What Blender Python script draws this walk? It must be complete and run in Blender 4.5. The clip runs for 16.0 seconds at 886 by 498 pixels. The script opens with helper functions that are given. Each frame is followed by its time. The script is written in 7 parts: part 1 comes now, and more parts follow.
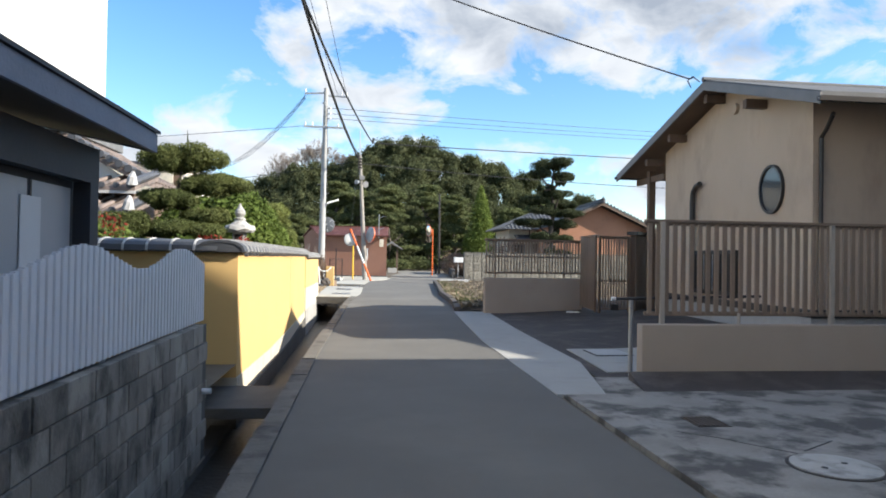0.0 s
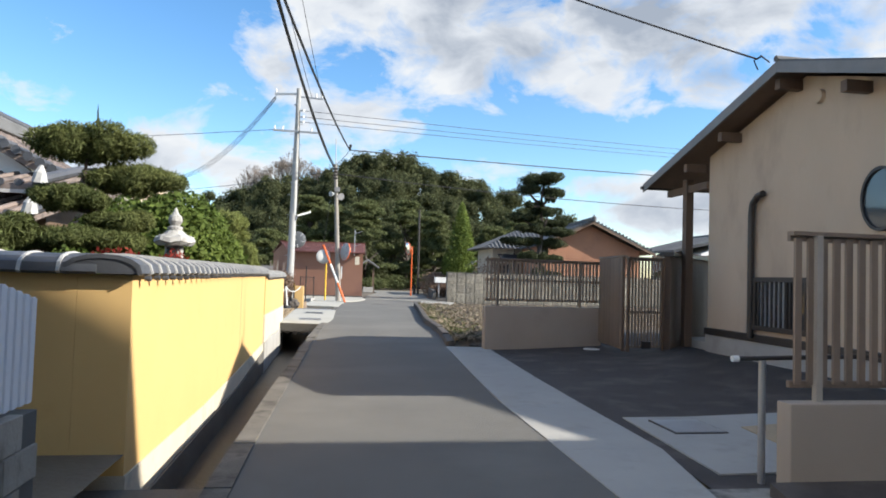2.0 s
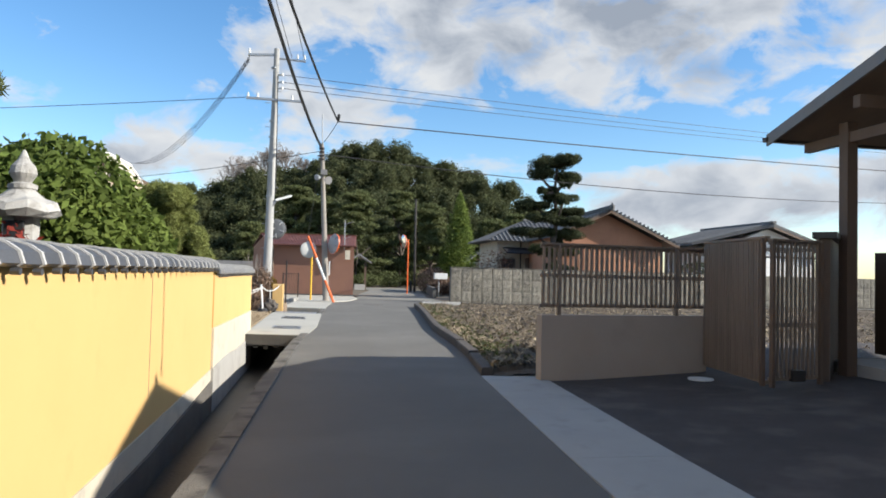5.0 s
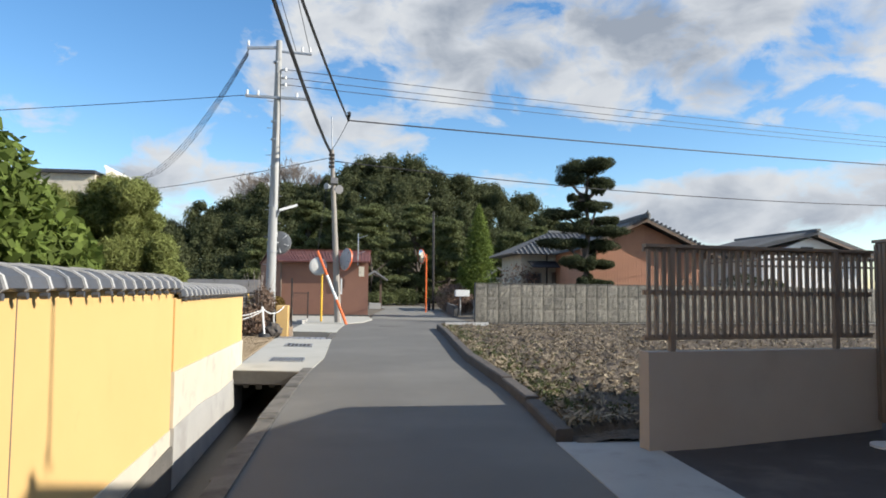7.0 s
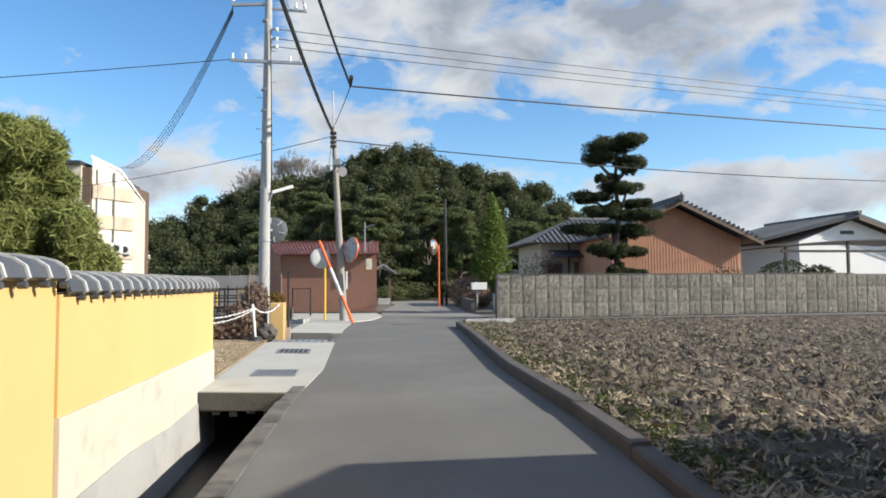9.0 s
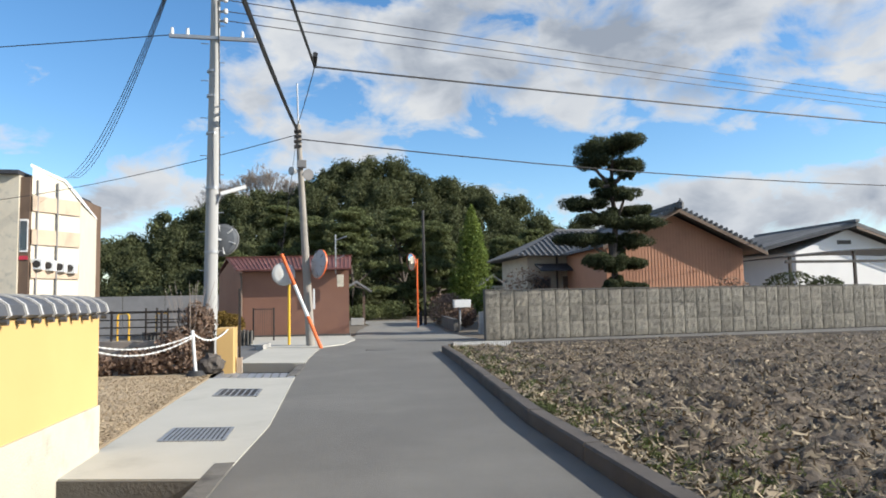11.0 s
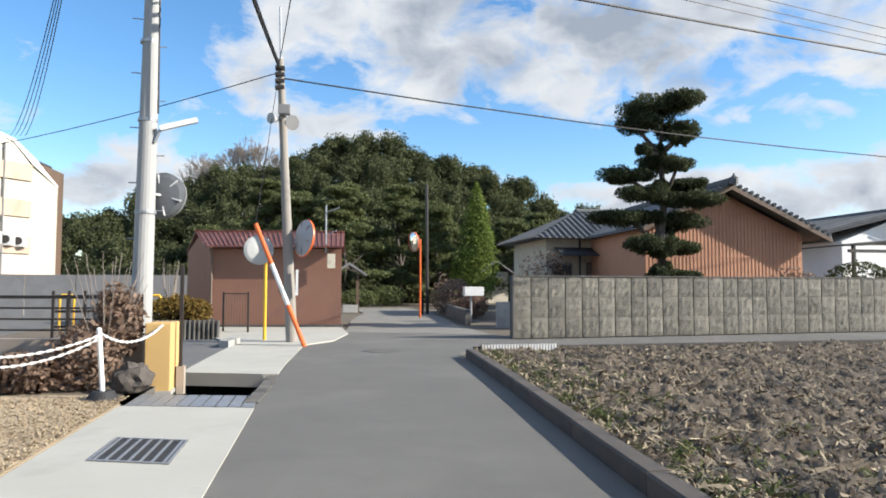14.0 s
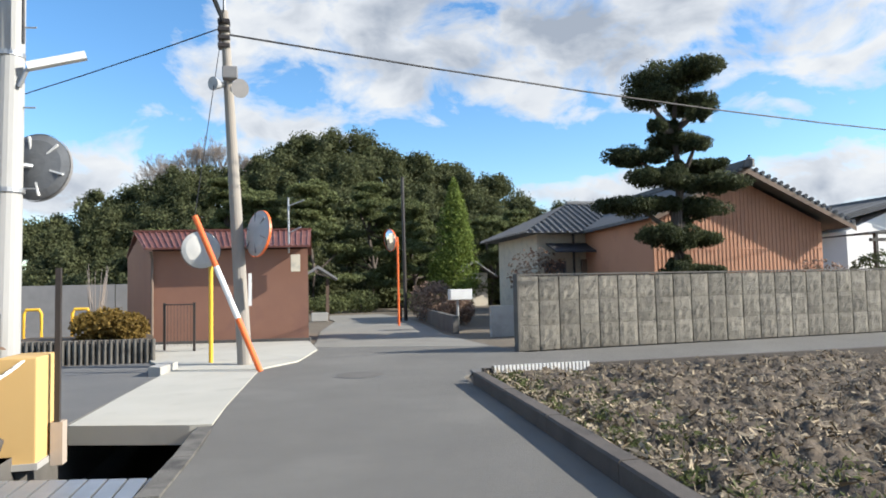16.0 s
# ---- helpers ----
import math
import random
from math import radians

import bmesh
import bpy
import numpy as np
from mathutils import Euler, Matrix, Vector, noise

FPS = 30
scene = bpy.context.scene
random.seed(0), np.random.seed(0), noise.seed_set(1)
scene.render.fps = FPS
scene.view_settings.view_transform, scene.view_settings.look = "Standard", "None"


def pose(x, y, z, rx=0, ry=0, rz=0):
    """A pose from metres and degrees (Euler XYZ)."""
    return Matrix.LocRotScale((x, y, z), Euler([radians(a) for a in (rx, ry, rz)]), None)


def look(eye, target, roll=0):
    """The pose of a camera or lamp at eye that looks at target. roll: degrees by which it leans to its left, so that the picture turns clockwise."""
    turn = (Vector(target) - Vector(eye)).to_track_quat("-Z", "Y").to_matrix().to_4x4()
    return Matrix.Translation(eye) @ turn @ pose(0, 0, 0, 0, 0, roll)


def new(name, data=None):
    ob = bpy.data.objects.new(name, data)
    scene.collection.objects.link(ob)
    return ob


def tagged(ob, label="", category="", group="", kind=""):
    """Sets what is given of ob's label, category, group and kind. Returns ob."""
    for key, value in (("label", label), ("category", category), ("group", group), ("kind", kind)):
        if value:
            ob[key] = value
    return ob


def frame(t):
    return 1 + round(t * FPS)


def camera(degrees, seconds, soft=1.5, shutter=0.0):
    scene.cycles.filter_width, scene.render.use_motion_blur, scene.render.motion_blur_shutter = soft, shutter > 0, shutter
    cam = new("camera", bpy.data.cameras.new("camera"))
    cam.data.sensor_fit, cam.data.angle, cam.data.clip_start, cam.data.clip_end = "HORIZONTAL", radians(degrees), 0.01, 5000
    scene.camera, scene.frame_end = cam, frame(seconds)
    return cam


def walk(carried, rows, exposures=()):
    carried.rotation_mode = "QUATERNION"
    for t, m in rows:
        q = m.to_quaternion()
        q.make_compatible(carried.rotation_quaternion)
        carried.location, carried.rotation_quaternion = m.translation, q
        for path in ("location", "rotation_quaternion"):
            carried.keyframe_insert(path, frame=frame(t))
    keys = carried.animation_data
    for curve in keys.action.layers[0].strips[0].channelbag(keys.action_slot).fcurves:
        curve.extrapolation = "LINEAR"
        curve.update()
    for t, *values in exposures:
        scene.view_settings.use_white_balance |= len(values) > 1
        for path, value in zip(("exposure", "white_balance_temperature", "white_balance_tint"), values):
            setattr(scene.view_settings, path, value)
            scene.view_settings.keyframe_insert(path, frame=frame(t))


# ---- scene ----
cam = camera(66.5, 16.0, 1.8)
PATH = [
    (0, (-0.576, -0.387, 1.4), (-0.344, 1.599, 1.425), 0.9),
    (0.5, (-0.515, 0.412, 1.408), (-0.202, 2.387, 1.439), 1.0),
    (1, (-0.512, 1.221, 1.442), (-0.209, 3.198, 1.469), 1.0),
    (1.5, (-0.46, 2.009, 1.461), (-0.158, 3.984, 1.551), 0.9),
    (2, (-0.541, 2.801, 1.486), (-0.238, 4.776, 1.567), 1.7),
    (2.5, (-0.503, 3.592, 1.497), (-0.21, 5.569, 1.563), 1.5),
    (3, (-0.541, 4.379, 1.466), (-0.224, 6.353, 1.542), 1.7),
    (3.5, (-0.442, 5.219, 1.453), (-0.107, 7.189, 1.522), 1.5),
    (6, (-0.373, 9.151, 1.447), (-0.054, 11.124, 1.522), 1.1),
    (6.5, (-0.286, 9.921, 1.455), (0.008, 11.896, 1.563), 0.2),
    (7, (-0.282, 10.663, 1.462), (0.006, 12.639, 1.58), 0.6),
    (7.5, (-0.219, 11.462, 1.43), (0.04, 13.443, 1.53), -0.6),
    (8, (-0.253, 12.269, 1.41), (-0.002, 14.251, 1.509), -0.7),
    (10.5, (-0.043, 16.101, 1.377), (0.281, 18.071, 1.502), -0.5),
    (11, (-0.02, 16.908, 1.396), (0.323, 18.872, 1.548), -1.1),
    (11.5, (-0.005, 17.683, 1.403), (0.349, 19.644, 1.572), -0.1),
    (12, (0.02, 18.488, 1.409), (0.387, 20.447, 1.579), -0.4),
    (12.5, (-0.048, 19.285, 1.408), (0.351, 21.239, 1.56), -0.3),
    (13, (0.041, 20.07, 1.398), (0.45, 22.023, 1.528), -0.3),
    (13.5, (-0.019, 20.898, 1.428), (0.354, 22.86, 1.542), 0.5),
    (14, (0.105, 21.727, 1.439), (0.471, 23.69, 1.549), 0.1),
    (14.5, (0.105, 22.57, 1.468), (0.498, 24.528, 1.577), -0.0),
    (15, (0.258, 23.407, 1.458), (0.677, 25.36, 1.553), -0.8),
    (15.5, (0.236, 24.243, 1.478), (0.697, 26.187, 1.57), -0.8),
    (16, (0.315, 25.116, 1.456), (0.768, 27.06, 1.573), -1.3),
]
walk(cam, [(t, look(eye, target, roll)) for t, eye, target, roll in PATH], [(0, 1.0), (1.2, 0.95), (2.0, 0.86), (3.5, 0.72), (8.0, 0.58), (12.0, 0.58), (14.0, 0.78), (16.0, 0.84)])

# ---- sky and sun ----
SUN = Vector((0.820, -0.316, 0.4756)).normalized()
sun_data = bpy.data.lights.new("sun", "SUN")
sun_data.energy, sun_data.angle, sun_data.color = 5.0, radians(0.53), (1.0, 0.94, 0.84)
sun = new("sun", sun_data)
sun.matrix_world = look((30, -12, 40), Vector((30, -12, 40)) - SUN)

world = bpy.data.worlds.new("sky")
scene.world = world
world.use_nodes = True
wt = world.node_tree
wt.nodes.clear()


def wnode(kind, **values):
    n = wt.nodes.new(kind)
    for k, v in values.items():
        n.inputs[k].default_value = v
    return n


def wmath(op, a, b):
    n = wt.nodes.new("ShaderNodeMath")
    n.operation = op
    for i, v in enumerate((a, b)):
        if isinstance(v, (int, float)):
            n.inputs[i].default_value = v
        else:
            wt.links.new(v, n.inputs[i])
    return n.outputs[0]


def wramp(src, stops):
    n = wt.nodes.new("ShaderNodeValToRGB")
    wt.links.new(src, n.inputs[0])
    el = n.color_ramp.elements
    while len(el) < len(stops):
        el.new(0.5)
    for e, (p, c) in zip(el, stops):
        e.position, e.color = p, (*c, 1) if isinstance(c, tuple) else (c, c, c, 1)
    return n.outputs[0]


sky = wt.nodes.new("ShaderNodeTexSky")
sky.sky_type, sky.sun_disc = "NISHITA", False
sky.sun_elevation, sky.sun_rotation = math.asin(SUN.z), math.atan2(SUN.x, SUN.y)
sky.air_density, sky.dust_density, sky.ozone_density = 1.0, 0.3, 2.5
wtc = wt.nodes.new("ShaderNodeTexCoord")
sep = wt.nodes.new("ShaderNodeSeparateXYZ")
wt.links.new(wtc.outputs["Generated"], sep.inputs[0])
az = wmath("ARCTAN2", sep.outputs[0], sep.outputs[1])
el = wmath("ARCSINE", sep.outputs[2], 0.0)


def bank(a, e, wide, tall, weight):
    """A soft bank of cloud (or a clearing, if negative) about an azimuth and elevation in degrees."""
    da = wmath("DIVIDE", wmath("SUBTRACT", az, radians(a)), radians(wide))
    de = wmath("DIVIDE", wmath("SUBTRACT", el, radians(e)), radians(tall))
    fall = wmath("ADD", wmath("MULTIPLY", da, da), wmath("MULTIPLY", de, de))
    return wmath("MULTIPLY", wmath("MAXIMUM", wmath("SUBTRACT", 1.0, fall), 0.0), weight)


comb = wt.nodes.new("ShaderNodeCombineXYZ")
wt.links.new(az, comb.inputs[0])
wt.links.new(wmath("MULTIPLY", el, 1.7), comb.inputs[1])
comb.inputs[2].default_value = 3.7
cn = wnode("ShaderNodeTexNoise", Scale=8.5, Detail=9.0, Roughness=0.58, Distortion=0.35)
wt.links.new(comb.outputs[0], cn.inputs["Vector"])
cn2 = wnode("ShaderNodeTexNoise", Scale=9.0, Detail=5.0, Roughness=0.5, Distortion=0.4)
wt.links.new(comb.outputs[0], cn2.inputs["Vector"])
cover = wmath("ADD", wmath("MULTIPLY", wmath("SUBTRACT", cn.outputs["Fac"], 0.5), 1.55), 0.5)
for values in ((1, 16.5, 13, 7.5, 0.20), (26, 22, 28, 8.5, 0.25), (39, 14.5, 13, 4.0, 0.16), (36, 6.8, 22, 3.2, 0.26), (-15, 7.0, 10, 4.0, 0.17), (-17, 19, 14, 10, -0.34), (26, 11.2, 22, 2.8, -0.27), (13, 13.5, 9, 3.0, -0.14), (12, 34, 40, 9, 0.10), (-40, 30, 22, 20, -0.15)):
    cover = wmath("ADD", cover, bank(*values))
mask = wramp(cover, ((0.46, 0.0), (0.56, 0.5), (0.72, 1.0)))
shade = wmath("ADD", wmath("MULTIPLY", wmath("SUBTRACT", cn2.outputs["Fac"], 0.5), 1.1), wmath("MULTIPLY", wmath("SUBTRACT", cover, 0.6), 0.35))
for values in ((24, 22, 26, 8.0, 0.30), (-15, 6.0, 12, 4.0, 0.20), (36, 5.0, 22, 3.0, 0.14), (40, 12.0, 14, 2.4, 0.12)):
    shade = wmath("ADD", shade, bank(*values))
tone = wramp(wmath("ADD", shade, 0.30), ((0.28, (0.95, 0.985, 1.02)), (0.44, (0.82, 0.87, 0.94)), (0.74, (0.43, 0.495, 0.60))))
bg1 = wt.nodes.new("ShaderNodeBackground")
deep = wt.nodes.new("ShaderNodeHueSaturation")
deep.inputs["Saturation"].default_value, deep.inputs["Value"].default_value = 1.22, 1.40
wt.links.new(sky.outputs[0], deep.inputs["Color"])
wt.links.new(deep.outputs[0], bg1.inputs[0])
bg1.inputs[1].default_value = 0.095
bg2 = wt.nodes.new("ShaderNodeBackground")
wt.links.new(tone, bg2.inputs[0])
bg2.inputs[1].default_value = 0.52
wmix = wt.nodes.new("ShaderNodeMixShader")
wt.links.new(mask, wmix.inputs[0])
wt.links.new(bg1.outputs[0], wmix.inputs[1])
wt.links.new(bg2.outputs[0], wmix.inputs[2])
wout = wt.nodes.new("ShaderNodeOutputWorld")
wt.links.new(wmix.outputs[0], wout.inputs[0])

# ---- materials ----


def mat(name, a, b=None, rough=0.85, scale=2.0, fine=40.0, bump=0.2, metal=0.0, stain=None, stain_scale=0.7, stain_at=(0.5, 0.65), stretch=(1, 1, 1), vary=0.0, island=0.0, clear=0.0):
    """Two colours mixed by coarse and fine noise, an optional stain colour, and bump."""
    m = bpy.data.materials.new(name)
    m.use_nodes = True
    t = m.node_tree
    p = t.nodes["Principled BSDF"]
    p.inputs["Roughness"].default_value, p.inputs["Metallic"].default_value = rough, metal
    b = b or tuple(c * 0.8 for c in a)
    geo = t.nodes.new("ShaderNodeNewGeometry")
    mp = t.nodes.new("ShaderNodeMapping")
    mp.inputs["Scale"].default_value = stretch
    t.links.new(geo.outputs["Position"], mp.inputs[0])

    def noise_tex(s, detail):
        n = t.nodes.new("ShaderNodeTexNoise")
        n.inputs["Scale"].default_value, n.inputs["Detail"].default_value = s, detail
        n.inputs["Roughness"].default_value = 0.6
        t.links.new(mp.outputs[0], n.inputs["Vector"])
        return n.outputs["Fac"]

    def blend(fac, x, y):
        n = t.nodes.new("ShaderNodeMix")
        n.data_type = "RGBA"
        for sock, v in ((n.inputs[0], fac), (n.inputs[6], x), (n.inputs[7], y)):
            if isinstance(v, tuple):
                sock.default_value = (*v, 1)
            elif isinstance(v, (int, float)):
                sock.default_value = v
            else:
                t.links.new(v, sock)
        return n.outputs[2]

    def span(src, lo, hi):
        n = t.nodes.new("ShaderNodeMapRange")
        n.inputs[1].default_value, n.inputs[2].default_value = lo, hi
        t.links.new(src, n.inputs[0])
        return n.outputs[0]

    big, small = noise_tex(scale, 5), noise_tex(fine, 4)
    col = blend(span(big, 0.3, 0.7), a, b)
    col = blend(span(small, 0.25, 0.75), col, blend(0.5, col, b))
    if stain:
        col = blend(span(noise_tex(stain_scale, 6), *stain_at), col, stain)
    if vary or island:
        src = t.nodes.new("ShaderNodeObjectInfo").outputs["Random"] if vary else geo.outputs["Random Per Island"]
        hsv = t.nodes.new("ShaderNodeHueSaturation")
        amount = vary or island
        r = t.nodes.new("ShaderNodeMapRange")
        r.inputs[3].default_value, r.inputs[4].default_value = 1 - amount, 1 + amount
        t.links.new(src, r.inputs[0])
        t.links.new(r.outputs[0], hsv.inputs["Value"])
        t.links.new(col, hsv.inputs["Color"])
        col = hsv.outputs[0]
    t.links.new(col, p.inputs["Base Color"])
    if bump:
        bn = t.nodes.new("ShaderNodeBump")
        bn.inputs["Strength"].default_value, bn.inputs["Distance"].default_value = bump, 0.02
        t.links.new(small, bn.inputs["Height"])
        t.links.new(bn.outputs[0], p.inputs["Normal"])
    if clear:
        p.inputs["Coat Weight"].default_value = clear
    return m


def leaf_mat(name, a, b, glow=0.36, spread=0.4):
    """Leaves: two greens by island and by place, with some light through them."""
    m = mat(name, a, b, rough=0.75, scale=0.8, fine=9.0, bump=0.0, island=spread)
    m.node_tree.nodes["Principled BSDF"].inputs["Specular IOR Level"].default_value = 0.2
    t = m.node_tree
    p = t.nodes["Principled BSDF"]
    tr = t.nodes.new("ShaderNodeBsdfTranslucent")
    t.links.new(p.inputs["Base Color"].links[0].from_socket, tr.inputs[0])
    mx = t.nodes.new("ShaderNodeMixShader")
    mx.inputs[0].default_value = glow
    t.links.new(p.outputs[0], mx.inputs[1])
    t.links.new(tr.outputs[0], mx.inputs[2])
    t.links.new(mx.outputs[0], t.nodes["Material Output"].inputs[0])
    return m


M = dict(
    asphalt=mat("asphalt", (0.155, 0.149, 0.134), (0.126, 0.121, 0.110), rough=0.9, scale=0.9, fine=140, bump=0.5, stain=(0.185, 0.178, 0.16), stain_scale=0.35, stain_at=(0.5, 0.75)),
    asphalt_old=mat("asphalt_old", (0.15, 0.148, 0.142), (0.12, 0.12, 0.118), rough=0.92, scale=1.1, fine=120, bump=0.5),
    lane_far=mat("pale_old_asphalt", (0.24, 0.23, 0.20), (0.18, 0.172, 0.152), rough=0.92, scale=0.8, fine=60, bump=0.4),
    earth=mat("earth", (0.17, 0.14, 0.10), (0.11, 0.09, 0.065), scale=0.8, fine=20, bump=0.8),
    yard=mat("yard", (0.078, 0.064, 0.058), (0.046, 0.039, 0.036), scale=1.2, fine=60, bump=0.6, stain=(0.105, 0.087, 0.076), stain_scale=1.5),
    concrete=mat("concrete", (0.42, 0.41, 0.38), (0.34, 0.33, 0.31), scale=1.5, fine=60, bump=0.25, stain=(0.27, 0.26, 0.24), stain_scale=1.8, stain_at=(0.52, 0.75)),
    concrete_new=mat("concrete_new", (0.39, 0.38, 0.35), (0.33, 0.322, 0.30), scale=1.2, fine=70, bump=0.15, stain=(0.27, 0.262, 0.24), stain_scale=2.5, stain_at=(0.55, 0.8)),
    concrete_stained=mat("concrete_stained", (0.36, 0.34, 0.305), (0.20, 0.188, 0.17), scale=1.6, fine=40, bump=0.5, stain=(0.085, 0.08, 0.074), stain_scale=1.9, stain_at=(0.47, 0.58)),
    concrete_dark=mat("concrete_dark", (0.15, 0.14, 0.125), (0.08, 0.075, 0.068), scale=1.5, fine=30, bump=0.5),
    kerb=mat("kerb", (0.115, 0.098, 0.084), (0.062, 0.053, 0.046), scale=2, fine=50, bump=0.4),
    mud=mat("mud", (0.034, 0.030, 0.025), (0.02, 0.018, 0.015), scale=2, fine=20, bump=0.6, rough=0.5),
    block=mat("block", (0.38, 0.35, 0.30), (0.25, 0.228, 0.195), scale=3, fine=60, bump=0.5, vary=0.28, stain=(0.05, 0.047, 0.042), stain_scale=2.5, stain_at=(0.5, 0.68), stretch=(1, 1, 0.6)),
    mortar=mat("mortar", (0.12, 0.115, 0.105), scale=4, fine=60),
    panel=mat("panel", (0.235, 0.215, 0.175), (0.135, 0.125, 0.105), scale=4.0, fine=34, bump=1.0, vary=0.20, stain=(0.045, 0.043, 0.037), stain_scale=9.0, stain_at=(0.53, 0.74), stretch=(1, 1, 0.75)),
    lip=mat("gutter_lip_concrete", (0.19, 0.178, 0.156), (0.10, 0.094, 0.083), scale=2.2, fine=40, bump=0.5, stain=(0.06, 0.056, 0.05), stain_scale=2.6, stain_at=(0.5, 0.66)),
    yellow=mat("yellow_plaster", (0.64, 0.42, 0.17), (0.59, 0.385, 0.152), rough=0.9, scale=1.0, fine=80, bump=0.12, stain=(0.50, 0.31, 0.12), stain_scale=1.3, stain_at=(0.6, 0.9)),
    plaster=mat("white_plaster", (0.60, 0.54, 0.43), (0.50, 0.45, 0.36), scale=2, fine=50, bump=0.3, stain=(0.35, 0.33, 0.28), stain_scale=3, stain_at=(0.55, 0.75)),
    tile=mat("grey_roof_tile", (0.085, 0.088, 0.098), (0.06, 0.063, 0.07), rough=0.45, scale=3, fine=50, bump=0.15, vary=0.2),
    tile_far=mat("weathered_roof_tile", (0.15, 0.152, 0.155), (0.095, 0.098, 0.10), rough=0.75, scale=2, fine=30, bump=0.2, island=0.2),
    lime=mat("lime_joint", (0.52, 0.515, 0.50), (0.40, 0.395, 0.385), scale=8, fine=60),
    stucco=mat("beige_stucco", (0.56, 0.445, 0.335), (0.49, 0.385, 0.285), rough=0.95, scale=0.9, fine=110, bump=0.35, stain=(0.41, 0.315, 0.235), stain_scale=1.3, stain_at=(0.48, 0.72), stretch=(1, 1, 0.5)),
    cream=mat("cream_siding", (0.64, 0.59, 0.49), (0.58, 0.53, 0.43), rough=0.8, scale=1, fine=60, bump=0.1),
    lowwall=mat("tan_render", (0.43, 0.36, 0.295), (0.38, 0.315, 0.255), rough=0.95, scale=1.0, fine=120, bump=0.3, stain=(0.33, 0.27, 0.215), stain_scale=1.2, stain_at=(0.55, 0.85)),
    brown=mat("brown_wood", (0.16, 0.105, 0.07), (0.11, 0.072, 0.05), rough=0.7, scale=2, fine=50, bump=0.2, stretch=(1, 1, 0.1)),
    slat=mat("brown_slat", (0.26, 0.195, 0.145), (0.21, 0.155, 0.115), rough=0.55, scale=2, fine=40, bump=0.1, vary=0.12),
    post=mat("pale_post", (0.45, 0.40, 0.34), (0.38, 0.34, 0.29), rough=0.5, scale=3, fine=40),
    dark=mat("dark_brown_metal", (0.045, 0.036, 0.032), (0.03, 0.025, 0.022), rough=0.45, scale=3, fine=30, bump=0.05),
    soffit=mat("weathered_board", (0.23, 0.17, 0.13), (0.15, 0.11, 0.085), rough=0.8, scale=2, fine=30, stretch=(1, 0.2, 1)),
    fascia=mat("grey_fascia", (0.24, 0.235, 0.235), (0.18, 0.178, 0.178), rough=0.7, scale=2, fine=40),
    charcoal=mat("charcoal_board", (0.05, 0.052, 0.06), (0.032, 0.033, 0.04), rough=0.6, scale=2, fine=30),
    slate=mat("slate_blue_fascia", (0.24, 0.265, 0.33), (0.18, 0.20, 0.25), rough=0.6, scale=2, fine=30),
    white=mat("white_siding", (0.80, 0.79, 0.77), (0.74, 0.73, 0.71), rough=0.7, scale=1, fine=60, bump=0.08),
    fencewhite=mat("white_fence_panel", (0.80, 0.81, 0.83), (0.72, 0.73, 0.75), rough=0.45, scale=2, fine=30, bump=0.05),
    rust=mat("rusted_red_sheet", (0.19, 0.062, 0.045), (0.115, 0.042, 0.033), rough=0.6, scale=1.5, fine=30, bump=0.2, stain=(0.30, 0.14, 0.105), stain_scale=2.0, stain_at=(0.55, 0.72)),
    shedwall=mat("brown_sheet_wall", (0.30, 0.15, 0.10), (0.25, 0.123, 0.083), rough=0.75, scale=0.8, fine=40, bump=0.1, stain=(0.20, 0.10, 0.08), stain_scale=1.0, stain_at=(0.55, 0.85)),
    orangewall=mat("orange_sheet_wall", (0.50, 0.255, 0.155), (0.43, 0.215, 0.13), rough=0.75, scale=0.6, fine=30, bump=0.1, stain=(0.34, 0.17, 0.11), stain_scale=0.9, stain_at=(0.55, 0.85)),
    poleconc=mat("pole_concrete", (0.40, 0.40, 0.39), (0.33, 0.33, 0.32), rough=0.8, scale=2, fine=50, bump=0.1, stretch=(1, 1, 0.2)),
    polewood=mat("weathered_pole", (0.34, 0.31, 0.27), (0.25, 0.228, 0.20), rough=0.85, scale=2, fine=40, bump=0.15, stretch=(1, 1, 0.15)),
    steel=mat("galvanised_steel", (0.45, 0.46, 0.47), (0.36, 0.37, 0.38), rough=0.45, metal=0.7, scale=4, fine=40, bump=0.05),
    cable=mat("black_cable", (0.02, 0.02, 0.022), rough=0.6, bump=0.0),
    orange=mat("orange_plastic", (0.80, 0.16, 0.03), (0.72, 0.13, 0.025), rough=0.45, scale=3, fine=30, bump=0.03),
    whiteplastic=mat("white_plastic", (0.78, 0.78, 0.76), (0.70, 0.70, 0.68), rough=0.45, scale=4, fine=40, bump=0.05),
    yellowpaint=mat("yellow_paint", (0.78, 0.47, 0.04), (0.70, 0.41, 0.035), rough=0.5, scale=4, fine=40, bump=0.05),
    rubber=mat("black_rubber", (0.03, 0.03, 0.032), (0.02, 0.02, 0.021), rough=0.7, scale=5, fine=60),
    mirrorback=mat("mirror_back", (0.42, 0.43, 0.44), (0.34, 0.35, 0.36), rough=0.5, scale=4, fine=20),
    gravel=mat("tan_gravel", (0.50, 0.395, 0.262), (0.40, 0.31, 0.20), rough=0.95, scale=1.0, fine=70, bump=0.8, stain=(0.22, 0.175, 0.12), stain_scale=60.0, stain_at=(0.52, 0.72)),
    stone=mat("pale_stone", (0.50, 0.49, 0.46), (0.36, 0.35, 0.33), scale=5, fine=60, bump=0.5, stain=(0.22, 0.21, 0.19), stain_scale=6, stain_at=(0.5, 0.7)),
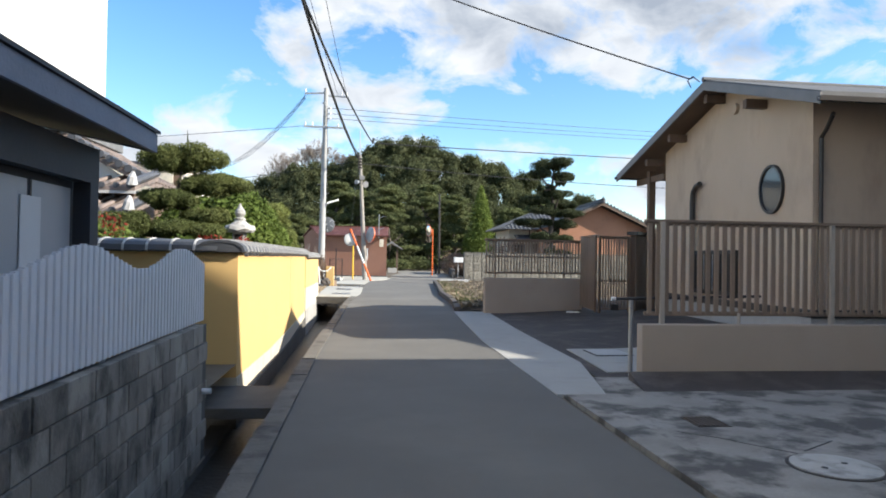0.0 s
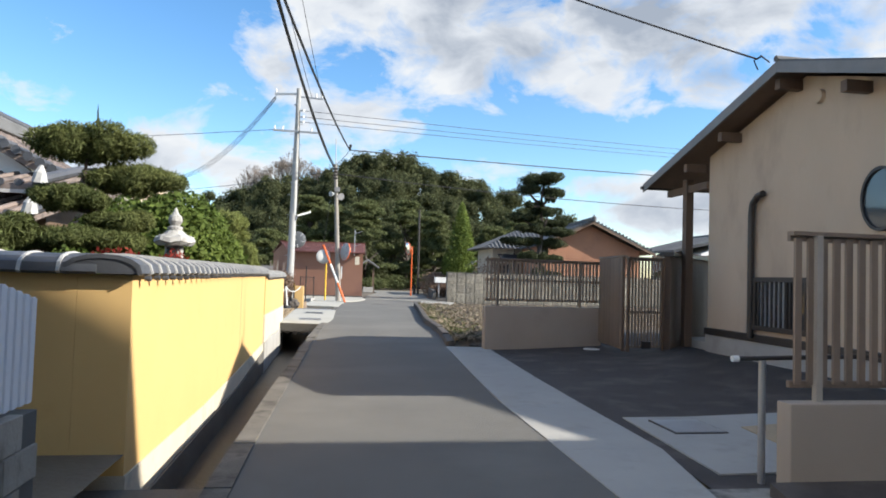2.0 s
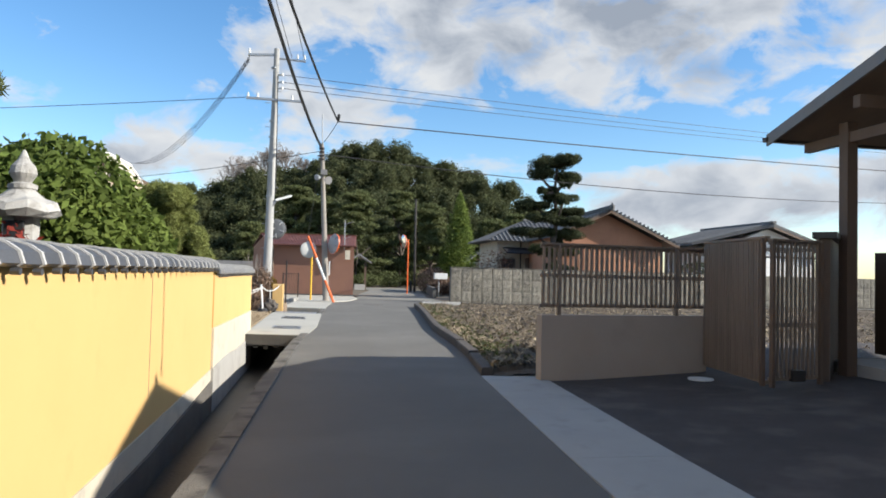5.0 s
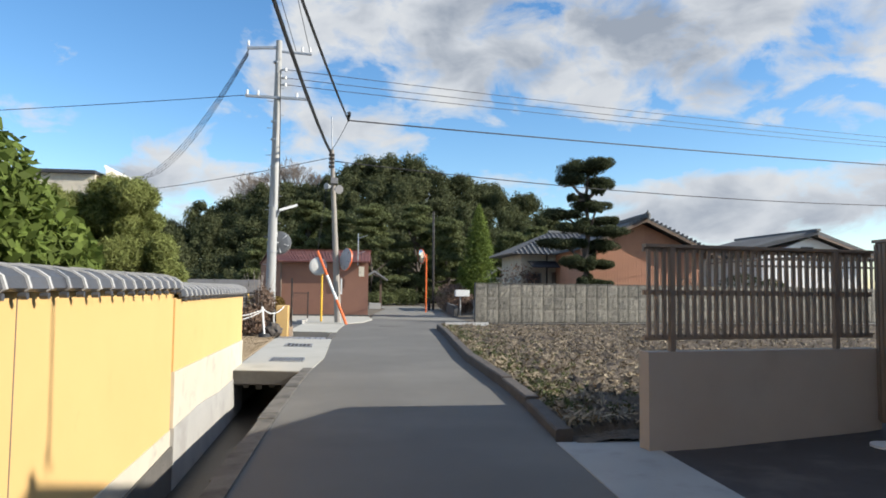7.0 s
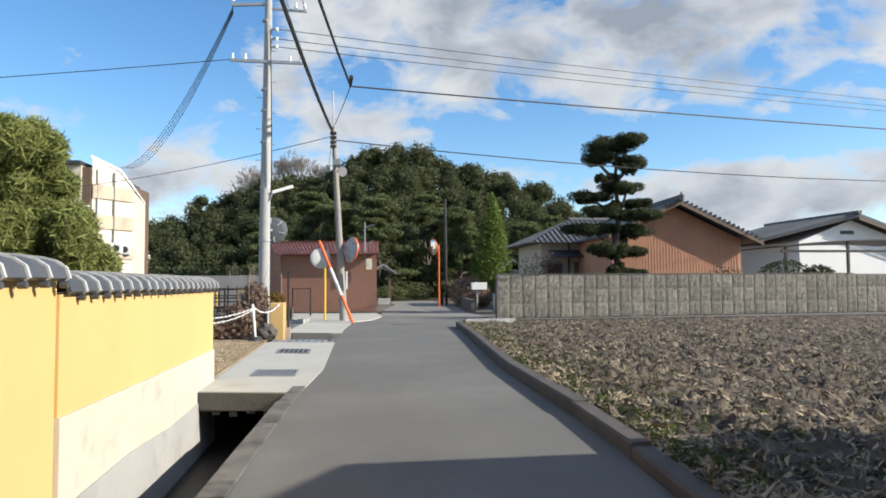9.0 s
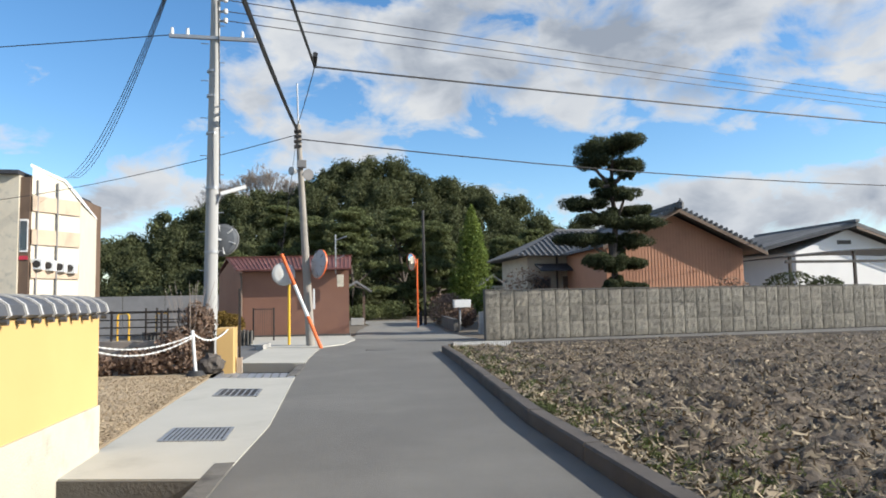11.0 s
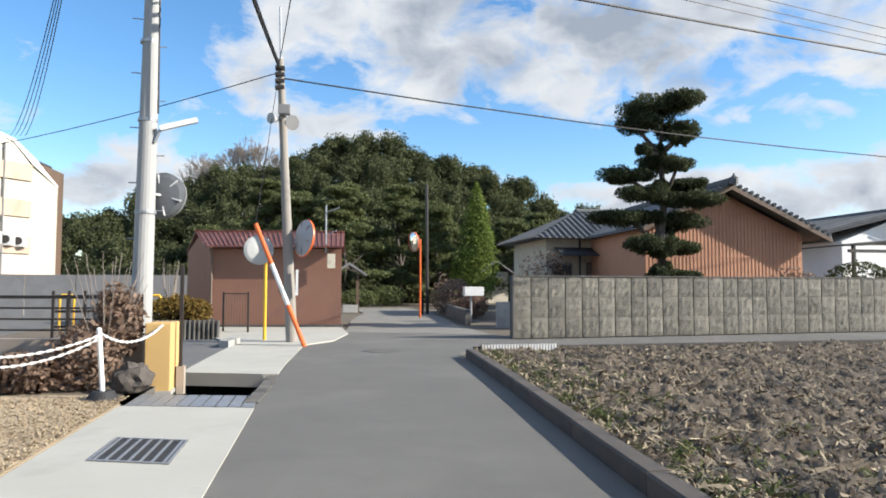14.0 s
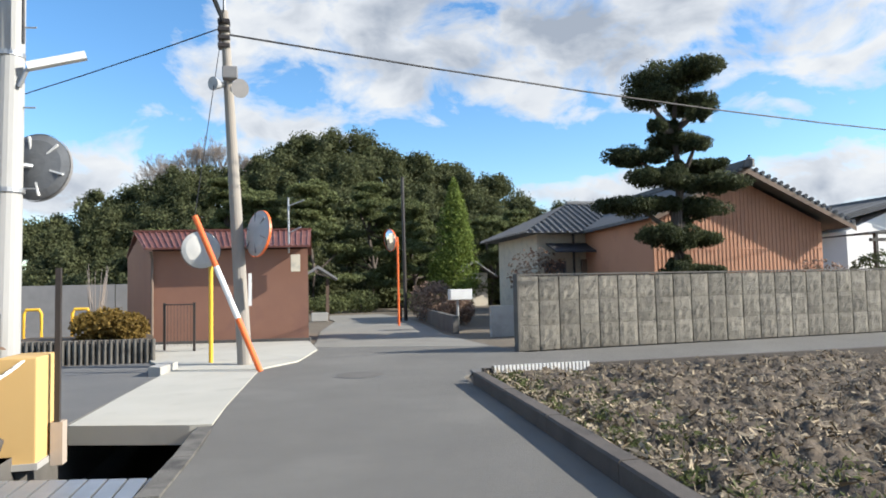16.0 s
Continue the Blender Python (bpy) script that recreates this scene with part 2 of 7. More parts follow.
    soil=mat("tilled_soil", (0.15, 0.114, 0.078), (0.068, 0.053, 0.038), scale=2.5, fine=22, bump=1.0, stain=(0.04, 0.033, 0.026), stain_scale=5.0, stain_at=(0.52, 0.66)),
    straw=mat("dry_stubble", (0.40, 0.325, 0.215), (0.165, 0.132, 0.088), scale=1.5, fine=20, bump=0.0, island=0.5),
    weed=leaf_mat("weed_leaf", (0.13, 0.15, 0.055), (0.085, 0.10, 0.04)),
    bark=mat("bark", (0.12, 0.095, 0.075), (0.06, 0.048, 0.04), scale=4, fine=25, bump=0.9, stretch=(1, 1, 0.3)),
    pine=leaf_mat("pine_needles", (0.17, 0.185, 0.062), (0.085, 0.105, 0.038)),
    pine_dark=leaf_mat("dark_needles", (0.085, 0.098, 0.045), (0.045, 0.056, 0.028)),
    hedge=leaf_mat("glossy_hedge_leaf", (0.15, 0.195, 0.042), (0.085, 0.125, 0.028)),
    woods=leaf_mat("woods_leaf", (0.125, 0.135, 0.062), (0.066, 0.078, 0.036)),
    woods_pine=leaf_mat("hill_pine_leaf", (0.165, 0.185, 0.075), (0.10, 0.118, 0.05)),
    cypress=leaf_mat("cypress_leaf", (0.19, 0.24, 0.055), (0.11, 0.155, 0.035)),
    bare=mat("bare_twigs", (0.30, 0.255, 0.22), (0.22, 0.185, 0.16), scale=2, fine=20, bump=0.0),
    dryleaf=leaf_mat("dry_leaf", (0.32, 0.225, 0.165), (0.17, 0.115, 0.085)),
    redleaf=leaf_mat("red_leaf", (0.30, 0.035, 0.025), (0.16, 0.03, 0.02)),
    goldleaf=leaf_mat("golden_leaf", (0.30, 0.20, 0.05), (0.18, 0.12, 0.035)),
)


def glass_mat(name, tint, rough=0.05, opaque=True):
    m = bpy.data.materials.new(name)
    m.use_nodes = True
    p = m.node_tree.nodes["Principled BSDF"]
    p.inputs["Base Color"].default_value, p.inputs["Roughness"].default_value = (*tint, 1), rough
    p.inputs["Specular IOR Level"].default_value = 0.8
    if not opaque:
        p.inputs["Transmission Weight"].default_value = 0.9
    return m


M["pane"] = glass_mat("window_pane", (0.05, 0.06, 0.07))
M["frosted"] = glass_mat("frosted_pane", (0.42, 0.43, 0.44), 0.35)
M["mirror"] = mat("traffic_mirror", (0.80, 0.81, 0.82), rough=0.04, metal=1.0, bump=0.0)

# ---- mesh helpers ----


def mesh_of(bm, name, material):
    bmesh.ops.recalc_face_normals(bm, faces=bm.faces)
    me = bpy.data.meshes.new(name)
    bm.to_mesh(me)
    bm.free()
    me.materials.append(material)
    return me


def part(name, bm, material, parent, label=""):
    ob = new(name, mesh_of(bm, name, material))
    ob.parent = parent
    ob.matrix_parent_inverse = parent.matrix_basis.inverted()
    return tagged(ob, label) if label else ob


def thing(name, label, category, group="", at=(0, 0, 0)):
    ob = new(name)
    ob.location = at
    ob.matrix_basis = Matrix.Translation(at)
    ob.empty_display_size = 0.1
    return tagged(ob, label, category, group)


def solo(name, bm, material, label, category, group="", kind=""):
    return tagged(new(name, mesh_of(bm, name, material)), label, category, group, kind)


def box(bm, x0, x1, y0, y1, z0, z1, bevel=0.0):
    vs = [bm.verts.new((x, y, z)) for z in (z0, z1) for y in (y0, y1) for x in (x0, x1)]
    fs = [bm.faces.new([vs[i] for i in f]) for f in ((0, 2, 3, 1), (4, 5, 7, 6), (0, 1, 5, 4), (2, 6, 7, 3), (0, 4, 6, 2), (1, 3, 7, 5))]
    if bevel:
        es = list({e for f in fs for e in f.edges})
        bmesh.ops.bevel(bm, geom=es, offset=bevel, segments=2, affect="EDGES", profile=0.6)
    return bm


def beam(bm, p, q, w, h, up=(0, 0, 1)):
    """A straight bar of section w by h from p to q."""
    p, q, up = Vector(p), Vector(q), Vector(up)
    d = (q - p).normalized()
    side = d.cross(up).normalized() if abs(d.dot(up)) < 0.99 else Vector((1, 0, 0))
    top = side.cross(d)
    vs = [bm.verts.new(c + side * (sx * w / 2) + top * (sz * h / 2)) for c in (p, q) for sx, sz in ((-1, -1), (1, -1), (1, 1), (-1, 1))]
    for f in ((0, 1, 2, 3), (7, 6, 5, 4), (0, 4, 5, 1), (1, 5, 6, 2), (2, 6, 7, 3), (3, 7, 4, 0)):
        bm.faces.new([vs[i] for i in f])
    return bm


def rod(bm, p, q, r0, r1=None, n=10):
    p, q = Vector(p), Vector(q)
    m = Matrix.Translation((p + q) / 2) @ (q - p).to_track_quat("Z", "Y").to_matrix().to_4x4()
    bmesh.ops.create_cone(bm, cap_ends=True, segments=n, radius1=r0, radius2=r0 if r1 is None else r1, depth=(q - p).length, matrix=m)
    return bm


def tube(bm, points, radii, n=8):
    """A bent, tapering tube through the points."""
    rings = []
    for i, p in enumerate(points):
        d = Vector(points[min(i + 1, len(points) - 1)]) - Vector(points[max(i - 1, 0)])
        rot = d.to_track_quat("Z", "Y")
        r = radii[i] if isinstance(radii, (list, tuple)) else radii
        rings.append([bm.verts.new(Vector(p) + rot @ Vector((math.cos(a) * r, math.sin(a) * r, 0))) for a in (2 * math.pi * k / n for k in range(n))])
    for a, b in zip(rings, rings[1:]):
        for k in range(n):
            bm.faces.new((a[k], a[(k + 1) % n], b[(k + 1) % n], b[k]))
    bm.faces.new(rings[0][::-1])
    bm.faces.new(rings[-1])
    return bm


def prism(bm, outline, z0, z1):
    """An upright block over a plan outline."""
    lo = [bm.verts.new((x, y, z0)) for x, y in outline]
    hi = [bm.verts.new((x, y, z1)) for x, y in outline]
    n = len(lo)
    bm.faces.new(lo[::-1])
    bm.faces.new(hi)
    for i in range(n):
        bm.faces.new((lo[i], lo[(i + 1) % n], hi[(i + 1) % n], hi[i]))
    return bm


def swept(bm, outline, along):
    """A closed 3D outline pushed along a vector."""
    a = [bm.verts.new(p) for p in outline]
    b = [bm.verts.new(Vector(p) + Vector(along)) for p in outline]
    n = len(a)
    bm.faces.new(a)
    bm.faces.new(b[::-1])
    for i in range(n):
        bm.faces.new((a[i], b[i], b[(i + 1) % n], a[(i + 1) % n]))
    return bm


def B():
    return bmesh.new()


def quads_mesh(name, v, material):
    """A mesh of loose quads from an (n, 4, 3) array."""
    n = len(v)
    me = bpy.data.meshes.new(name)
    me.vertices.add(n * 4)
    me.vertices.foreach_set("co", np.ascontiguousarray(v, dtype=np.float32).ravel())
    me.loops.add(n * 4)
    me.loops.foreach_set("vertex_index", np.arange(n * 4, dtype=np.int32))
    me.polygons.add(n)
    me.polygons.foreach_set("loop_start", np.arange(0, n * 4, 4, dtype=np.int32))
    me.update(calc_edges=True)
    me.materials.append(material)
    return me


rng = np.random.default_rng(7)


def leaves(centres, radii, count, size, out=0.6, shell=0.5, aspect=0.55):
    """Rhombic leaves spread through the outer part of ellipsoids: (n, 4, 3)."""
    centres, radii = np.asarray(centres, float), np.asarray(radii, float)
    k = rng.integers(0, len(centres), count) if np.ndim(count) == 0 else np.repeat(np.arange(len(centres)), count)
    n = len(k)
    d = rng.normal(size=(n, 3))
    d /= np.linalg.norm(d, axis=1, keepdims=True)
    r = (shell + (1 - shell) * rng.random(n) ** 0.5)[:, None] * (1 + 0.14 * rng.random((n, 1)) ** 3)
    c = centres[k] + d * r * radii[k]
    nrm = out * d + rng.normal(size=(n, 3)) * 0.6
    nrm /= np.linalg.norm(nrm, axis=1, keepdims=True)
    u = np.cross(nrm, rng.normal(size=(n, 3)))
    u /= np.linalg.norm(u, axis=1, keepdims=True)
    w = np.cross(nrm, u)
    s = size * (0.6 + 0.8 * rng.random((n, 1)))
    return np.stack([c - u * s, c - w * s * aspect, c + u * s, c + w * s * aspect], 1)


def lerp(table, y):
    return float(np.interp(y, [a for a, _ in table], [b for _, b in table]))


def cable(name, p, q, sag, r, label, n=14, category="cable"):
    """A hanging wire with its own thickness."""
    p, q = Vector(p), Vector(q)
    pts = [p.lerp(q, i / n) - Vector((0, 0, sag * 4 * (i / n) * (1 - i / n))) for i in range(n + 1)]
    return solo(name, tube(B(), pts, r, 5), M["cable"], label, category, "overhead wires")


# ---- ground, road, gutter ----
EDGE_L = ((-8, -1.25), (9, -1.2), (14, -1.1), (19, -1.0), (22.6, -0.86), (25, -0.67), (30, -0.61), (32, -0.49), (34.4, -0.46), (38.5, -0.18), (40, 0.3), (43, 0.9))
EDGE_R = ((-8, 1.62), (6.4, 1.42), (11, 1.43), (17, 1.76), (17.2, 1.80), (19.8, 2.06), (24.4, 2.20), (28.1, 2.52), (31, 2.78), (35.2, 3.08))
KERB = ((17.15, 1.80), (19.8, 2.07), (24.4, 2.21), (28.1, 2.53), (31, 2.79), (35.3, 3.09))
STRIP_R = ((6.4, 1.95), (8.0, 2.36), (12.0, 2.42), (17, 2.64))
LIP = 0.18
GUT_L = -2.2
GUT_Y0, GUT_Y1 = -8.0, 38.2


def gut_r(y):
    return lerp(EDGE_L, y) - LIP


def build_ground():
    bm = B()
    ys = [GUT_Y0, 0, 9, 14, 19, 22.6, 25, 30, 32, 34.4, GUT_Y1]
    far = 900

    def quad(*pts):
        bm.faces.new([bm.verts.new(p) for p in pts])

    z = -0.03
    for a, b in zip(ys, ys[1:]):
        quad((-far, a, z), (GUT_L, a, z), (GUT_L, b, z), (-far, b, z))
        quad((gut_r(a), a, z), (far, a, z), (far, b, z), (gut_r(b), b, z))
    quad((-far, -far, z), (far, -far, z), (far, GUT_Y0, z), (-far, GUT_Y0, z))
    quad((-far, GUT_Y1, z), (far, GUT_Y1, z), (far, far, z), (-far, far, z))
    solo("ground", bm, M["earth"], "bare brown earth around the lane and houses", "ground", kind="structure")
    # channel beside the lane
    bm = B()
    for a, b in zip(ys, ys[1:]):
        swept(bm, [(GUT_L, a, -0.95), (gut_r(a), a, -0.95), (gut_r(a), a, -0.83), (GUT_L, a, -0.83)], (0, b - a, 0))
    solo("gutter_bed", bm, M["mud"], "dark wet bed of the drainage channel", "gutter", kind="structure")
    bm = B()
    steps = [GUT_Y0 + i * 1.2 for i in range(40) if GUT_Y0 + i * 1.2 < GUT_Y1]
    for y in steps:
        e = min(y + 1.19, GUT_Y1)
        j = random.uniform(-0.012, 0.012)
        a0, a1 = gut_r(y) + j, lerp(EDGE_L, y)
        b0, b1 = gut_r(e) + j, lerp(EDGE_L, e)
        covered = 22.0 < y < 30.0 or 32.6 < y
        prism(bm, [(a0, y), (a1, y), (b1, e), (b0, e)], -0.86, -0.006 if covered else 0.012 + random.uniform(0, 0.012))
    solo("gutter_lip", bm, M["lip"], "weathered concrete lip along the channel", "kerb", kind="structure")
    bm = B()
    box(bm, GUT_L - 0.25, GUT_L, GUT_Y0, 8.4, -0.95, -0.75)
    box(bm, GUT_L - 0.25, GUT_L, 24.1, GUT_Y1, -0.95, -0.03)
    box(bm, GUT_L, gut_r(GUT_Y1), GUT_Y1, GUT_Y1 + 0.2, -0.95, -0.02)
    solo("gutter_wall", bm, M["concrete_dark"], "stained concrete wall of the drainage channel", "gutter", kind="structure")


def build_road():
    bm = B()
    ys = [-8, 0, 6.4, 9, 11, 14, 17, 17.2, 19.8, 22.6, 24.4, 25, 28.1, 30, 31, 32, 34.4, 35.2]
    left = [(lerp(EDGE_L, y), y) for y in ys + [38.2, 40]] + [(0.9, 42.6), (1.15, 45), (1.5, 50), (2.6, 58), (2.2, 66)]
    right = [(lerp(EDGE_R, y), y) for y in ys] + [(3.15, 36.0), (3.5, 36.5), (45, 38.2), (45, 42.5), (22.5, 41.0), (5.5, 39.5), (5.3, 42.5), (5.2, 46), (5.8, 52), (6.2, 58), (6.0, 66)]
    outline = left[::-1] + right
    prism(bm, outline, -0.12, 0.0)
    solo("road", bm, M["asphalt"], "narrow grey asphalt lane with a side road", "road", kind="structure")
    bm = B()
    prism(bm, [(0.95, 43.2), (5.25, 41.4), (5.2, 46), (5.8, 52), (6.2, 58), (6.0, 66), (2.2, 66), (2.6, 58), (1.5, 50), (1.15, 45)], -0.05, 0.004)
    solo("far_lane", bm, M["lane_far"], "paler worn asphalt beyond the junction", "road", kind="structure")
    bm = B()
    prism(bm, [(-9, 33.2), (-2.2, 33.2), (-1.95, 38.4), (-2.4, 40.9), (-9, 41.5)], -0.08, -0.01)
    prism(bm, [(-60, 41.5), (-9, 41.5), (-9, 60), (-60, 60)], -0.08, -0.012)
    solo("parking_asphalt", bm, M["asphalt_old"], "worn asphalt of the parking lot", "pavement", kind="structure")


def build_right_ground():
    # concrete strip between lane and forecourt
    bm = B()
    cuts = [6.4 + i * 2.12 for i in range(6)]
    for a, b in zip(cuts, cuts[1:]):
        la, lb = lerp(EDGE_R, a), lerp(EDGE_R, b)
        ra, rb = lerp(STRIP_R, a), lerp(STRIP_R, b)
        prism(bm, [(la, a + 0.006), (ra, a + 0.006), (rb, b), (lb, b)], -0.12, 0.008)
    solo("pavement", bm, M["concrete_new"], "pale concrete strip along the lane edge", "pavement", kind="structure")
    # dark forecourt rising to the house
    bm = B()
    YARD = ((2.0, -0.008), (3.2, 0.0), (5.0, 0.07), (6.3, 0.2), (12, 0.22))
    xs, ysn = [2.0, 2.3, 3.2, 4.1, 5.0, 5.6, 6.3, 12.0], [7.4, 9, 10.5, 12, 14, 16, 16.9, 18, 20]
    grid = {}
    for y in ysn:
        for x in xs:
            xx = max(x, lerp(STRIP_R, y))
            grid[x, y] = bm.verts.new((xx, y, lerp(YARD, xx)))
    for ya, yb in zip(ysn, ysn[1:]):
        for xa, xb in zip(xs, xs[1:]):
            if yb <= 16.9 or xa >= 5.0:
                try:
                    bm.faces.new((grid[xa, ya], grid[xb, ya], grid[xb, yb], grid[xa, yb]))
                except ValueError:
                    pass
    for f in list(bm.faces):
        if f.calc_area() < 1e-6:
            bm.faces.remove(f)
    solo("forecourt", bm, M["yard"], "dark brown packed forecourt of the house", "pavement", kind="structure")
    # pale concrete pad with a cover plate inside the forecourt
    bm = B()
    for x0, x1 in ((2.46, 3.2), (3.2, 5.0)):
        z0, z1 = lerp(YARD, x0), lerp(YARD, x1)
        swept(bm, [(x0, 7.75, z0 - 0.05), (x1, 7.75, z1 - 0.05), (x1, 7.75, z1 + 0.014), (x0, 7.75, z0 + 0.014)], (0.12, 2.1, 0.0))
    solo("concrete_pad", bm, M["concrete_new"], "pale concrete pad let into the forecourt", "pavement", kind="structure")
    bm = B()
    swept(bm, [(3.5, 8.0, 0.0), (4.95, 8.0, 0.05), (4.95, 8.0, 0.105), (4.2, 8.0, 0.085), (3.5, 8.0, 0.036)], (0.1, 1.25, 0.0))
    solo("soil_patch", bm, M["gravel"], "tan bare soil patch in the concrete pad", "soil", kind="structure")
    cover = thing("cover_plate", "flat grey metal cover in a concrete pad", "cover plate", at=(3.05, 9.35, 0.01))
    part("frame", box(B(), 2.78, 3.34, 9.05, 9.66, -0.03, 0.022), M["dark"], cover, "dark narrow cover frame")
    part("lid", box(B(), 2.80, 3.32, 9.07, 9.64, -0.03, 0.027), M["steel"], cover)
    # stained apron before the near wall
    bm = B()
    prism(bm, [(1.62, -8), (12, -8), (12, 7.4), (1.95, 7.4), (1.5, 6.42)], -0.10, 0.004)
    solo("apron", bm, M["concrete_stained"], "old stained and cracked concrete apron", "pavement", kind="structure")
    bm = B()
    prism(bm, [(1.5, 6.3), (1.78, 5.9), (1.9, -8), (1.56, -8)], -0.1, 0.02)
    solo("apron_edge", bm, M["concrete_stained"], "worn pale concrete edge of the apron", "kerb", kind="structure")
    # round cover and square grate
    cover = thing("manhole_cover", "round pale concrete manhole cover with two lifting holes", "manhole", at=(2.66, 3.92, 0.005))
    part("rim", rod(B(), (2.66, 3.92, -0.02), (2.66, 3.92, 0.010), 0.31, None, 40), M["dark"], cover, "dark iron rim")
    part("lid", rod(B(), (2.66, 3.92, -0.02), (2.66, 3.92, 0.016), 0.285, None, 40), M["stone"], cover)
    for dx in (-0.11, 0.1):
        part("lifting_hole", rod(B(), (2.66 + dx, 3.92 + dx * 0.4, 0.0), (2.66 + dx, 3.92 + dx * 0.4, 0.0185), 0.022, None, 10), M["rubber"], cover)
    gr = thing("drain_grate", "small square rusty drain grate in concrete", "drain grate", at=(2.4, 5.2, 0.004))
    part("frame", box(B(), 2.25, 2.55, 5.03, 5.38, -0.02, 0.010), M["dark"], gr)
    for i in range(7):
        part("bar", box(B(), 2.265 + i * 0.04, 2.28 + i * 0.04, 5.05, 5.36, 0.0, 0.018), M["kerb"], gr)
    # crack lines in the apron
    bm = B()
    for p, q in (((2.3, 4.6), (2.6, 4.25)), ((2.6, 4.25), (2.55, 4.0)), ((2.75, 3.6), (2.7, 3.2)), ((2.0, 4.9), (2.35, 4.6)), ((2.7, 4.3), (3.1, 4.55))):
        beam(bm, (*p, 0.004), (*q, 0.004), 0.014, 0.006)
    solo("crack", bm, M["mud"], "dark crack filled with dirt in old concrete", "crack", kind="structure")
    # lane manhole
    mc = thing("road_manhole", "dark iron manhole cover flush with the asphalt", "manhole", at=(1.55, 36.9, 0))
    part("lid", rod(B(), (1.55, 36.9, -0.02), (1.55, 36.9, 0.008), 0.42, None, 36), M["concrete_dark"], mc)
    part("rim", rod(B(), (1.55, 36.9, -0.02), (1.55, 36.9, 0.005), 0.48, None, 36), M["asphalt_old"], mc)


def build_field():
    # kerb along the lane
    bm = B()
    ys = [17.15 + i * 1.8 for i in range(11)]
    for a, b in zip(ys, ys[1:]):
        b = min(b, 35.3)
        if b <= a:
            continue
        xa, xb = lerp(KERB, a), lerp(KERB, b - 0.012)
        top = lerp(((17, 0.10), (20, 0.15), (36, 0.18)), a)
        swept(bm, [(xa, a, -0.1), (xa + 0.18, a, -0.1), (xa + 0.17, a, top), (xa + 0.02, a, top), (xa, a, top - 0.02)], (xb - xa, b - 0.012 - a, 0))
    solo("field_kerb", bm, M["kerb"], "low weathered concrete kerb beside the field", "kerb", kind="structure")
    bm = B()
    for i in range(14):
        a, b = 3.3 + i * 2.9, 3.3 + (i + 1) * 2.9 - 0.015
        ya, yb = 35.3 + (a - 3.3) * 0.028, 35.3 + (b - 3.3) * 0.028
        prism(bm, [(a, ya), (b, yb), (b, yb + 0.14), (a, ya + 0.14)], -0.1, 0.20)
    solo("field_end_kerb", bm, M["kerb"], "low concrete kerb between field and side road", "kerb", kind="structure")
    bm = B()
    prism(bm, [(3.2, 35.2), (45, 36.4), (45, 38.5), (3.5, 36.8)], -0.05, 0.02)
    solo("verge", bm, M["asphalt_old"], "worn grey verge of the side road", "verge", kind="structure")
    # tilled soil
    me = bpy.data.meshes.new("field")
    xs = np.concatenate([np.arange(1.95, 8, 0.055), np.arange(8, 12, 0.09), np.arange(12, 30, 0.25)])
    ys = np.concatenate([np.arange(16.95, 35.35, 0.065)])
    gx, gy = np.meshgrid(xs, ys)
    low = np.interp(gy, [y for y, _ in KERB], [x + 0.16 for _, x in KERB])
    gx = np.maximum(gx, low - 0.02)
    gz = np.zeros_like(gx)
    for i in range(gx.shape[0]):
        for j in range(gx.shape[1]):
            p = Vector((gx[i, j], gy[i, j], 0))
            gz[i, j] = 0.05 + 0.09 * noise.noise(p * 1.6) + 0.09 * abs(noise.noise(p * 4.5)) + 0.08 * noise.noise(p * 9) + 0.075 * noise.noise(p * 19)
    edge = np.clip((gx - low) / 0.5, 0.15, 1)
    gz = 0.02 + (gz + 0.03) * edge
    gz = np.where(gy < 17.3, gz * 0.3, gz)
    ny, nx = gx.shape
    idx = np.arange(ny * nx).reshape(ny, nx)
    faces = np.stack([idx[:-1, :-1], idx[:-1, 1:], idx[1:, 1:], idx[1:, :-1]], -1).reshape(-1, 4)
    me.from_pydata(np.stack([gx, gy, gz], -1).reshape(-1, 3).tolist(), [], faces.tolist())
    me.materials.append(M["soil"])
    me.polygons.foreach_set("use_smooth", [True] * len(me.polygons))
    tagged(new("field", me), "tilled brown field soil with clods", "field", kind="structure")
    # dry stubble lying on it
    n = 120000
    x = 2.0 + 26 * rng.random(n) ** 1.7
    y = 17.2 + 18.1 * rng.random(n)
    lowx = np.interp(y, [y for y, _ in KERB], [x + 0.16 for _, x in KERB])
    keep = x > lowx + 0.02
    x, y = x[keep], y[keep]
    clump = np.array([noise.noise(Vector((a * 2.2, b * 2.2, 4))) for a, b in zip(x, y)])
    keep = clump > -0.12 - 0.3 * rng.random(len(x))
    x, y = x[keep], y[keep]
    n = len(x)
    ang, tilt = rng.random(n) * 6.283, rng.normal(0.1, 0.5, n)
    ln, w = 0.018 + 0.075 * rng.random(n) ** 2, 0.008 + 0.016 * rng.random(n)
    zc = np.array([0.085 + 0.09 * noise.noise(Vector((a, b, 0)) * 1.6) + 0.09 * abs(noise.noise(Vector((a, b, 0)) * 4.5)) + 0.08 * noise.noise(Vector((a, b, 0)) * 9) for a, b in zip(x, y)]) + 0.05 * rng.random(n)
    c = np.stack([x, y, zc], 1)
    u = np.stack([np.cos(ang) * np.cos(tilt), np.sin(ang) * np.cos(tilt), np.sin(tilt)], 1) * ln[:, None]
    v = np.stack([-np.sin(ang), np.cos(ang), rng.normal(0, 0.5, n)], 1) * w[:, None]
    quads = np.stack([c - u - v * 0.5, c + u - v * 0.2, c + u + v * 0.2, c - u + v], 1)
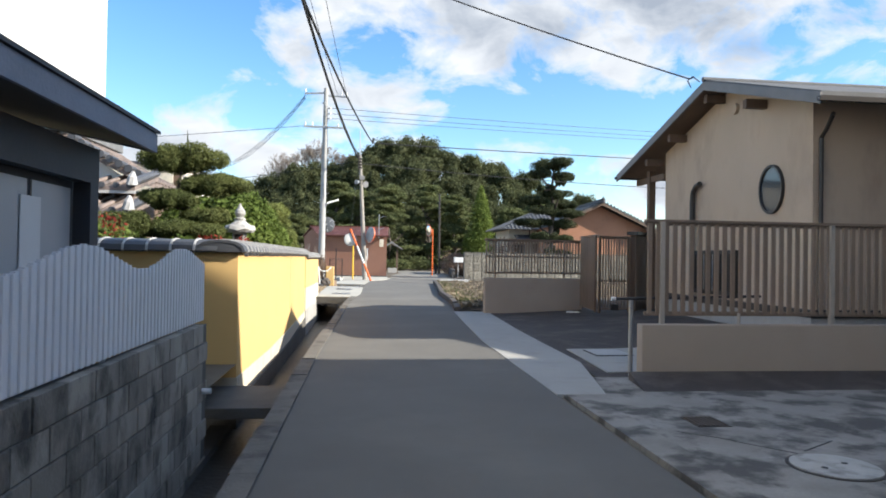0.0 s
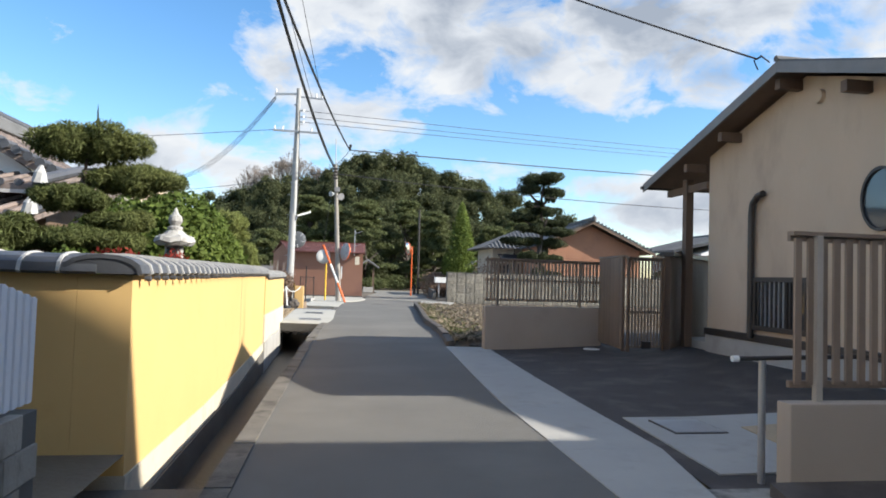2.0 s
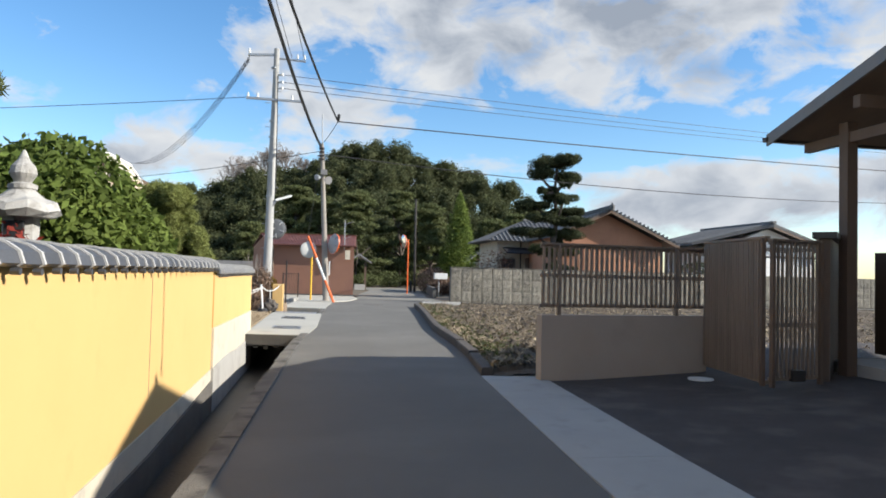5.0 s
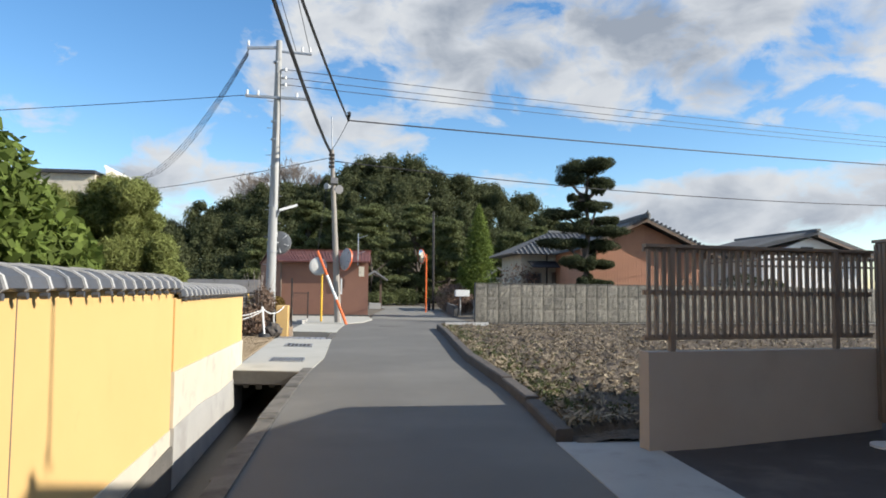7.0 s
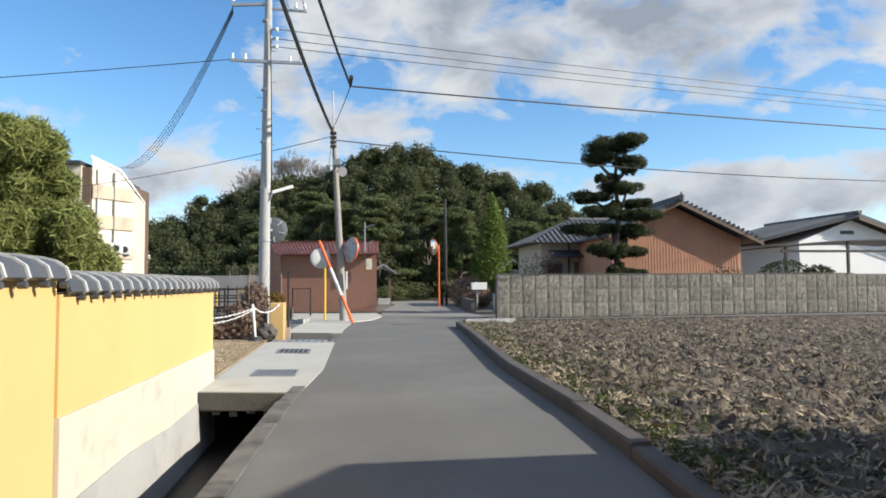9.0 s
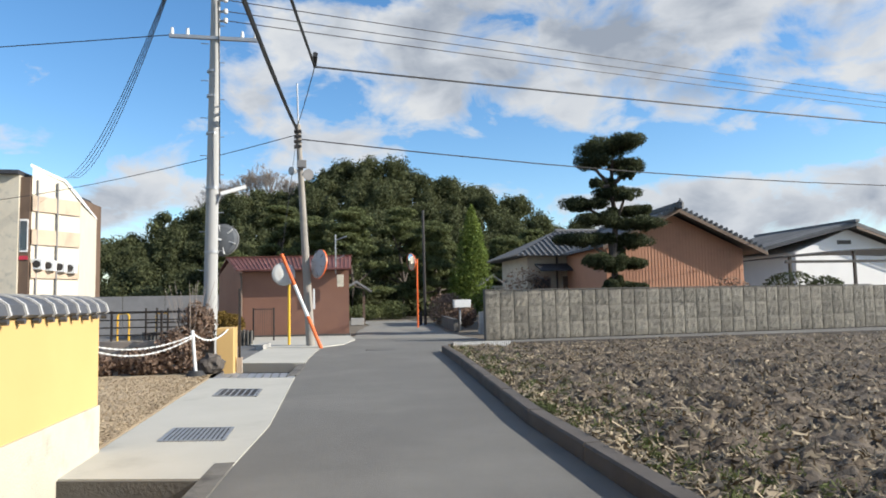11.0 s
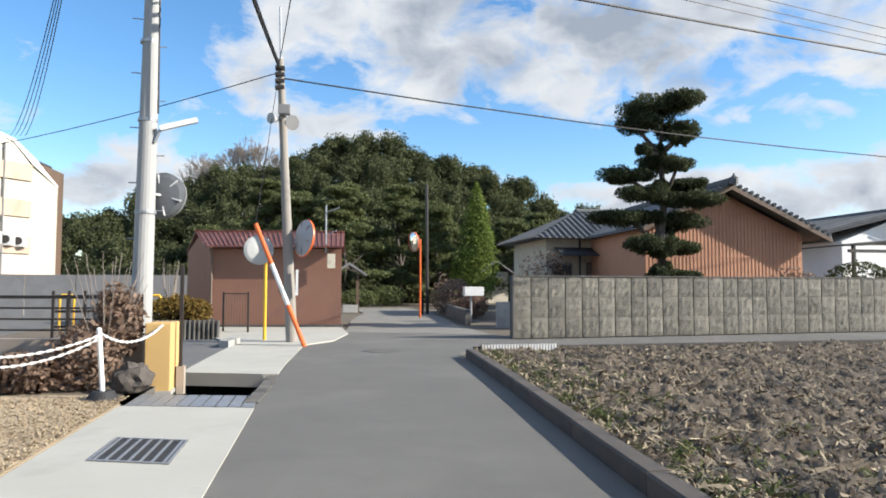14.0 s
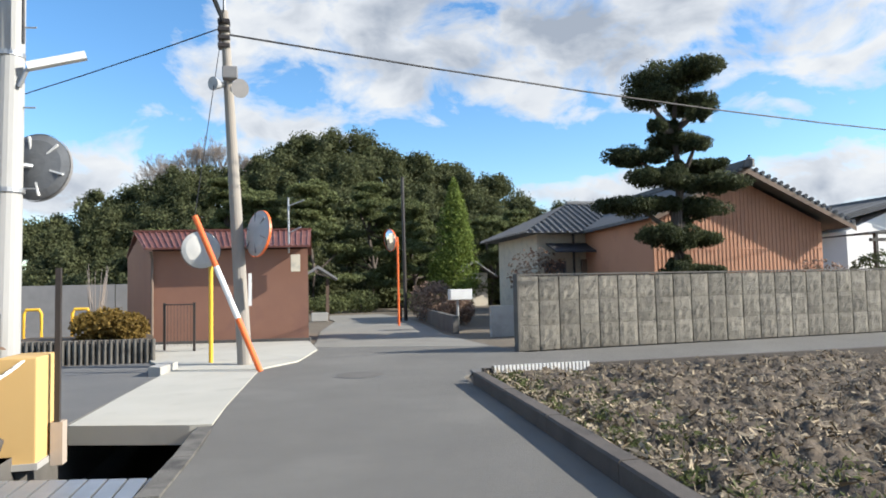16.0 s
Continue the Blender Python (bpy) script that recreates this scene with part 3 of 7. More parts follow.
    tagged(new("stubble", quads_mesh("stubble", quads, M["straw"])), "dry pale stubble and dead leaves over the soil", "stubble", kind="stuff")
    # weeds near the kerb
    cs = []
    for _ in range(420):
        yy = random.uniform(17.6, 35)
        cs.append((np.interp(yy, [y for y, _ in KERB], [x + 0.16 for _, x in KERB]) + abs(random.gauss(0.1, 0.8)) + 0.05, yy, 0.12))
    q = leaves(cs, [(0.09, 0.09, 0.07)] * len(cs), [22] * len(cs), 0.035, 0.3, 0.1, 0.25)
    tagged(new("weeds", quads_mesh("weeds", q, M["weed"])), "small green weeds among the stubble", "weeds", kind="stuff")
    # ribbed sheet at the field corner
    sheet = thing("ribbed_sheet", "short pale ribbed sheet edging at the field corner", "edging", at=(4.4, 35.25, 0))
    bm = B()
    for i in range(26):
        beam(bm, (3.45 + i * 0.062, 35.20, 0.06), (3.45 + i * 0.062, 35.20, 0.25), 0.036, 0.03, (0, 1, 0))
    part("ribs", bm, M["whiteplastic"], sheet)
    part("backing", box(B(), 3.42, 5.05, 35.275, 35.295, 0.02, 0.24), M["kerb"], sheet)


build_ground()
build_road()
build_right_ground()
build_field()


# ---- yellow garden wall ----
def arch(bm, p, d, length, width, rise, thick, n=8):
    """A curved tile: an arch of the given width, laid along the unit vector d from p."""
    p, d = Vector(p), Vector(d)
    s = Vector((d.y, -d.x, 0))
    ring = []
    for i in range(n + 1):
        a = math.pi * i / n
        o = s * (-math.cos(a) * width / 2) + Vector((0, 0, math.sin(a) ** 0.8 * rise))
        ring.append(o)
    inner = [o * 0.9 - Vector((0, 0, thick)) for o in ring]
    loop = [p + o for o in ring] + [p + o for o in inner[::-1]]
    return swept(bm, loop, d * length)


def coping(parent, start, d, length, z, pitch=0.29, width=0.62):
    d = Vector(d)
    count = int(length / pitch)
    tile = mesh_of(arch(B(), (0, 0, 0), d, pitch * 0.93, width, 0.15, 0.02), "tile", M["tile"])
    band = mesh_of(arch(B(), (0, 0, 0), d, 0.026, width + 0.03, 0.163, 0.02), "joint_band", M["lime"])
    stub = mesh_of(rod(B(), Vector((0, 0, 0)), Vector((d.y, -d.x, 0)) * 0.05, 0.022, None, 8), "tile_end", M["tile"])
    for i in range(count):
        at = Vector(start) + d * (i * pitch) + Vector((0, 0, z + random.uniform(-0.004, 0.004)))
        for me, off in ((tile, 0.0), (band, pitch * 0.93)):
            ob = new(me.name, me)
            ob.matrix_basis = Matrix.Translation(at + d * off)
            ob.parent = parent
        ob = new("tile_end", stub)
        ob.matrix_basis = Matrix.Translation(at + d * off + Vector((d.y, -d.x, 0)) * (width / 2 - 0.05) - Vector((0, 0, 0.045)))
        ob.parent = parent


def build_yellow_wall():
    x0, x1 = -2.62, -2.2
    wall = thing("garden_wall", "yellow plastered garden wall with grey tile coping and white base", "wall", at=(0, 0, 0))
    tagged(wall, kind="structure")
    # long face in two lengths, then the return
    part("plaster", swept(B(), [(x1, 8.65, -0.20), (x1, 12.0, -0.26), (x1, 15.5, -0.22), (x1, 18.75, -0.16), (x1, 18.75, 1.42), (x1, 8.65, 1.42)], (x0 - x1, 0, 0)), M["yellow"], wall)
    part("plaster", swept(B(), [(x1 + 0.02, 18.754, 0.49), (x1 + 0.02, 23.95, 0.46), (x1 + 0.02, 23.95, 1.33), (x1 + 0.02, 18.754, 1.33)], (x0 - x1, 0, 0)), M["yellow"], wall)
    part("base", swept(B(), [(x1 + 0.012, 8.655, -0.52), (x1 + 0.012, 15.0, -0.50), (x1 + 0.012, 18.745, -0.34), (x1 + 0.012, 18.745, -0.162), (x1 + 0.012, 15.5, -0.222), (x1 + 0.012, 12.0, -0.262), (x1 + 0.012, 8.655, -0.202)], (x0 - x1, 0, 0)), M["plaster"], wall, "white lime plaster base, scuffed")
    part("base", swept(B(), [(x1 + 0.035, 18.755, -0.14), (x1 + 0.035, 20.2, -0.10), (x1 + 0.035, 21.6, -0.16), (x1 + 0.035, 23.97, -0.12), (x1 + 0.035, 23.97, 0.458), (x1 + 0.035, 18.755, 0.488)], (x0 - x1, 0, 0)), M["plaster"], wall, "white lime plaster base, scuffed")
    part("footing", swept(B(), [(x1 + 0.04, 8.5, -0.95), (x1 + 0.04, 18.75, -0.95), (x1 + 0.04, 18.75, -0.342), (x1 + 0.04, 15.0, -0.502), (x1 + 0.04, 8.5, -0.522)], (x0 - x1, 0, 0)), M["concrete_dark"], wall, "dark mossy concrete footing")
    part("footing", swept(B(), [(x1 + 0.05, 18.752, -0.95), (x1 + 0.05, 24.0, -0.95), (x1 + 0.05, 24.0, -0.122), (x1 + 0.05, 21.6, -0.162), (x1 + 0.05, 20.2, -0.102), (x1 + 0.05, 18.752, -0.142)], (x0 - x1, 0, 0)), M["concrete"], wall, "grey concrete footing")
    part("plaster", box(B(), -9.0, x0 - 0.002, 8.65, 9.05, -0.03, 1.42), M["yellow"], wall)
    part("crack_line", box(B(), x1 - 0.01, x1 + 0.003, 15.0, 15.012, 0.1, 1.4), M["soffit"], wall)
    coping(wall, (-2.41, 8.55, 0), (0, 1, 0), 10.3, 1.44)
    for at, w, top in (((-2.41, 8.56), 0.60, 1.44), ((-2.40, 24.02), 0.54, 1.35)):
        ring = [(at[0] - math.cos(math.pi * i / 10) * w / 2, at[1], top - 0.012 + math.sin(math.pi * i / 10) ** 0.8 * 0.145) for i in range(11)]
        part("end_tile", swept(B(), ring, (0, 0.04, 0)), M["tile"], wall, "rounded grey tile closing the coping")
    coping(wall, (-2.40, 18.80, 0), (0, 1, 0), 5.3, 1.35, 0.26, 0.56)
    coping(wall, (-2.45, 8.85, 0), (-1, 0, 0), 6.4, 1.44)


# ---- block wall and white fence ----
def build_block_wall():
    wall = thing("block_wall", "stained grey concrete block wall with a white ribbed fence on top", "wall")
    tagged(wall, kind="structure")
    part("core", box(B(), -2.335, -2.215, -8, 7.0, -0.95, 0.66), M["mortar"], wall)
    me = mesh_of(box(B(), -0.075, 0.0, 0.005, 0.393, 0.005, 0.193, 0.006), "block", M["block"])
    for r in range(8):
        z = 0.48 - r * 0.2
        off = 0.2 * (r % 2)
        for c in range(19):
            y = 7.0 - (c + 1) * 0.4 - off + 0.2
            if y + 0.4 > 7.02:
                continue
            ob = new("block", me)
            ob.matrix_basis = Matrix.Translation((-2.2 + random.uniform(-0.003, 0.003), y, z))
            ob.parent = wall
    fence = thing("white_fence", "white ribbed fence panel with a wavy top edge", "fence", at=(-2.27, 3, 0.68))
    y, rib = -4.0, 0.045
    base = {}
    i = 0
    bm = B()
    while y < 7.02:
        h = 1.36 + 0.085 * math.cos((y - 6.12) * 2 * math.pi / 2.2)
        key = round(h, 2)
        if key not in base:
            base[key] = mesh_of(box(B(), -0.016, 0.016, 0.0, 0.041, 0.70, key, 0.004), "rib", M["fencewhite"])
        ob = new("rib", base[key])
        ob.matrix_basis = Matrix.Translation((-2.262 + (0.006 if i % 2 else -0.006), y, 0))
        ob.parent = fence
        ob.matrix_parent_inverse = fence.matrix_basis.inverted()
        y += rib
        i += 1
    part("rail", box(B(), -2.31, -2.282, -4, 7.02, 0.78, 0.82), M["fencewhite"], fence)
    part("rail", box(B(), -2.31, -2.282, -4, 7.02, 1.04, 1.08), M["fencewhite"], fence)
    for yy in (0.5, 2.4, 4.3, 6.2):
        part("foot", rod(B(), (-2.275, yy, 0.66), (-2.275, yy, 0.78), 0.018), M["steel"], fence)
    bm = B()
    box(bm, -3.0, -1.38, 7.3, 8.62, -0.42, -0.30, 0.01)
    solo("slab_bridge", bm, M["concrete_dark"], "dark concrete slab over the channel at the wall corner", "slab", kind="structure")
    bm = rod(B(), (-2.19, 6.75, 0.0), (-2.1, 6.75, 0.0), 0.03, None, 12)
    solo("drain_pipe", bm, M["whiteplastic"], "short white plastic drain pipe stub", "pipe")


build_yellow_wall()
build_block_wall()


M["tile_brown"] = mat("brown_weathered_tile", (0.27, 0.215, 0.185), (0.17, 0.135, 0.12), rough=0.6, scale=3, fine=30, bump=0.3, stain=(0.10, 0.085, 0.078), stain_scale=3.0, stain_at=(0.5, 0.65))
# ---- house beside the forecourt ----
def build_right_house():
    h = thing("house", "beige stucco house with a low gable roof and oval window", "house", at=(6.5, 12, 0.2))
    xw, xb, y0, y1, yr = 6.5, 15.0, 9.6, 14.9, 12.16
    bm = B()
    prof = [(xw, y0, 0.66), (xw, y1, 0.66), (xw, y1, 3.95), (xw, yr, 4.75), (xw, y0, 3.98)]
    swept(bm, prof, (xb - xw, 0, 0))
    part("wall", bm, M["stucco"], h)
    part("foundation", box(B(), xw - 0.03, xb, y0 - 0.03, y1 + 0.03, -0.02, 0.53), M["concrete"], h, "grey concrete foundation")
    part("sill_beam", box(B(), xw - 0.05, xb, y0 - 0.05, y1 + 0.05, 0.532, 0.658, 0.008), M["dark"], h, "dark timber sill beam")
    # roof: two slopes with thickness, barge boards, ridge
    def roof_slab(ya, za, yb, zb, th, x0, x1):
        return swept(B(), [(x0, ya, za), (x0, yb, zb), (x0, yb, zb - th), (x0, ya, za - th)], (x1 - x0, 0, 0))
    part("roof", roof_slab(16.7, 3.66, yr, 4.97, 0.07, 6.02, xb + 0.4), M["tile_far"], h, "flat grey roof slope")
    part("roof", roof_slab(yr - 0.003, 4.97, 8.75, 3.93, 0.07, 6.02, xb + 0.4), M["tile_far"], h, "flat grey roof slope")
    part("soffit", roof_slab(16.66, 3.585, yr, 4.89, 0.03, 6.08, xb + 0.3), M["soffit"], h, "weathered board soffit")
    part("soffit", roof_slab(yr - 0.004, 4.89, 8.8, 3.86, 0.03, 6.08, xb + 0.3), M["soffit"], h, "weathered board soffit")
    part("bargeboard", roof_slab(16.72, 3.63, yr, 4.935, 0.17, 5.985, 6.018), M["fascia"], h, "grey weathered bargeboard")
    part("bargeboard", roof_slab(yr - 0.003, 4.935, 8.73, 3.90, 0.17, 5.985, 6.018), M["fascia"], h, "grey weathered bargeboard")
    part("ridge", rod(B(), (5.97, yr, 4.975), (xb + 0.4, yr, 4.975), 0.05), M["tile_far"], h)
    for k, yy in enumerate((15.1, 13.9, 12.3, 10.9)):
        zz = 4.83 - abs(yy - yr) * (0.315 if yy > yr else 0.36)
        part("purlin_end", box(B(), 6.1, 6.52, yy - 0.06, yy + 0.06, zz - 0.24, zz - 0.08, 0.008), M["brown"], h)
    for yy, zz in ((16.72, 3.55), (8.71, 3.80)):
        part("gutter", swept(B(), [(5.95, yy - 0.05, zz + 0.04), (5.95, yy - 0.04, zz - 0.03), (5.95, yy + 0.04, zz - 0.03), (5.95, yy + 0.05, zz + 0.04), (5.95, yy + 0.035, zz + 0.04), (5.95, yy, zz - 0.015), (5.95, yy - 0.035, zz + 0.04)], (xb - 5.6, 0, 0)), M["dark"], h, "dark roof gutter")
    part("downpipe", tube(B(), [(6.4, 9.0, 3.66), (6.55, 9.35, 3.5), (6.6, 9.54, 3.4), (6.6, 9.54, 0.6)], 0.035), M["dark"], h)
    # porch post and beam under the long eave
    part("porch_post", box(B(), 6.42, 6.58, 15.62, 15.78, 0.2, 3.62, 0.01), M["brown"], h, "weathered timber porch post")
    part("porch_beam", box(B(), 6.45, 6.55, 14.9, 16.5, 3.34, 3.48), M["brown"], h)
    part("porch_step", box(B(), 6.6, 9.0, 14.95, 16.3, 0.0, 0.36, 0.01), M["concrete"], h)
    # oval window
    win = part("oval_window", B(), M["dark"], h, "oval window with a dark frame")
    bm = B()
    n = 40
    cy, cz, a, b = 10.66, 2.68, 0.34, 0.43
    rings = []
    for x, s in ((6.5, 1.0), (6.44, 1.0), (6.44, 0.9), (6.5, 0.9)):
        rings.append([bm.verts.new((x, cy + math.cos(t) * a * s, cz + math.sin(t) * b * s)) for t in (2 * math.pi * i / n for i in range(n))])
    for i, r in enumerate(rings):
        q = rings[(i + 1) % 4]
        for k in range(n):
            bm.faces.new((r[k], r[(k + 1) % n], q[(k + 1) % n], q[k]))
    win.data = mesh_of(bm, "oval_window", M["dark"])
    bm = B()
    bm.faces.new([bm.verts.new((6.47, cy + math.cos(2 * math.pi * i / n) * a * 0.93, cz + math.sin(2 * math.pi * i / n) * b * 0.93)) for i in range(n)])
    part("pane", bm, M["pane"], win, "reflecting window pane")
    # low grille window
    gw = part("window_frame", B(), M["dark"], h, "dark timber window with a vertical grille")
    bm = B()
    for q in ((6.42, 6.5, 11.72, 13.36, 1.55, 1.63), (6.42, 6.5, 11.72, 13.36, 0.74, 0.82), (6.42, 6.5, 11.72, 11.79, 0.82, 1.55), (6.42, 6.5, 13.29, 13.36, 0.82, 1.55), (6.44, 6.49, 12.50, 12.56, 0.82, 1.55)):
        box(bm, *q)
    gw.data = mesh_of(bm, "window_frame", M["dark"])
    part("pane", box(B(), 6.485, 6.497, 11.79, 12.5, 0.82, 1.55), M["pane"], gw)
    part("pane", box(B(), 6.48, 6.496, 12.56, 13.29, 0.82, 1.55), M["frosted"], gw, "pale screen behind the grille")
    bar = mesh_of(box(B(), 6.43, 6.455, 0, 0.035, 0.82, 1.55), "grille_bar", M["dark"])
    for i in range(13):
        ob = new("grille_bar", bar)
        ob.matrix_basis = Matrix.Translation((0, 11.83 + i * 0.115, 0))
        ob.parent = gw
    part("vent_pipe", tube(B(), [(6.42, 13.10, 3.03), (6.42, 13.25, 3.0), (6.42, 13.39, 2.88), (6.42, 13.42, 2.7), (6.42, 13.42, 0.6)], 0.055, 12), M["dark"], h, "dark brown vent pipe with a bent top")
    part("round_vent", rod(B(), (6.5, 11.85, 4.35), (6.44, 11.85, 4.35), 0.11, 0.10, 24), M["stucco"], h, "round stucco-coloured vent cap")
    part("bracket", tube(B(), [(6.0, 12.35, 4.98), (5.9, 12.42, 5.1), (5.8, 12.45, 5.02), (5.9, 12.5, 4.9)], 0.012, 6), M["cable"], h, "insulator bracket for the service wire")
    # plain unseen house added behind the start to hold back sky light
    south = thing("house", "plain unseen house added behind the start to block sky light", "house", at=(-3, -14, 0))
    part("wall", box(B(), -13, 6.5, -19, -11, -0.03, 6.0), M["stucco"], south)
    part("roof", swept(B(), [(-13.6, -10.3, 5.9), (-13.6, -15, 8.2), (-13.6, -19.7, 5.9), (-13.6, -19.7, 5.75), (-13.6, -15, 8.0), (-13.6, -10.3, 5.75)], (20.7, 0, 0)), M["tile_far"], south)
    # higher roof behind
    back = thing("house", "taller house with a grey tile roof behind the gable house", "house", at=(16, 8, 0))
    part("wall", box(B(), 13.2, 22, 3.0, 11.5, 0.2, 5.3), M["stucco"], back)
    bm = swept(B(), [(12.4, 12.3, 5.47), (12.4, 7.3, 6.79), (12.4, 2.2, 5.46), (12.4, 2.2, 5.32), (12.4, 7.3, 6.62), (12.4, 12.3, 5.32)], (10, 0, 0))
    part("roof", bm, M["tile_far"], back)
    # unseen house, placed so that its eave shades the apron and near lane
    near = thing("house", "plain unseen two-storey house added to shade the apron", "house", at=(9, 0, 0))
    part("wall", box(B(), 8.2, 18, -12, 2.6, 0.0, 7.8), M["stucco"], near)
    part("roof", swept(B(), [(7.2, 3.57, 8.0), (7.2, -4.5, 10.2), (7.2, -12.6, 8.0), (7.2, -12.6, 7.85), (7.2, -4.5, 10.0), (7.2, 3.57, 7.85)], (11.4, 0, 0)), M["tile_far"], near)
    # wedge added only to cast shade on the garden wall's return
    part("eave_corner", prism(B(), [(7.2, 3.572), (12.2, 3.572), (7.2, 4.5)], 7.86, 7.99), M["tile_far"], near, "unseen wedge added to the eave to shade the wall return")


def slat_fence(name, label, a, b, z0, z1, pitch, w, posts, mid=None, foot=None, group=""):
    """Vertical slats between rails from plan point a to b, on posts at the given distances."""
    a, b = Vector((*a, 0)), Vector((*b, 0))
    d = (b - a).normalized()
    n = Vector((d.y, -d.x, 0))
    f = thing(name, label, "fence", group, at=(a.x, a.y, z0))
    slat = mesh_of(beam(B(), (0, 0, z0 + 0.03), (0, 0, z1 - 0.02), w, 0.025, n), "slat", M["slat"])
    count = int((b - a).length / pitch)
    for i in range(count):
        ob = new("slat", slat)
        ob.matrix_basis = Matrix.Translation(a + d * (pitch * (i + 0.5)) + n * random.uniform(0.0, 0.003))
        ob.parent = f
        ob.matrix_parent_inverse = f.matrix_basis.inverted()
    for z in [z0 + 0.03, z1 - 0.02] + ([mid] if mid else []):
        part("rail", beam(B(), a - n * 0.03 + Vector((0, 0, z)), b - n * 0.03 + Vector((0, 0, z)), 0.035, 0.05), M["slat"], f)
    part("cap_rail", beam(B(), a - n * 0.01 + Vector((0, 0, z1 + 0.012)), b - n * 0.01 + Vector((0, 0, z1 + 0.012)), 0.075, 0.03), M["slat"], f)
    for s, material in posts:
        p = a + d * s + n * 0.025
        part("post", beam(B(), p + Vector((0, 0, foot or z0)), p + Vector((0, 0, z1)), 0.05, 0.05, n), M[material], f)
    return f


def build_right_fences():
    w = thing("low_wall", "tan rendered low wall with a slatted fence above", "wall", "low walls", at=(4, 7.5, 0))
    part("body", box(B(), 2.68, 9.5, 7.22, 7.38, 0.0, 0.65, 0.012), M["lowwall"], w)
    # sloping asphalt below the wall; the dark colour stands in for its shade
    part("footing", swept(B(), [(2.42, 6.5, 0.0), (2.52, 7.216, 0.10), (2.52, 7.216, -0.05), (2.42, 6.5, -0.05)], (7, 0.02, 0)), M["yard"], w, "sloping asphalt with its shade put into a dark colour")
    nf = slat_fence("slat_fence", "brown vertical slat fence standing on a low tan wall", (2.76, 7.34), (9.4, 7.34), 0.74, 1.87, 0.105, 0.052, [(0.2, "post"), (2.38, "post"), (4.5, "post")], None, 0.63, "slat fences")
    for x in (3.93, 6.3):
        part("foot", rod(B(), (x, 7.31, 0.64), (x, 7.31, 0.78), 0.02, None, 10), M["post"], nf, "short pale fence foot")
    p = thing("bar_post", "thin metal post with a horizontal bar at the forecourt", "post", at=(2.67, 7.54, 0))
    part("post", rod(B(), (2.67, 7.54, -0.02), (2.67, 7.54, 0.92), 0.027, None, 12), M["steel"], p)
    part("bar", rod(B(), (2.45, 7.54, 0.93), (4.4, 7.62, 0.97), 0.018, None, 10), M["dark"], p, "thin dark rail")
    part("bar_end", rod(B(), (2.42, 7.54, 0.93), (2.47, 7.54, 0.931), 0.024, None, 10), M["whiteplastic"], p)
    # small things behind the fence
    for x, y, s in ((3.6, 7.9, 0.16), (5.1, 8.1, 0.2), (4.5, 8.4, 0.14)):
        bm = B()
        bmesh.ops.create_icosphere(bm, subdivisions=2, radius=s)
        for v in bm.verts:
            v.co = Vector((x, y, 0.22 + s * 0.5)) + v.co * (1 + 0.35 * noise.noise(v.co * 6 + Vector((x, 0, 0))))
        solo("garden_rock", bm, M["stone"], "grey rounded garden rock behind the low wall", "rock", "garden rocks")
    # far low wall and fence
    w = thing("low_wall", "tan rendered low wall between forecourt and field", "wall", "low walls", at=(3.8, 16.7, 0))
    a, b = Vector((2.50, 16.575)), Vector((5.16, 16.905))
    t = Vector((-0.020, 0.16))
    part("body", prism(B(), [a, b, b + t, a + t], -0.05, 0.90), M["lowwall"], w)
    slat_fence("slat_fence", "brown slat fence above the low wall by the field", (2.5, 16.65), (5.16, 16.98), 1.0, 1.88, 0.082, 0.036, [(0.27, "slat"), (2.17, "slat")], 1.45, 0.89, "slat fences")
    # gate screens
    slat_fence("gate_screen", "tall brown slatted screen beside the garden gate", (5.10, 16.88), (4.97, 15.25), 0.16, 1.98, 0.062, 0.04, [(1.6, "brown")], None, 0.14, "gate screens")
    g = slat_fence("garden_gate", "brown slatted garden gate, closed", (5.0, 15.2), (5.82, 15.38), 0.2, 1.95, 0.075, 0.03, [(0.0, "brown"), (0.82, "brown")], 0.9, 0.14)
    tagged(g, category="gate")
    part("latch_box", box(B(), 5.32, 5.5, 15.22, 15.3, 0.2, 0.34), M["dark"], g)
    w = thing("gate_house", "brown boarded entrance wall with a flat dark cap", "wall", at=(7, 17, 0))
    part("wall", prism(B(), [(5.9, 15.5), (6.0, 15.42), (8.6, 18.2), (8.5, 18.3)], 0.1, 2.02), M["brown"], w)
    part("cap", prism(B(), [(5.8, 15.5), (6.0, 15.3), (8.8, 18.2), (8.5, 18.4)], 2.022, 2.10), M["dark"], w)
    part("door", box(B(), 8.45, 8.5, 16.4, 17.4, 0.3, 1.95), M["brown"], w, "plain brown entrance door")
    plate = thing("inspection_cover", "round white plastic inspection cover in the forecourt", "inspection cover", at=(4.75, 16.2, 0.14))
    part("lid", rod(B(), (4.72, 16.3, 0.03), (4.72, 16.3, 0.075), 0.17, None, 28), M["whiteplastic"], plate)


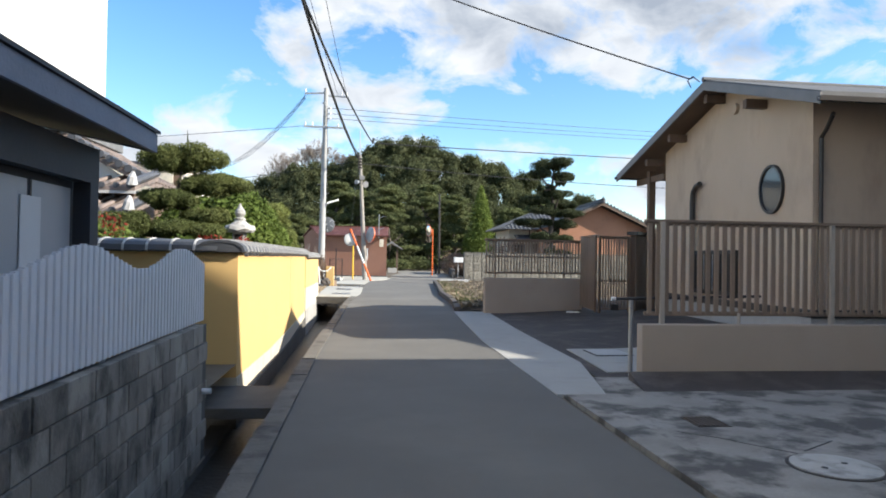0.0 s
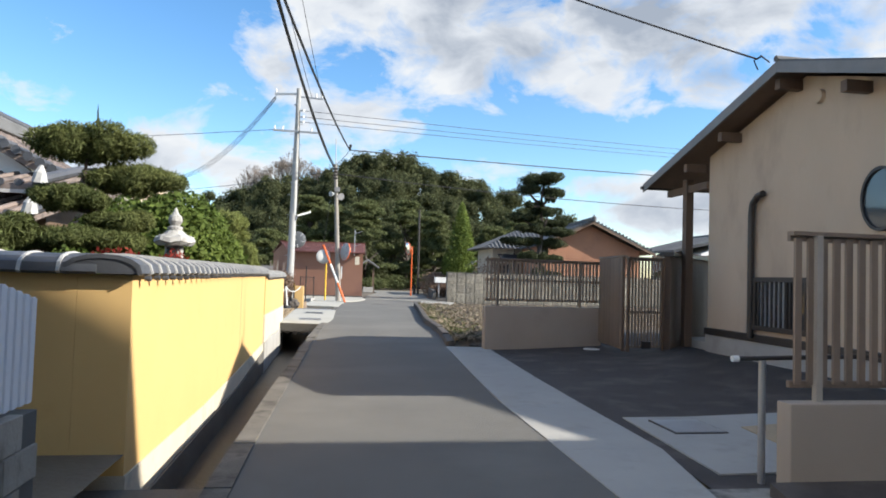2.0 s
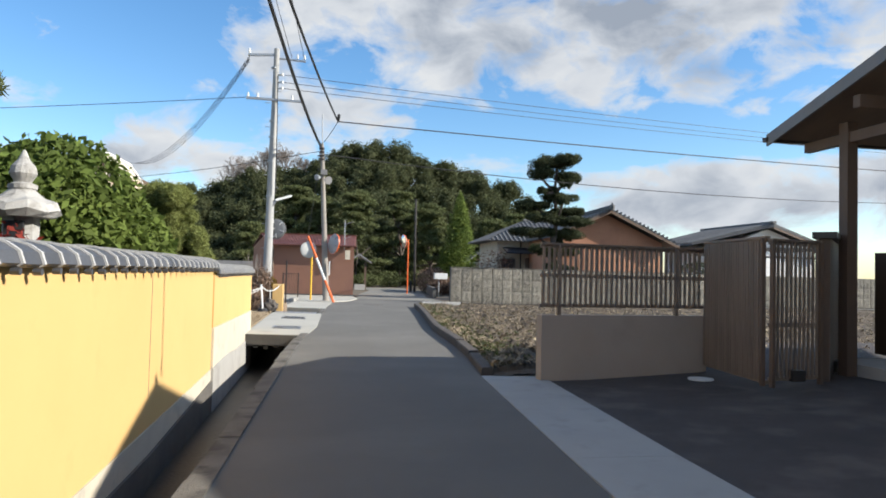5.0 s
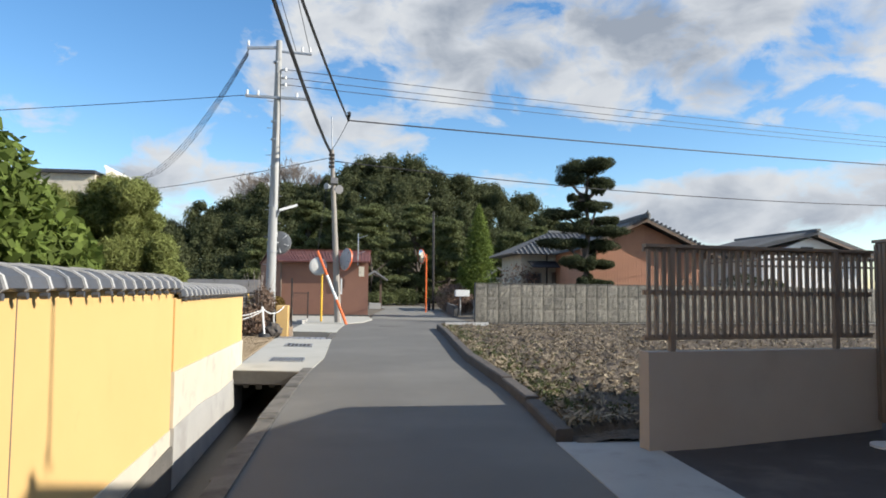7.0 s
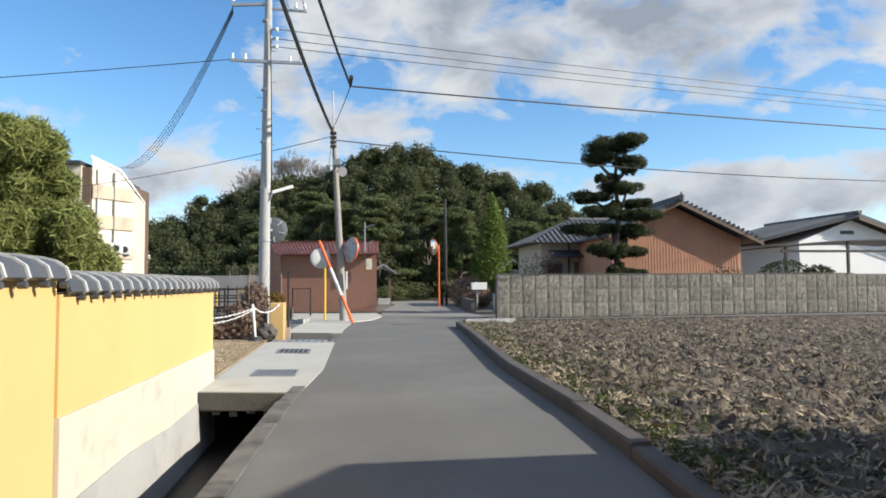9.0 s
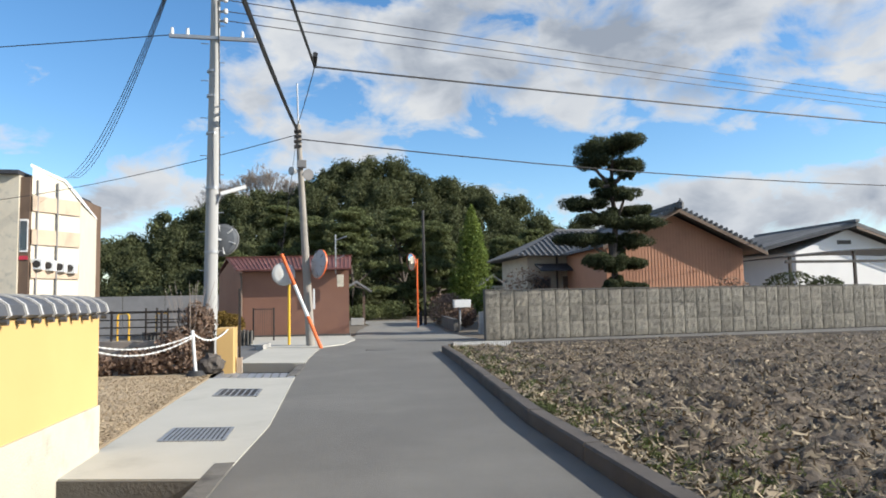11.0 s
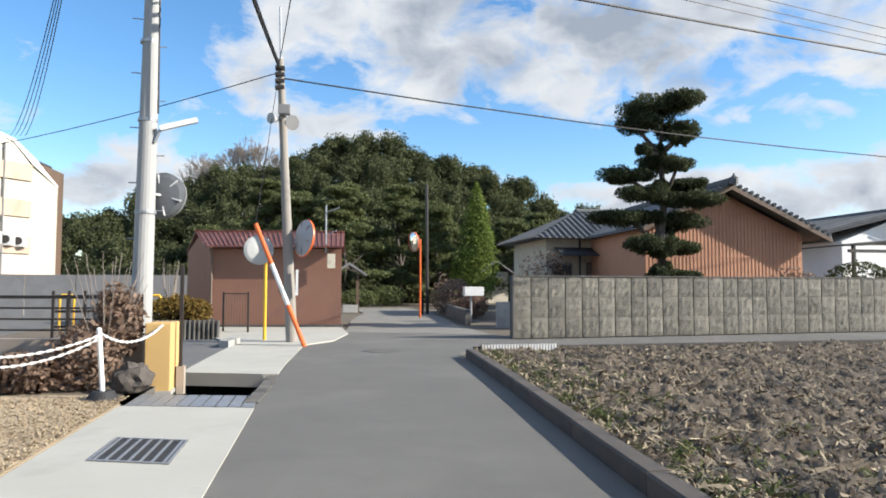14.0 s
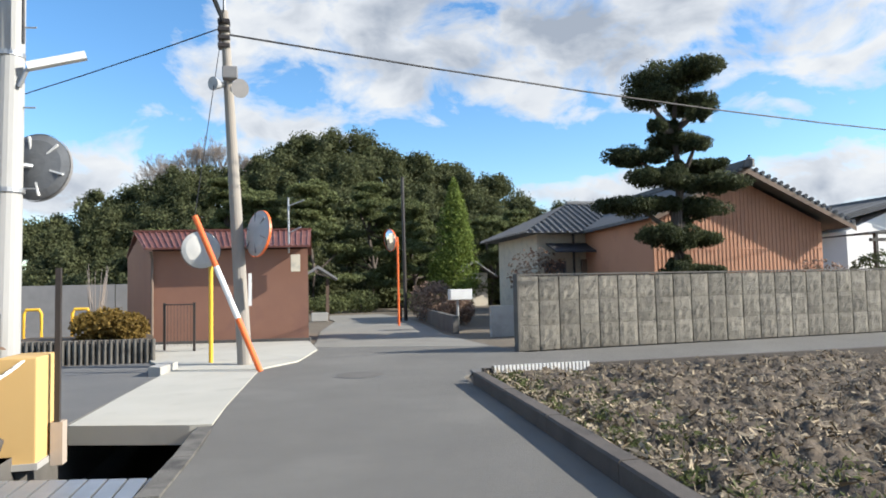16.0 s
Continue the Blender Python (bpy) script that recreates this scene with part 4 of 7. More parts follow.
# ---- dark house by the block wall ----
def build_left_house():
    h = thing("house", "dark-timbered house with a slate fascia beside the lane", "house", at=(-4, 2, 0))
    xe, y1 = -2.5, 6.15
    part("fascia", box(B(), xe - 0.03, xe, -9, y1, 2.33, 2.50), M["slate"], h, "slate-grey eave fascia")
    part("fascia", swept(B(), [(xe - 0.032, y1 - 0.03, 2.33), (xe - 3.5, y1 - 0.03, 3.03), (xe - 3.5, y1 - 0.03, 3.2), (xe - 0.032, y1 - 0.03, 2.50)], (0, 0.03, 0)), M["slate"], h, "slate-grey eave fascia")
    part("roof", swept(B(), [(xe + 0.02, -9, 2.505), (xe - 3.6, -9, 3.21), (xe - 3.6, -9, 3.26), (xe + 0.02, -9, 2.535)], (0, y1 + 9.03, 0)), M["charcoal"], h, "dark metal roof")
    part("soffit", swept(B(), [(xe - 0.03, -9, 2.345), (xe - 3.5, -9, 3.0), (xe - 3.5, -9, 3.02), (xe - 0.03, -9, 2.365)], (0, y1 + 8.9, 0)), M["charcoal"], h)
    part("beam", box(B(), -2.98, -2.86, -9, 5.75, 1.98, 2.28), M["charcoal"], h, "dark timber beam")
    for y in (5.55, 3.9, 2.2, 0.4, -2.0):
        part("corner_post", box(B(), -2.99, -2.85, y, y + 0.17, -0.03, 1.979), M["charcoal"], h)
    part("wall", box(B(), -6, -3.05, -9, 5.7, -0.03, 2.35), M["charcoal"], h, "dark wall set behind the posts")
    for y, m in ((4.12, "frosted"), (2.42, "frosted"), (0.62, "frosted")):
        w = part("window_frame", box(B(), -3.048, -3.0, y - 0.03, y + 1.43, 0.3, 1.98), M["charcoal"], h)
        part("pane", box(B(), -2.998, -2.99, y + 0.03, y + 0.66, 0.36, 1.92), M[m], w, "frosted glass pane")
        part("pane", box(B(), -2.998, -2.985, y + 0.72, y + 1.37, 0.36, 1.92), M["frosted"], w, "frosted glass pane")
        part("curtain", box(B(), -2.984, -2.978, y + 0.55, y + 0.85, 0.5, 1.8), M["white"], w, "white curtain edge")
    up = part("upper_storey", box(B(), -8.0, -3.3, -9, 7.05, 2.75, 7.2), M["white"], h, "white sided upper storey")
    part("upper_roof", box(B(), -8.4, -3.0, -9.4, 7.3, 7.2, 7.35), M["slate"], h)


# ---- temple-like house with tile roof behind the garden ----
def tile_rows(parent, p0, p1, up, rows, r=0.05, material="tile_far", step=0.32):
    """Half-round tile ribs from an eave line p0-p1 up along a vector."""
    p0, p1, up = Vector(p0), Vector(p1), Vector(up)
    n = max(2, int((p1 - p0).length / step))
    bm = B()
    for i in range(n + 1):
        a = p0.lerp(p1, i / n)
        rod(bm, a, a + up, r, None, 6)
    return part("tile_ribs", bm, M[material], parent, "rows of half-round roof tiles")


def gable_roof(parent, x, y, z, half, drop, length, name="roof"):
    """A sagging two-sided tile roof along y with its ridge at (x, z), tile rolls on both slopes and a stepped ridge."""
    n = 6
    top = [(x + half * (-1 + 2 * i / (2 * n)), y, z - drop * (abs(-1 + i / n) ** 0.85)) for i in range(2 * n + 1)]
    rolls = swept(B(), top + [(p[0], y, p[2] - 0.14) for p in top[::-1]], (0, length, 0))
    for k in range(int(length / 0.3)):
        yy = y + 0.15 + 0.3 * k
        for sg in (1, -1):
            part("cover_tile", tube(B(), [(x + sg * half * f, yy, z + 0.03 - drop * f ** 0.85) for f in (0.05, 0.25, 0.5, 0.75, 1.0)], 0.055, 6), M["tile_brown"], parent)
    part(name, rolls, M["tile_brown"], parent, "dark weathered tile roof with rounded rows")
    for sg in (1, -1):
        for k in range(int(half / 0.22)):
            f = (k + 0.5) * 0.22 / half
            verge = rod(B(), (x + sg * half * f, y - 0.12, z + 0.07 - drop * f ** 0.85), (x + sg * half * f, y + 0.3, z + 0.07 - drop * f ** 0.85), 0.095, None, 8)
            part("verge_tile", verge, M["tile"], parent, "round grey tile at the verge")
    part("ridge", box(B(), x - 0.13, x + 0.13, y - 0.05, y + length, z + 0.02, z + 0.30, 0.03), M["tile_far"], parent)
    part("ridge_cap", tube(B(), [(x, y - 0.1, z + 0.33), (x, y + length, z + 0.33)], 0.11, 10), M["tile"], parent)
    part("ridge_end", tube(B(), [(x, y - 0.10, z - 0.02), (x, y - 0.16, z + 0.28), (x, y - 0.14, z + 0.52), (x, y - 0.10, z + 0.66)], [0.24, 0.26, 0.16, 0.04], 10), M["tile"], parent, "ornamental ridge-end tile")


def build_garden_house():
    h = thing("house", "old house with ornate grey tile roofs and white gable ends", "house", at=(-10, 20, 0))
    part("wall", box(B(), -13, -7.0, 18.2, 26, -0.03, 3.1), M["brown"], h, "dark timber walls")
    # small gable over the entrance with a white plastered end
    gable_roof(h, -7.95, 16.9, 4.35, 2.0, 1.15, 4.0, "gable_roof")
    part("gable", swept(B(), [(-6.45, 17.2, 3.2), (-7.95, 17.2, 4.2), (-9.45, 17.2, 3.2)], (0, 0.06, 0)), M["white"], h, "white plastered gable")
    part("gable_vent", box(B(), -8.1, -7.75, 17.17, 17.197, 3.4, 3.75, 0.01), M["dark"], h)
    # main ridge behind
    gable_roof(h, -12.2, 18.6, 4.3, 2.6, 1.2, 6.0)
    # entrance roofs, one below the other, with pale tile ends
    for a, b, z0, z1, y0, y1 in ((-5.85, -13.5, 2.92, 3.35, 15.9, 17.7), (-5.65, -13.5, 2.30, 2.75, 15.1, 16.9)):
        rolls = swept(B(), [(a, y0, z0), (a, y1, z1), (a, y1, z1 - 0.1), (a, y0, z0 - 0.09)], (b - a, 0, 0))
        for k in range(int((a - b) / 0.3)):
            xx = a - 0.12 - 0.3 * k
            part("cover_tile", tube(B(), [(xx, y0, z0 + 0.03), (xx, y1, z1 + 0.03)], 0.055, 6), M["tile_brown"], h)
            part("eave_tile", rod(B(), (xx, y0 - 0.03, z0 + 0.03), (xx, y0 - 0.002, z0 + 0.03), 0.07, None, 10), M["tile"], h, "round eave tile end")
        part("lower_roof", rolls, M["tile_brown"], h, "brownish tile roof with rounded rows")
        part("hip", tube(B(), [(a - 0.05, y0, z0 + 0.1), (a - 0.05, y1, z1 + 0.1)], 0.1, 8), M["tile"], h)
        part("hip_end", tube(B(), [(a - 0.05, y0 - 0.06, z0 + 0.05), (a - 0.03, y0 - 0.1, z0 + 0.22), (a, y0 - 0.12, z0 + 0.34)], [0.13, 0.10, 0.03], 8), M["lime"], h, "pale upturned corner tile")
        part("eave_edge", box(B(), b, a, y0 + 0.002, y0 + 0.06, z0 - 0.16, z0 - 0.095), M["lime"], h, "pale row of eave tile ends")
    for x in (-6.3, -8.4, -10.5):
        part("porch_post", box(B(), x, x + 0.13, 15.5, 15.63, -0.03, 2.34), M["brown"], h)
    part("porch_wall", box(B(), -13.0, -6.2, 16.95, 17.1, -0.03, 2.9), M["brown"], h)


# ---- far houses on the right ----
def build_orange_house():
    h = thing("house", "farmhouse with an orange corrugated gable and grey tile roof", "house", at=(16, 48, 0))
    yf = 46.3
    def zroof(x):
        return 5.36 - abs(x - 16.05) * 0.46
    prof = [(12.75, yf, -0.03), (19.7, yf, -0.03), (19.7, yf, zroof(19.7) - 0.1), (16.05, yf, 5.26), (12.75, yf, zroof(12.75) - 0.1)]
    part("wall", swept(B(), prof, (0.6, 9, 0)), M["orangewall"], h)
    rib = {}
    for i in range(46):
        x = 12.8 + i * 0.16
        if x > 19.6:
            break
        key = round(zroof(x) - 0.16, 1)
        if key not in rib:
            rib[key] = mesh_of(box(B(), -0.035, 0.035, -0.02, 0.0, 0, key), "sheet_rib", M["orangewall"])
        ob = new("sheet_rib", rib[key])
        ob.matrix_basis = Matrix.Translation((x, yf, 0))
        ob.parent = h
        ob.matrix_parent_inverse = h.matrix_basis.inverted()
    part("sheet_lap", box(B(), 12.75, 19.7, yf - 0.03, yf - 0.002, 2.62, 2.66), M["orangewall"], h)
    for sgn in (1, -1):
        run = 4.45 if sgn > 0 else 3.75
        xe = 16.05 + sgn * run
        ze = zroof(xe)
        th = 0.14
        part("roof", swept(B(), [(16.05 + sgn * 0.002, yf - 0.75, 5.53), (xe, yf - 0.75, ze + 0.17), (xe, yf - 0.75, ze + 0.05), (16.05 + sgn * 0.002, yf - 0.75, 5.38)], (0.7, 10.6, 0)), M["tile_far"], h, "grey tile roof slope")
        part("bargeboard", swept(B(), [(16.05 + sgn * 0.002, yf - 0.78, 5.42), (xe, yf - 0.78, ze + 0.06), (xe, yf - 0.78, ze - 0.10), (16.05 + sgn * 0.002, yf - 0.78, 5.25)], (0, 0.028, 0)), M["brown"], h)
        bm = B()
        for k in range(18):
            f = (k + 0.5) / 18
            rod(bm, (16.05 + sgn * run * f, yf - 0.80, 5.53 - (5.36 - ze) * f + 0.02), (16.05 + sgn * run * f + 0.05, yf - 0.62, 5.53 - (5.36 - ze) * f + 0.02), 0.075, None, 8)
        part("edge_tiles", bm, M["tile_far"], h, "round tiles along the verge")
    part("ridge", beam(B(), (16.05, yf - 0.85, 5.6), (16.75, yf + 9.8, 5.6), 0.28, 0.2), M["tile_far"], h)
    part("ridge_end", tube(B(), [(16.05, yf - 0.9, 5.45), (16.05, yf - 0.95, 5.7), (16.05, yf - 0.92, 5.85)], [0.18, 0.15, 0.05], 8), M["tile_far"], h)
    # white wing behind with its own hipped roof
    part("wing_wall", box(B(), 10.9, 16.4, 52.6, 58.0, -0.03, 3.72), M["plaster"], h, "white plastered wing wall")
    bm = B()
    a = [bm.verts.new(p) for p in ((10.1, 51.8, 3.72), (16.9, 51.8, 3.72), (16.9, 58.8, 3.72), (10.1, 58.8, 3.72))]
    r = [bm.verts.new((13.6, 55.3, 5.35)), bm.verts.new((16.6, 55.3, 5.35))]
    for f in ((a[0], a[1], r[1], r[0]), (a[1], a[2], r[1]), (a[2], a[3], r[0], r[1]), (a[3], a[0], r[0]), (a[3], a[2], a[1], a[0])):
        bm.faces.new(f)
    part("wing_roof", bm, M["tile_far"], h, "grey hipped tile roof of the wing")
    part("wing_ridge", rod(B(), (13.5, 55.3, 5.4), (16.6, 55.3, 5.4), 0.13), M["tile_far"], h)
    for k in range(20):
        x = 10.4 + k * 0.32
        f = min(1.0, (x - 10.1) / 3.5)
        part("tile_roll", rod(B(), (x, 51.78, 3.76), (x, 51.8 + 3.5 * f, 3.76 + 1.63 * f), 0.055, None, 6), M["tile_far"], h)
    for k in range(21):
        y = 52.1 + k * 0.32
        f = 1.0 - abs(y - 55.3) / 3.5
        part("tile_roll", rod(B(), (10.08, y, 3.76), (10.1 + 3.5 * f, y, 3.76 + 1.63 * f), 0.055, None, 6), M["tile_far"], h)
    part("awning", swept(B(), [(11.3, 51.4, 2.85), (13.2, 51.4, 2.85), (13.2, 52.59, 3.25), (11.3, 52.59, 3.25)], (0, 0, 0.07)), M["charcoal"], h, "dark sheet awning over the window")
    part("wing_door", box(B(), 12.9, 13.7, 52.52, 52.598, 0.1, 2.6), M["soffit"], h, "brown boarded door")
    w = part("window_frame", box(B(), 11.2, 12.2, 52.54, 52.598, 1.3, 2.55), M["fascia"], h)
    part("pane", box(B(), 11.28, 12.12, 52.52, 52.538, 1.38, 2.47), M["pane"], w)
    part("downpipe", rod(B(), (12.55, 52.5, 0.0), (12.55, 52.5, 3.7), 0.05), M["dark"], h)
    # lower grey-roofed house beyond
    g = thing("house", "white-walled house with a grey hipped tile roof", "house", at=(17, 64, 0))
    part("wall", box(B(), 14.4, 24, 62, 70, -0.03, 4.0), M["white"], g)
    bm = B()
    a = [bm.verts.new(p) for p in ((13.5, 61.2, 4.15), (25, 61.2, 4.15), (25, 71, 4.15), (13.5, 71, 4.15))]
    r = [bm.verts.new((18.0, 66, 6.5)), bm.verts.new((21.5, 66, 6.5))]
    for f in ((a[0], a[1], r[1], r[0]), (a[1], a[2], r[1]), (a[2], a[3], r[0], r[1]), (a[3], a[0], r[0]), (a[3], a[2], a[1], a[0])):
        bm.faces.new(f)
    part("roof", bm, M["tile_far"], g)
    part("porch_roof", swept(B(), [(14.0, 59.6, 3.0), (18.2, 59.6, 3.0), (18.2, 61.95, 3.75), (14.0, 61.95, 3.75)], (0, 0, 0.1)), M["tile_far"], g)
    w = part("window_frame", box(B(), 14.9, 16.4, 61.93, 61.99, 1.3, 2.7), M["fascia"], g)
    part("pane", box(B(), 15.0, 15.62, 61.915, 61.928, 1.4, 2.6), M["pane"], w)
    part("pane", box(B(), 15.7, 16.3, 61.915, 61.928, 1.4, 2.6), M["pane"], w)
    part("door_board", box(B(), 16.9, 18.4, 61.9, 61.99, 0.0, 2.7), M["soffit"], g, "brown boarded door")
    part("downpipe", rod(B(), (18.7, 61.9, 0), (18.7, 61.9, 4.1), 0.06), M["dark"], g)
    g.matrix_basis = Matrix.Translation((19.2, 64, 0))
    # right house
    rh = thing("house", "white house with a grey tile gable roof behind the block wall", "house", at=(33, 57, 0))
    yf = 55
    part("wall", swept(B(), [(29.2, yf, -0.03), (37, yf, -0.03), (37, yf, 4.0), (33, yf, 5.45), (29.2, yf, 4.0)], (0, 9, 0)), M["white"], rh)
    part("roof", swept(B(), [(33.0, yf - 0.8, 5.85), (27.0, yf + 0.5, 4.2), (27.0, yf + 0.5, 4.05), (33.0, yf - 0.8, 5.6)], (0.0, 10, 0)), M["tile_far"], rh)
    part("roof", swept(B(), [(33.005, yf - 0.8, 5.85), (38.5, yf - 0.8, 3.95), (38.5, yf - 0.8, 3.8), (33.005, yf - 0.8, 5.6)], (0.0, 10, 0)), M["tile_far"], rh)
    tile_rows(rh, (27.0, yf + 0.6, 4.25), (27.0, yf + 9, 4.25), (6.0, -1.0, 1.63), 0, 0.06)
    part("ridge", box(B(), 32.85, 33.15, yf - 0.9, yf + 9.4, 5.83, 6.02, 0.02), M["tile_far"], rh)
    part("gable_vent", box(B(), 32.2, 33.2, yf - 0.03, yf - 0.002, 4.5, 4.75), M["dark"], rh)
    part("trim", swept(B(), [(33, yf - 0.82, 5.58), (38.4, yf - 0.82, 3.76), (38.4, yf - 0.82, 3.62), (33, yf - 0.82, 5.42)], (0, 0.02, 0)), M["soffit"], rh)
    # carport
    c = thing("carport", "dark carport with a curved roof and slim posts", "carport", at=(25, 47, 0))
    pts = [(22.0 + 9 * i / 12, 3.05 + 0.55 * math.sin(math.pi * (0.12 + 0.55 * i / 12))) for i in range(13)]
    part("roof", swept(B(), [(x, 46.5, z) for x, z in pts] + [(x, 46.5, z - 0.06) for x, z in pts[::-1]], (0.6, 4.5, 0)), M["charcoal"], c)
    for x in (22.4, 26.0, 28.6, 30.6):
        part("post", box(B(), x, x + 0.12, 46.6, 46.72, -0.03, lerp([(p, q - 0.055) for p, q in pts], x)), M["dark"], c)
    part("beam", box(B(), 22.2, 30.9, 46.58, 46.7, 2.9, 3.03), M["dark"], c)
    # small pale hut beyond the cypress
    s = thing("hut", "small pale hut with a pitched roof among trees", "hut", at=(15.5, 79, 0))
    part("wall", box(B(), 14.6, 16.6, 79, 81, -0.03, 2.7), M["plaster"], s)
    part("roof", swept(B(), [(13.9, 78.4, 2.55), (15.4, 78.4, 3.75), (17.3, 78.4, 2.4), (17.3, 78.4, 2.3), (15.4, 78.4, 3.6), (13.9, 78.4, 2.45)], (0, 3.2, 0)), M["fascia"], s)


# ---- panel wall along the side road ----
def build_panel_wall():
    w = thing("panel_wall", "weathered grey split-faced block wall along the side road", "wall")
    tagged(w, kind="structure")
    a, d = Vector((5.42, 39.62, 0)), Vector((17.05, 1.5, 0)).normalized()
    n = Vector((d.y, -d.x, 0))
    L = 31.0
    part("core", prism(B(), [(a - n * 0.16).xy, (a + d * L - n * 0.16).xy, (a + d * L - n * 0.05).xy, (a - n * 0.05).xy], -0.05, 1.70), M["mortar"], w)
    meshes = []
    for k in range(5):
        bm = B()
        nx, nz = 5, 5
        rows = []
        for j in range(nz + 1):
            rows.append([bm.verts.new(d * (0.52 * i / nx * 0.945) + n * (0.0 if i in (0, nx) or j in (0, nz) else random.uniform(0.0, 0.03)) + Vector((0, 0, 0.56 * j / nz * 0.985))) for i in range(nx + 1)])
        for j in range(nz):
            for i in range(nx):
                bm.faces.new((rows[j][i], rows[j][i + 1], rows[j + 1][i + 1], rows[j + 1][i]))
        rim = [rows[0][i] for i in range(nx + 1)] + [rows[j][nx] for j in range(1, nz + 1)] + [rows[nz][i] for i in range(nx - 1, -1, -1)] + [rows[j][0] for j in range(nz - 1, 0, -1)]
        back = [bm.verts.new(v.co - n * 0.05) for v in rim]
        for i in range(len(rim)):
            j = (i + 1) % len(rim)
            bm.faces.new((rim[i], back[i], back[j], rim[j]))
        meshes.append(mesh_of(bm, "panel", M["panel"]))
    for i in range(int(L / 0.52)):
        for r in range(3):
            ob = new("panel", random.choice(meshes))
            ob.matrix_basis = Matrix.Translation(a + d * (0.52 * i) - n * random.uniform(0.0, 0.012) + Vector((0, 0, 0.02 + 0.56 * r)))
            ob.parent = w
    part("coping", prism(B(), [(a - n * 0.18).xy, (a + d * 16.5 - n * 0.18).xy, (a + d * 16.5 + n * 0.02).xy, (a + n * 0.02).xy], 1.71, 1.745), M["concrete_dark"], w)
    part("end_pier", prism(B(), [(a - d * 0.04 - n * 0.2).xy, (a - d * 0.002 - n * 0.2).xy, (a - d * 0.002 + n * 0.03).xy, (a - d * 0.04 + n * 0.03).xy], -0.05, 1.75), M["concrete_dark"], w)


build_right_house()
build_right_fences()
build_left_house()
build_garden_house()
build_orange_house()
build_panel_wall()


# ---- shed at the junction ----
def build_shed():
    h = thing("shed", "brown sheet-clad shed with a rusted red roof", "shed", at=(-1.5, 47, 0))
    A, Bp = Vector((-3.48, 46.3, 0)), Vector((0.95, 45.6, 0))
    d = (Bp - A).normalized()
    n = Vector((-d.y, d.x, 0))
    C, D = Vector((1.05, 49.4, 0)), Vector((-4.95, 50.0, 0))
    mid_l, mid_r = A.lerp(D, 0.5), Bp.lerp(C, 0.5)
    eave, ridge = 2.74, 3.40
    up = Vector((0, 0, 1))
    bm = B()
    low = [bm.verts.new(p - up * 0.03) for p in (A, Bp, C, D)]
    top = [bm.verts.new(p + up * z) for p, z in ((A, eave), (Bp, eave), (mid_r, ridge - 0.03), (C, eave), (D, eave), (mid_l, ridge - 0.03))]
    for f in ((low[0], low[1], top[1], top[0]), (low[1], low[2], top[3], top[2], top[1]), (low[2], low[3], top[4], top[3]), (low[3], low[0], top[0], top[5], top[4]), low[::-1]):
        bm.faces.new(f)
    part("wall", bm, M["shedwall"], h)
    el, er = A - d * 0.12 - n * 0.42, Bp + d * 0.12 - n * 0.42
    rl, rr = mid_l - d * 0.16, mid_r + d * 0.12
    bl, br = D - d * 0.16 + n * 0.3, C + d * 0.12 + n * 0.3
    for lo, hi in (((el, er), (rl, rr)), ((bl, br), (rl, rr))):
        bm = B()
        quad = (lo[0] + up * (eave + 0.02), lo[1] + up * (eave + 0.02), hi[1] + up * (ridge + 0.02), hi[0] + up * (ridge + 0.02))
        tops, bots = [bm.verts.new(p + up * 0.05) for p in quad], [bm.verts.new(p) for p in quad]
        bm.faces.new(tops)
        bm.faces.new(bots[::-1])
        for i in range(4):
            bm.faces.new((bots[i], bots[(i + 1) % 4], tops[(i + 1) % 4], tops[i]))
        part("roof", bm, M["rust"], h, "rust-red corrugated roof")
    for i in range(30):
        p, q = el.lerp(er, (i + 0.5) / 30), rl.lerp(rr, (i + 0.5) / 30)
        part("roof_rib", rod(B(), p + up * (eave + 0.075), q + up * (ridge + 0.075), 0.028, None, 6), M["rust"], h)
    part("ridge_cap", beam(B(), rl + up * (ridge + 0.09), rr + up * (ridge + 0.09), 0.24, 0.05), M["rust"], h)
    part("downpipe", tube(B(), [A - n * 0.2 + Vector((0, 0, 2.7)), A - n * 0.06 + Vector((0, 0, 2.5)), A - n * 0.05 + Vector((0, 0, 0.0))], 0.04), M["soffit"], h)
    part("meter_box", box(B(), 0.45, 0.72, 45.30, 45.42, 2.05, 2.55, 0.01), M["plaster"], h, "small pale meter box")
    part("footing", prism(B(), [(A - n * 0.05).xy, (Bp - n * 0.05 + d * 0.05).xy, (Bp + d * 0.05 + n * 0.2).xy, (A + n * 0.2).xy], -0.03, 0.10), M["concrete_dark"], h)
    p = thing("roof_aerial", "thin metal aerial pole on the shed roof", "aerial", at=(0.4, 45.6, 3))
    part("pole", rod(B(), (0.4, 45.5, 2.6), (0.4, 45.5, 4.25), 0.03), M["steel"], p)
    part("arm", rod(B(), (0.4, 45.5, 4.0), (0.85, 45.3, 4.15), 0.02), M["steel"], p)
    part("arm", rod(B(), (0.4, 45.5, 3.2), (0.75, 45.3, 3.35), 0.02), M["steel"], p)
    # kerbed island before the shed
    bm = B()
    prism(bm, [(-1.9, 38.9), (-0.2, 38.4), (0.55, 39.6), (1.05, 42.2), (0.95, 45.3), (-3.4, 46.1), (-2.9, 42.0)], -0.06, 0.03)
    solo("island", bm, M["concrete_weathered"], "pale concrete paving in front of the shed", "pavement", kind="structure")
    gate = thing("shed_gate", "dark wire gate by the shed corner", "gate", at=(-2.3, 43, 0))
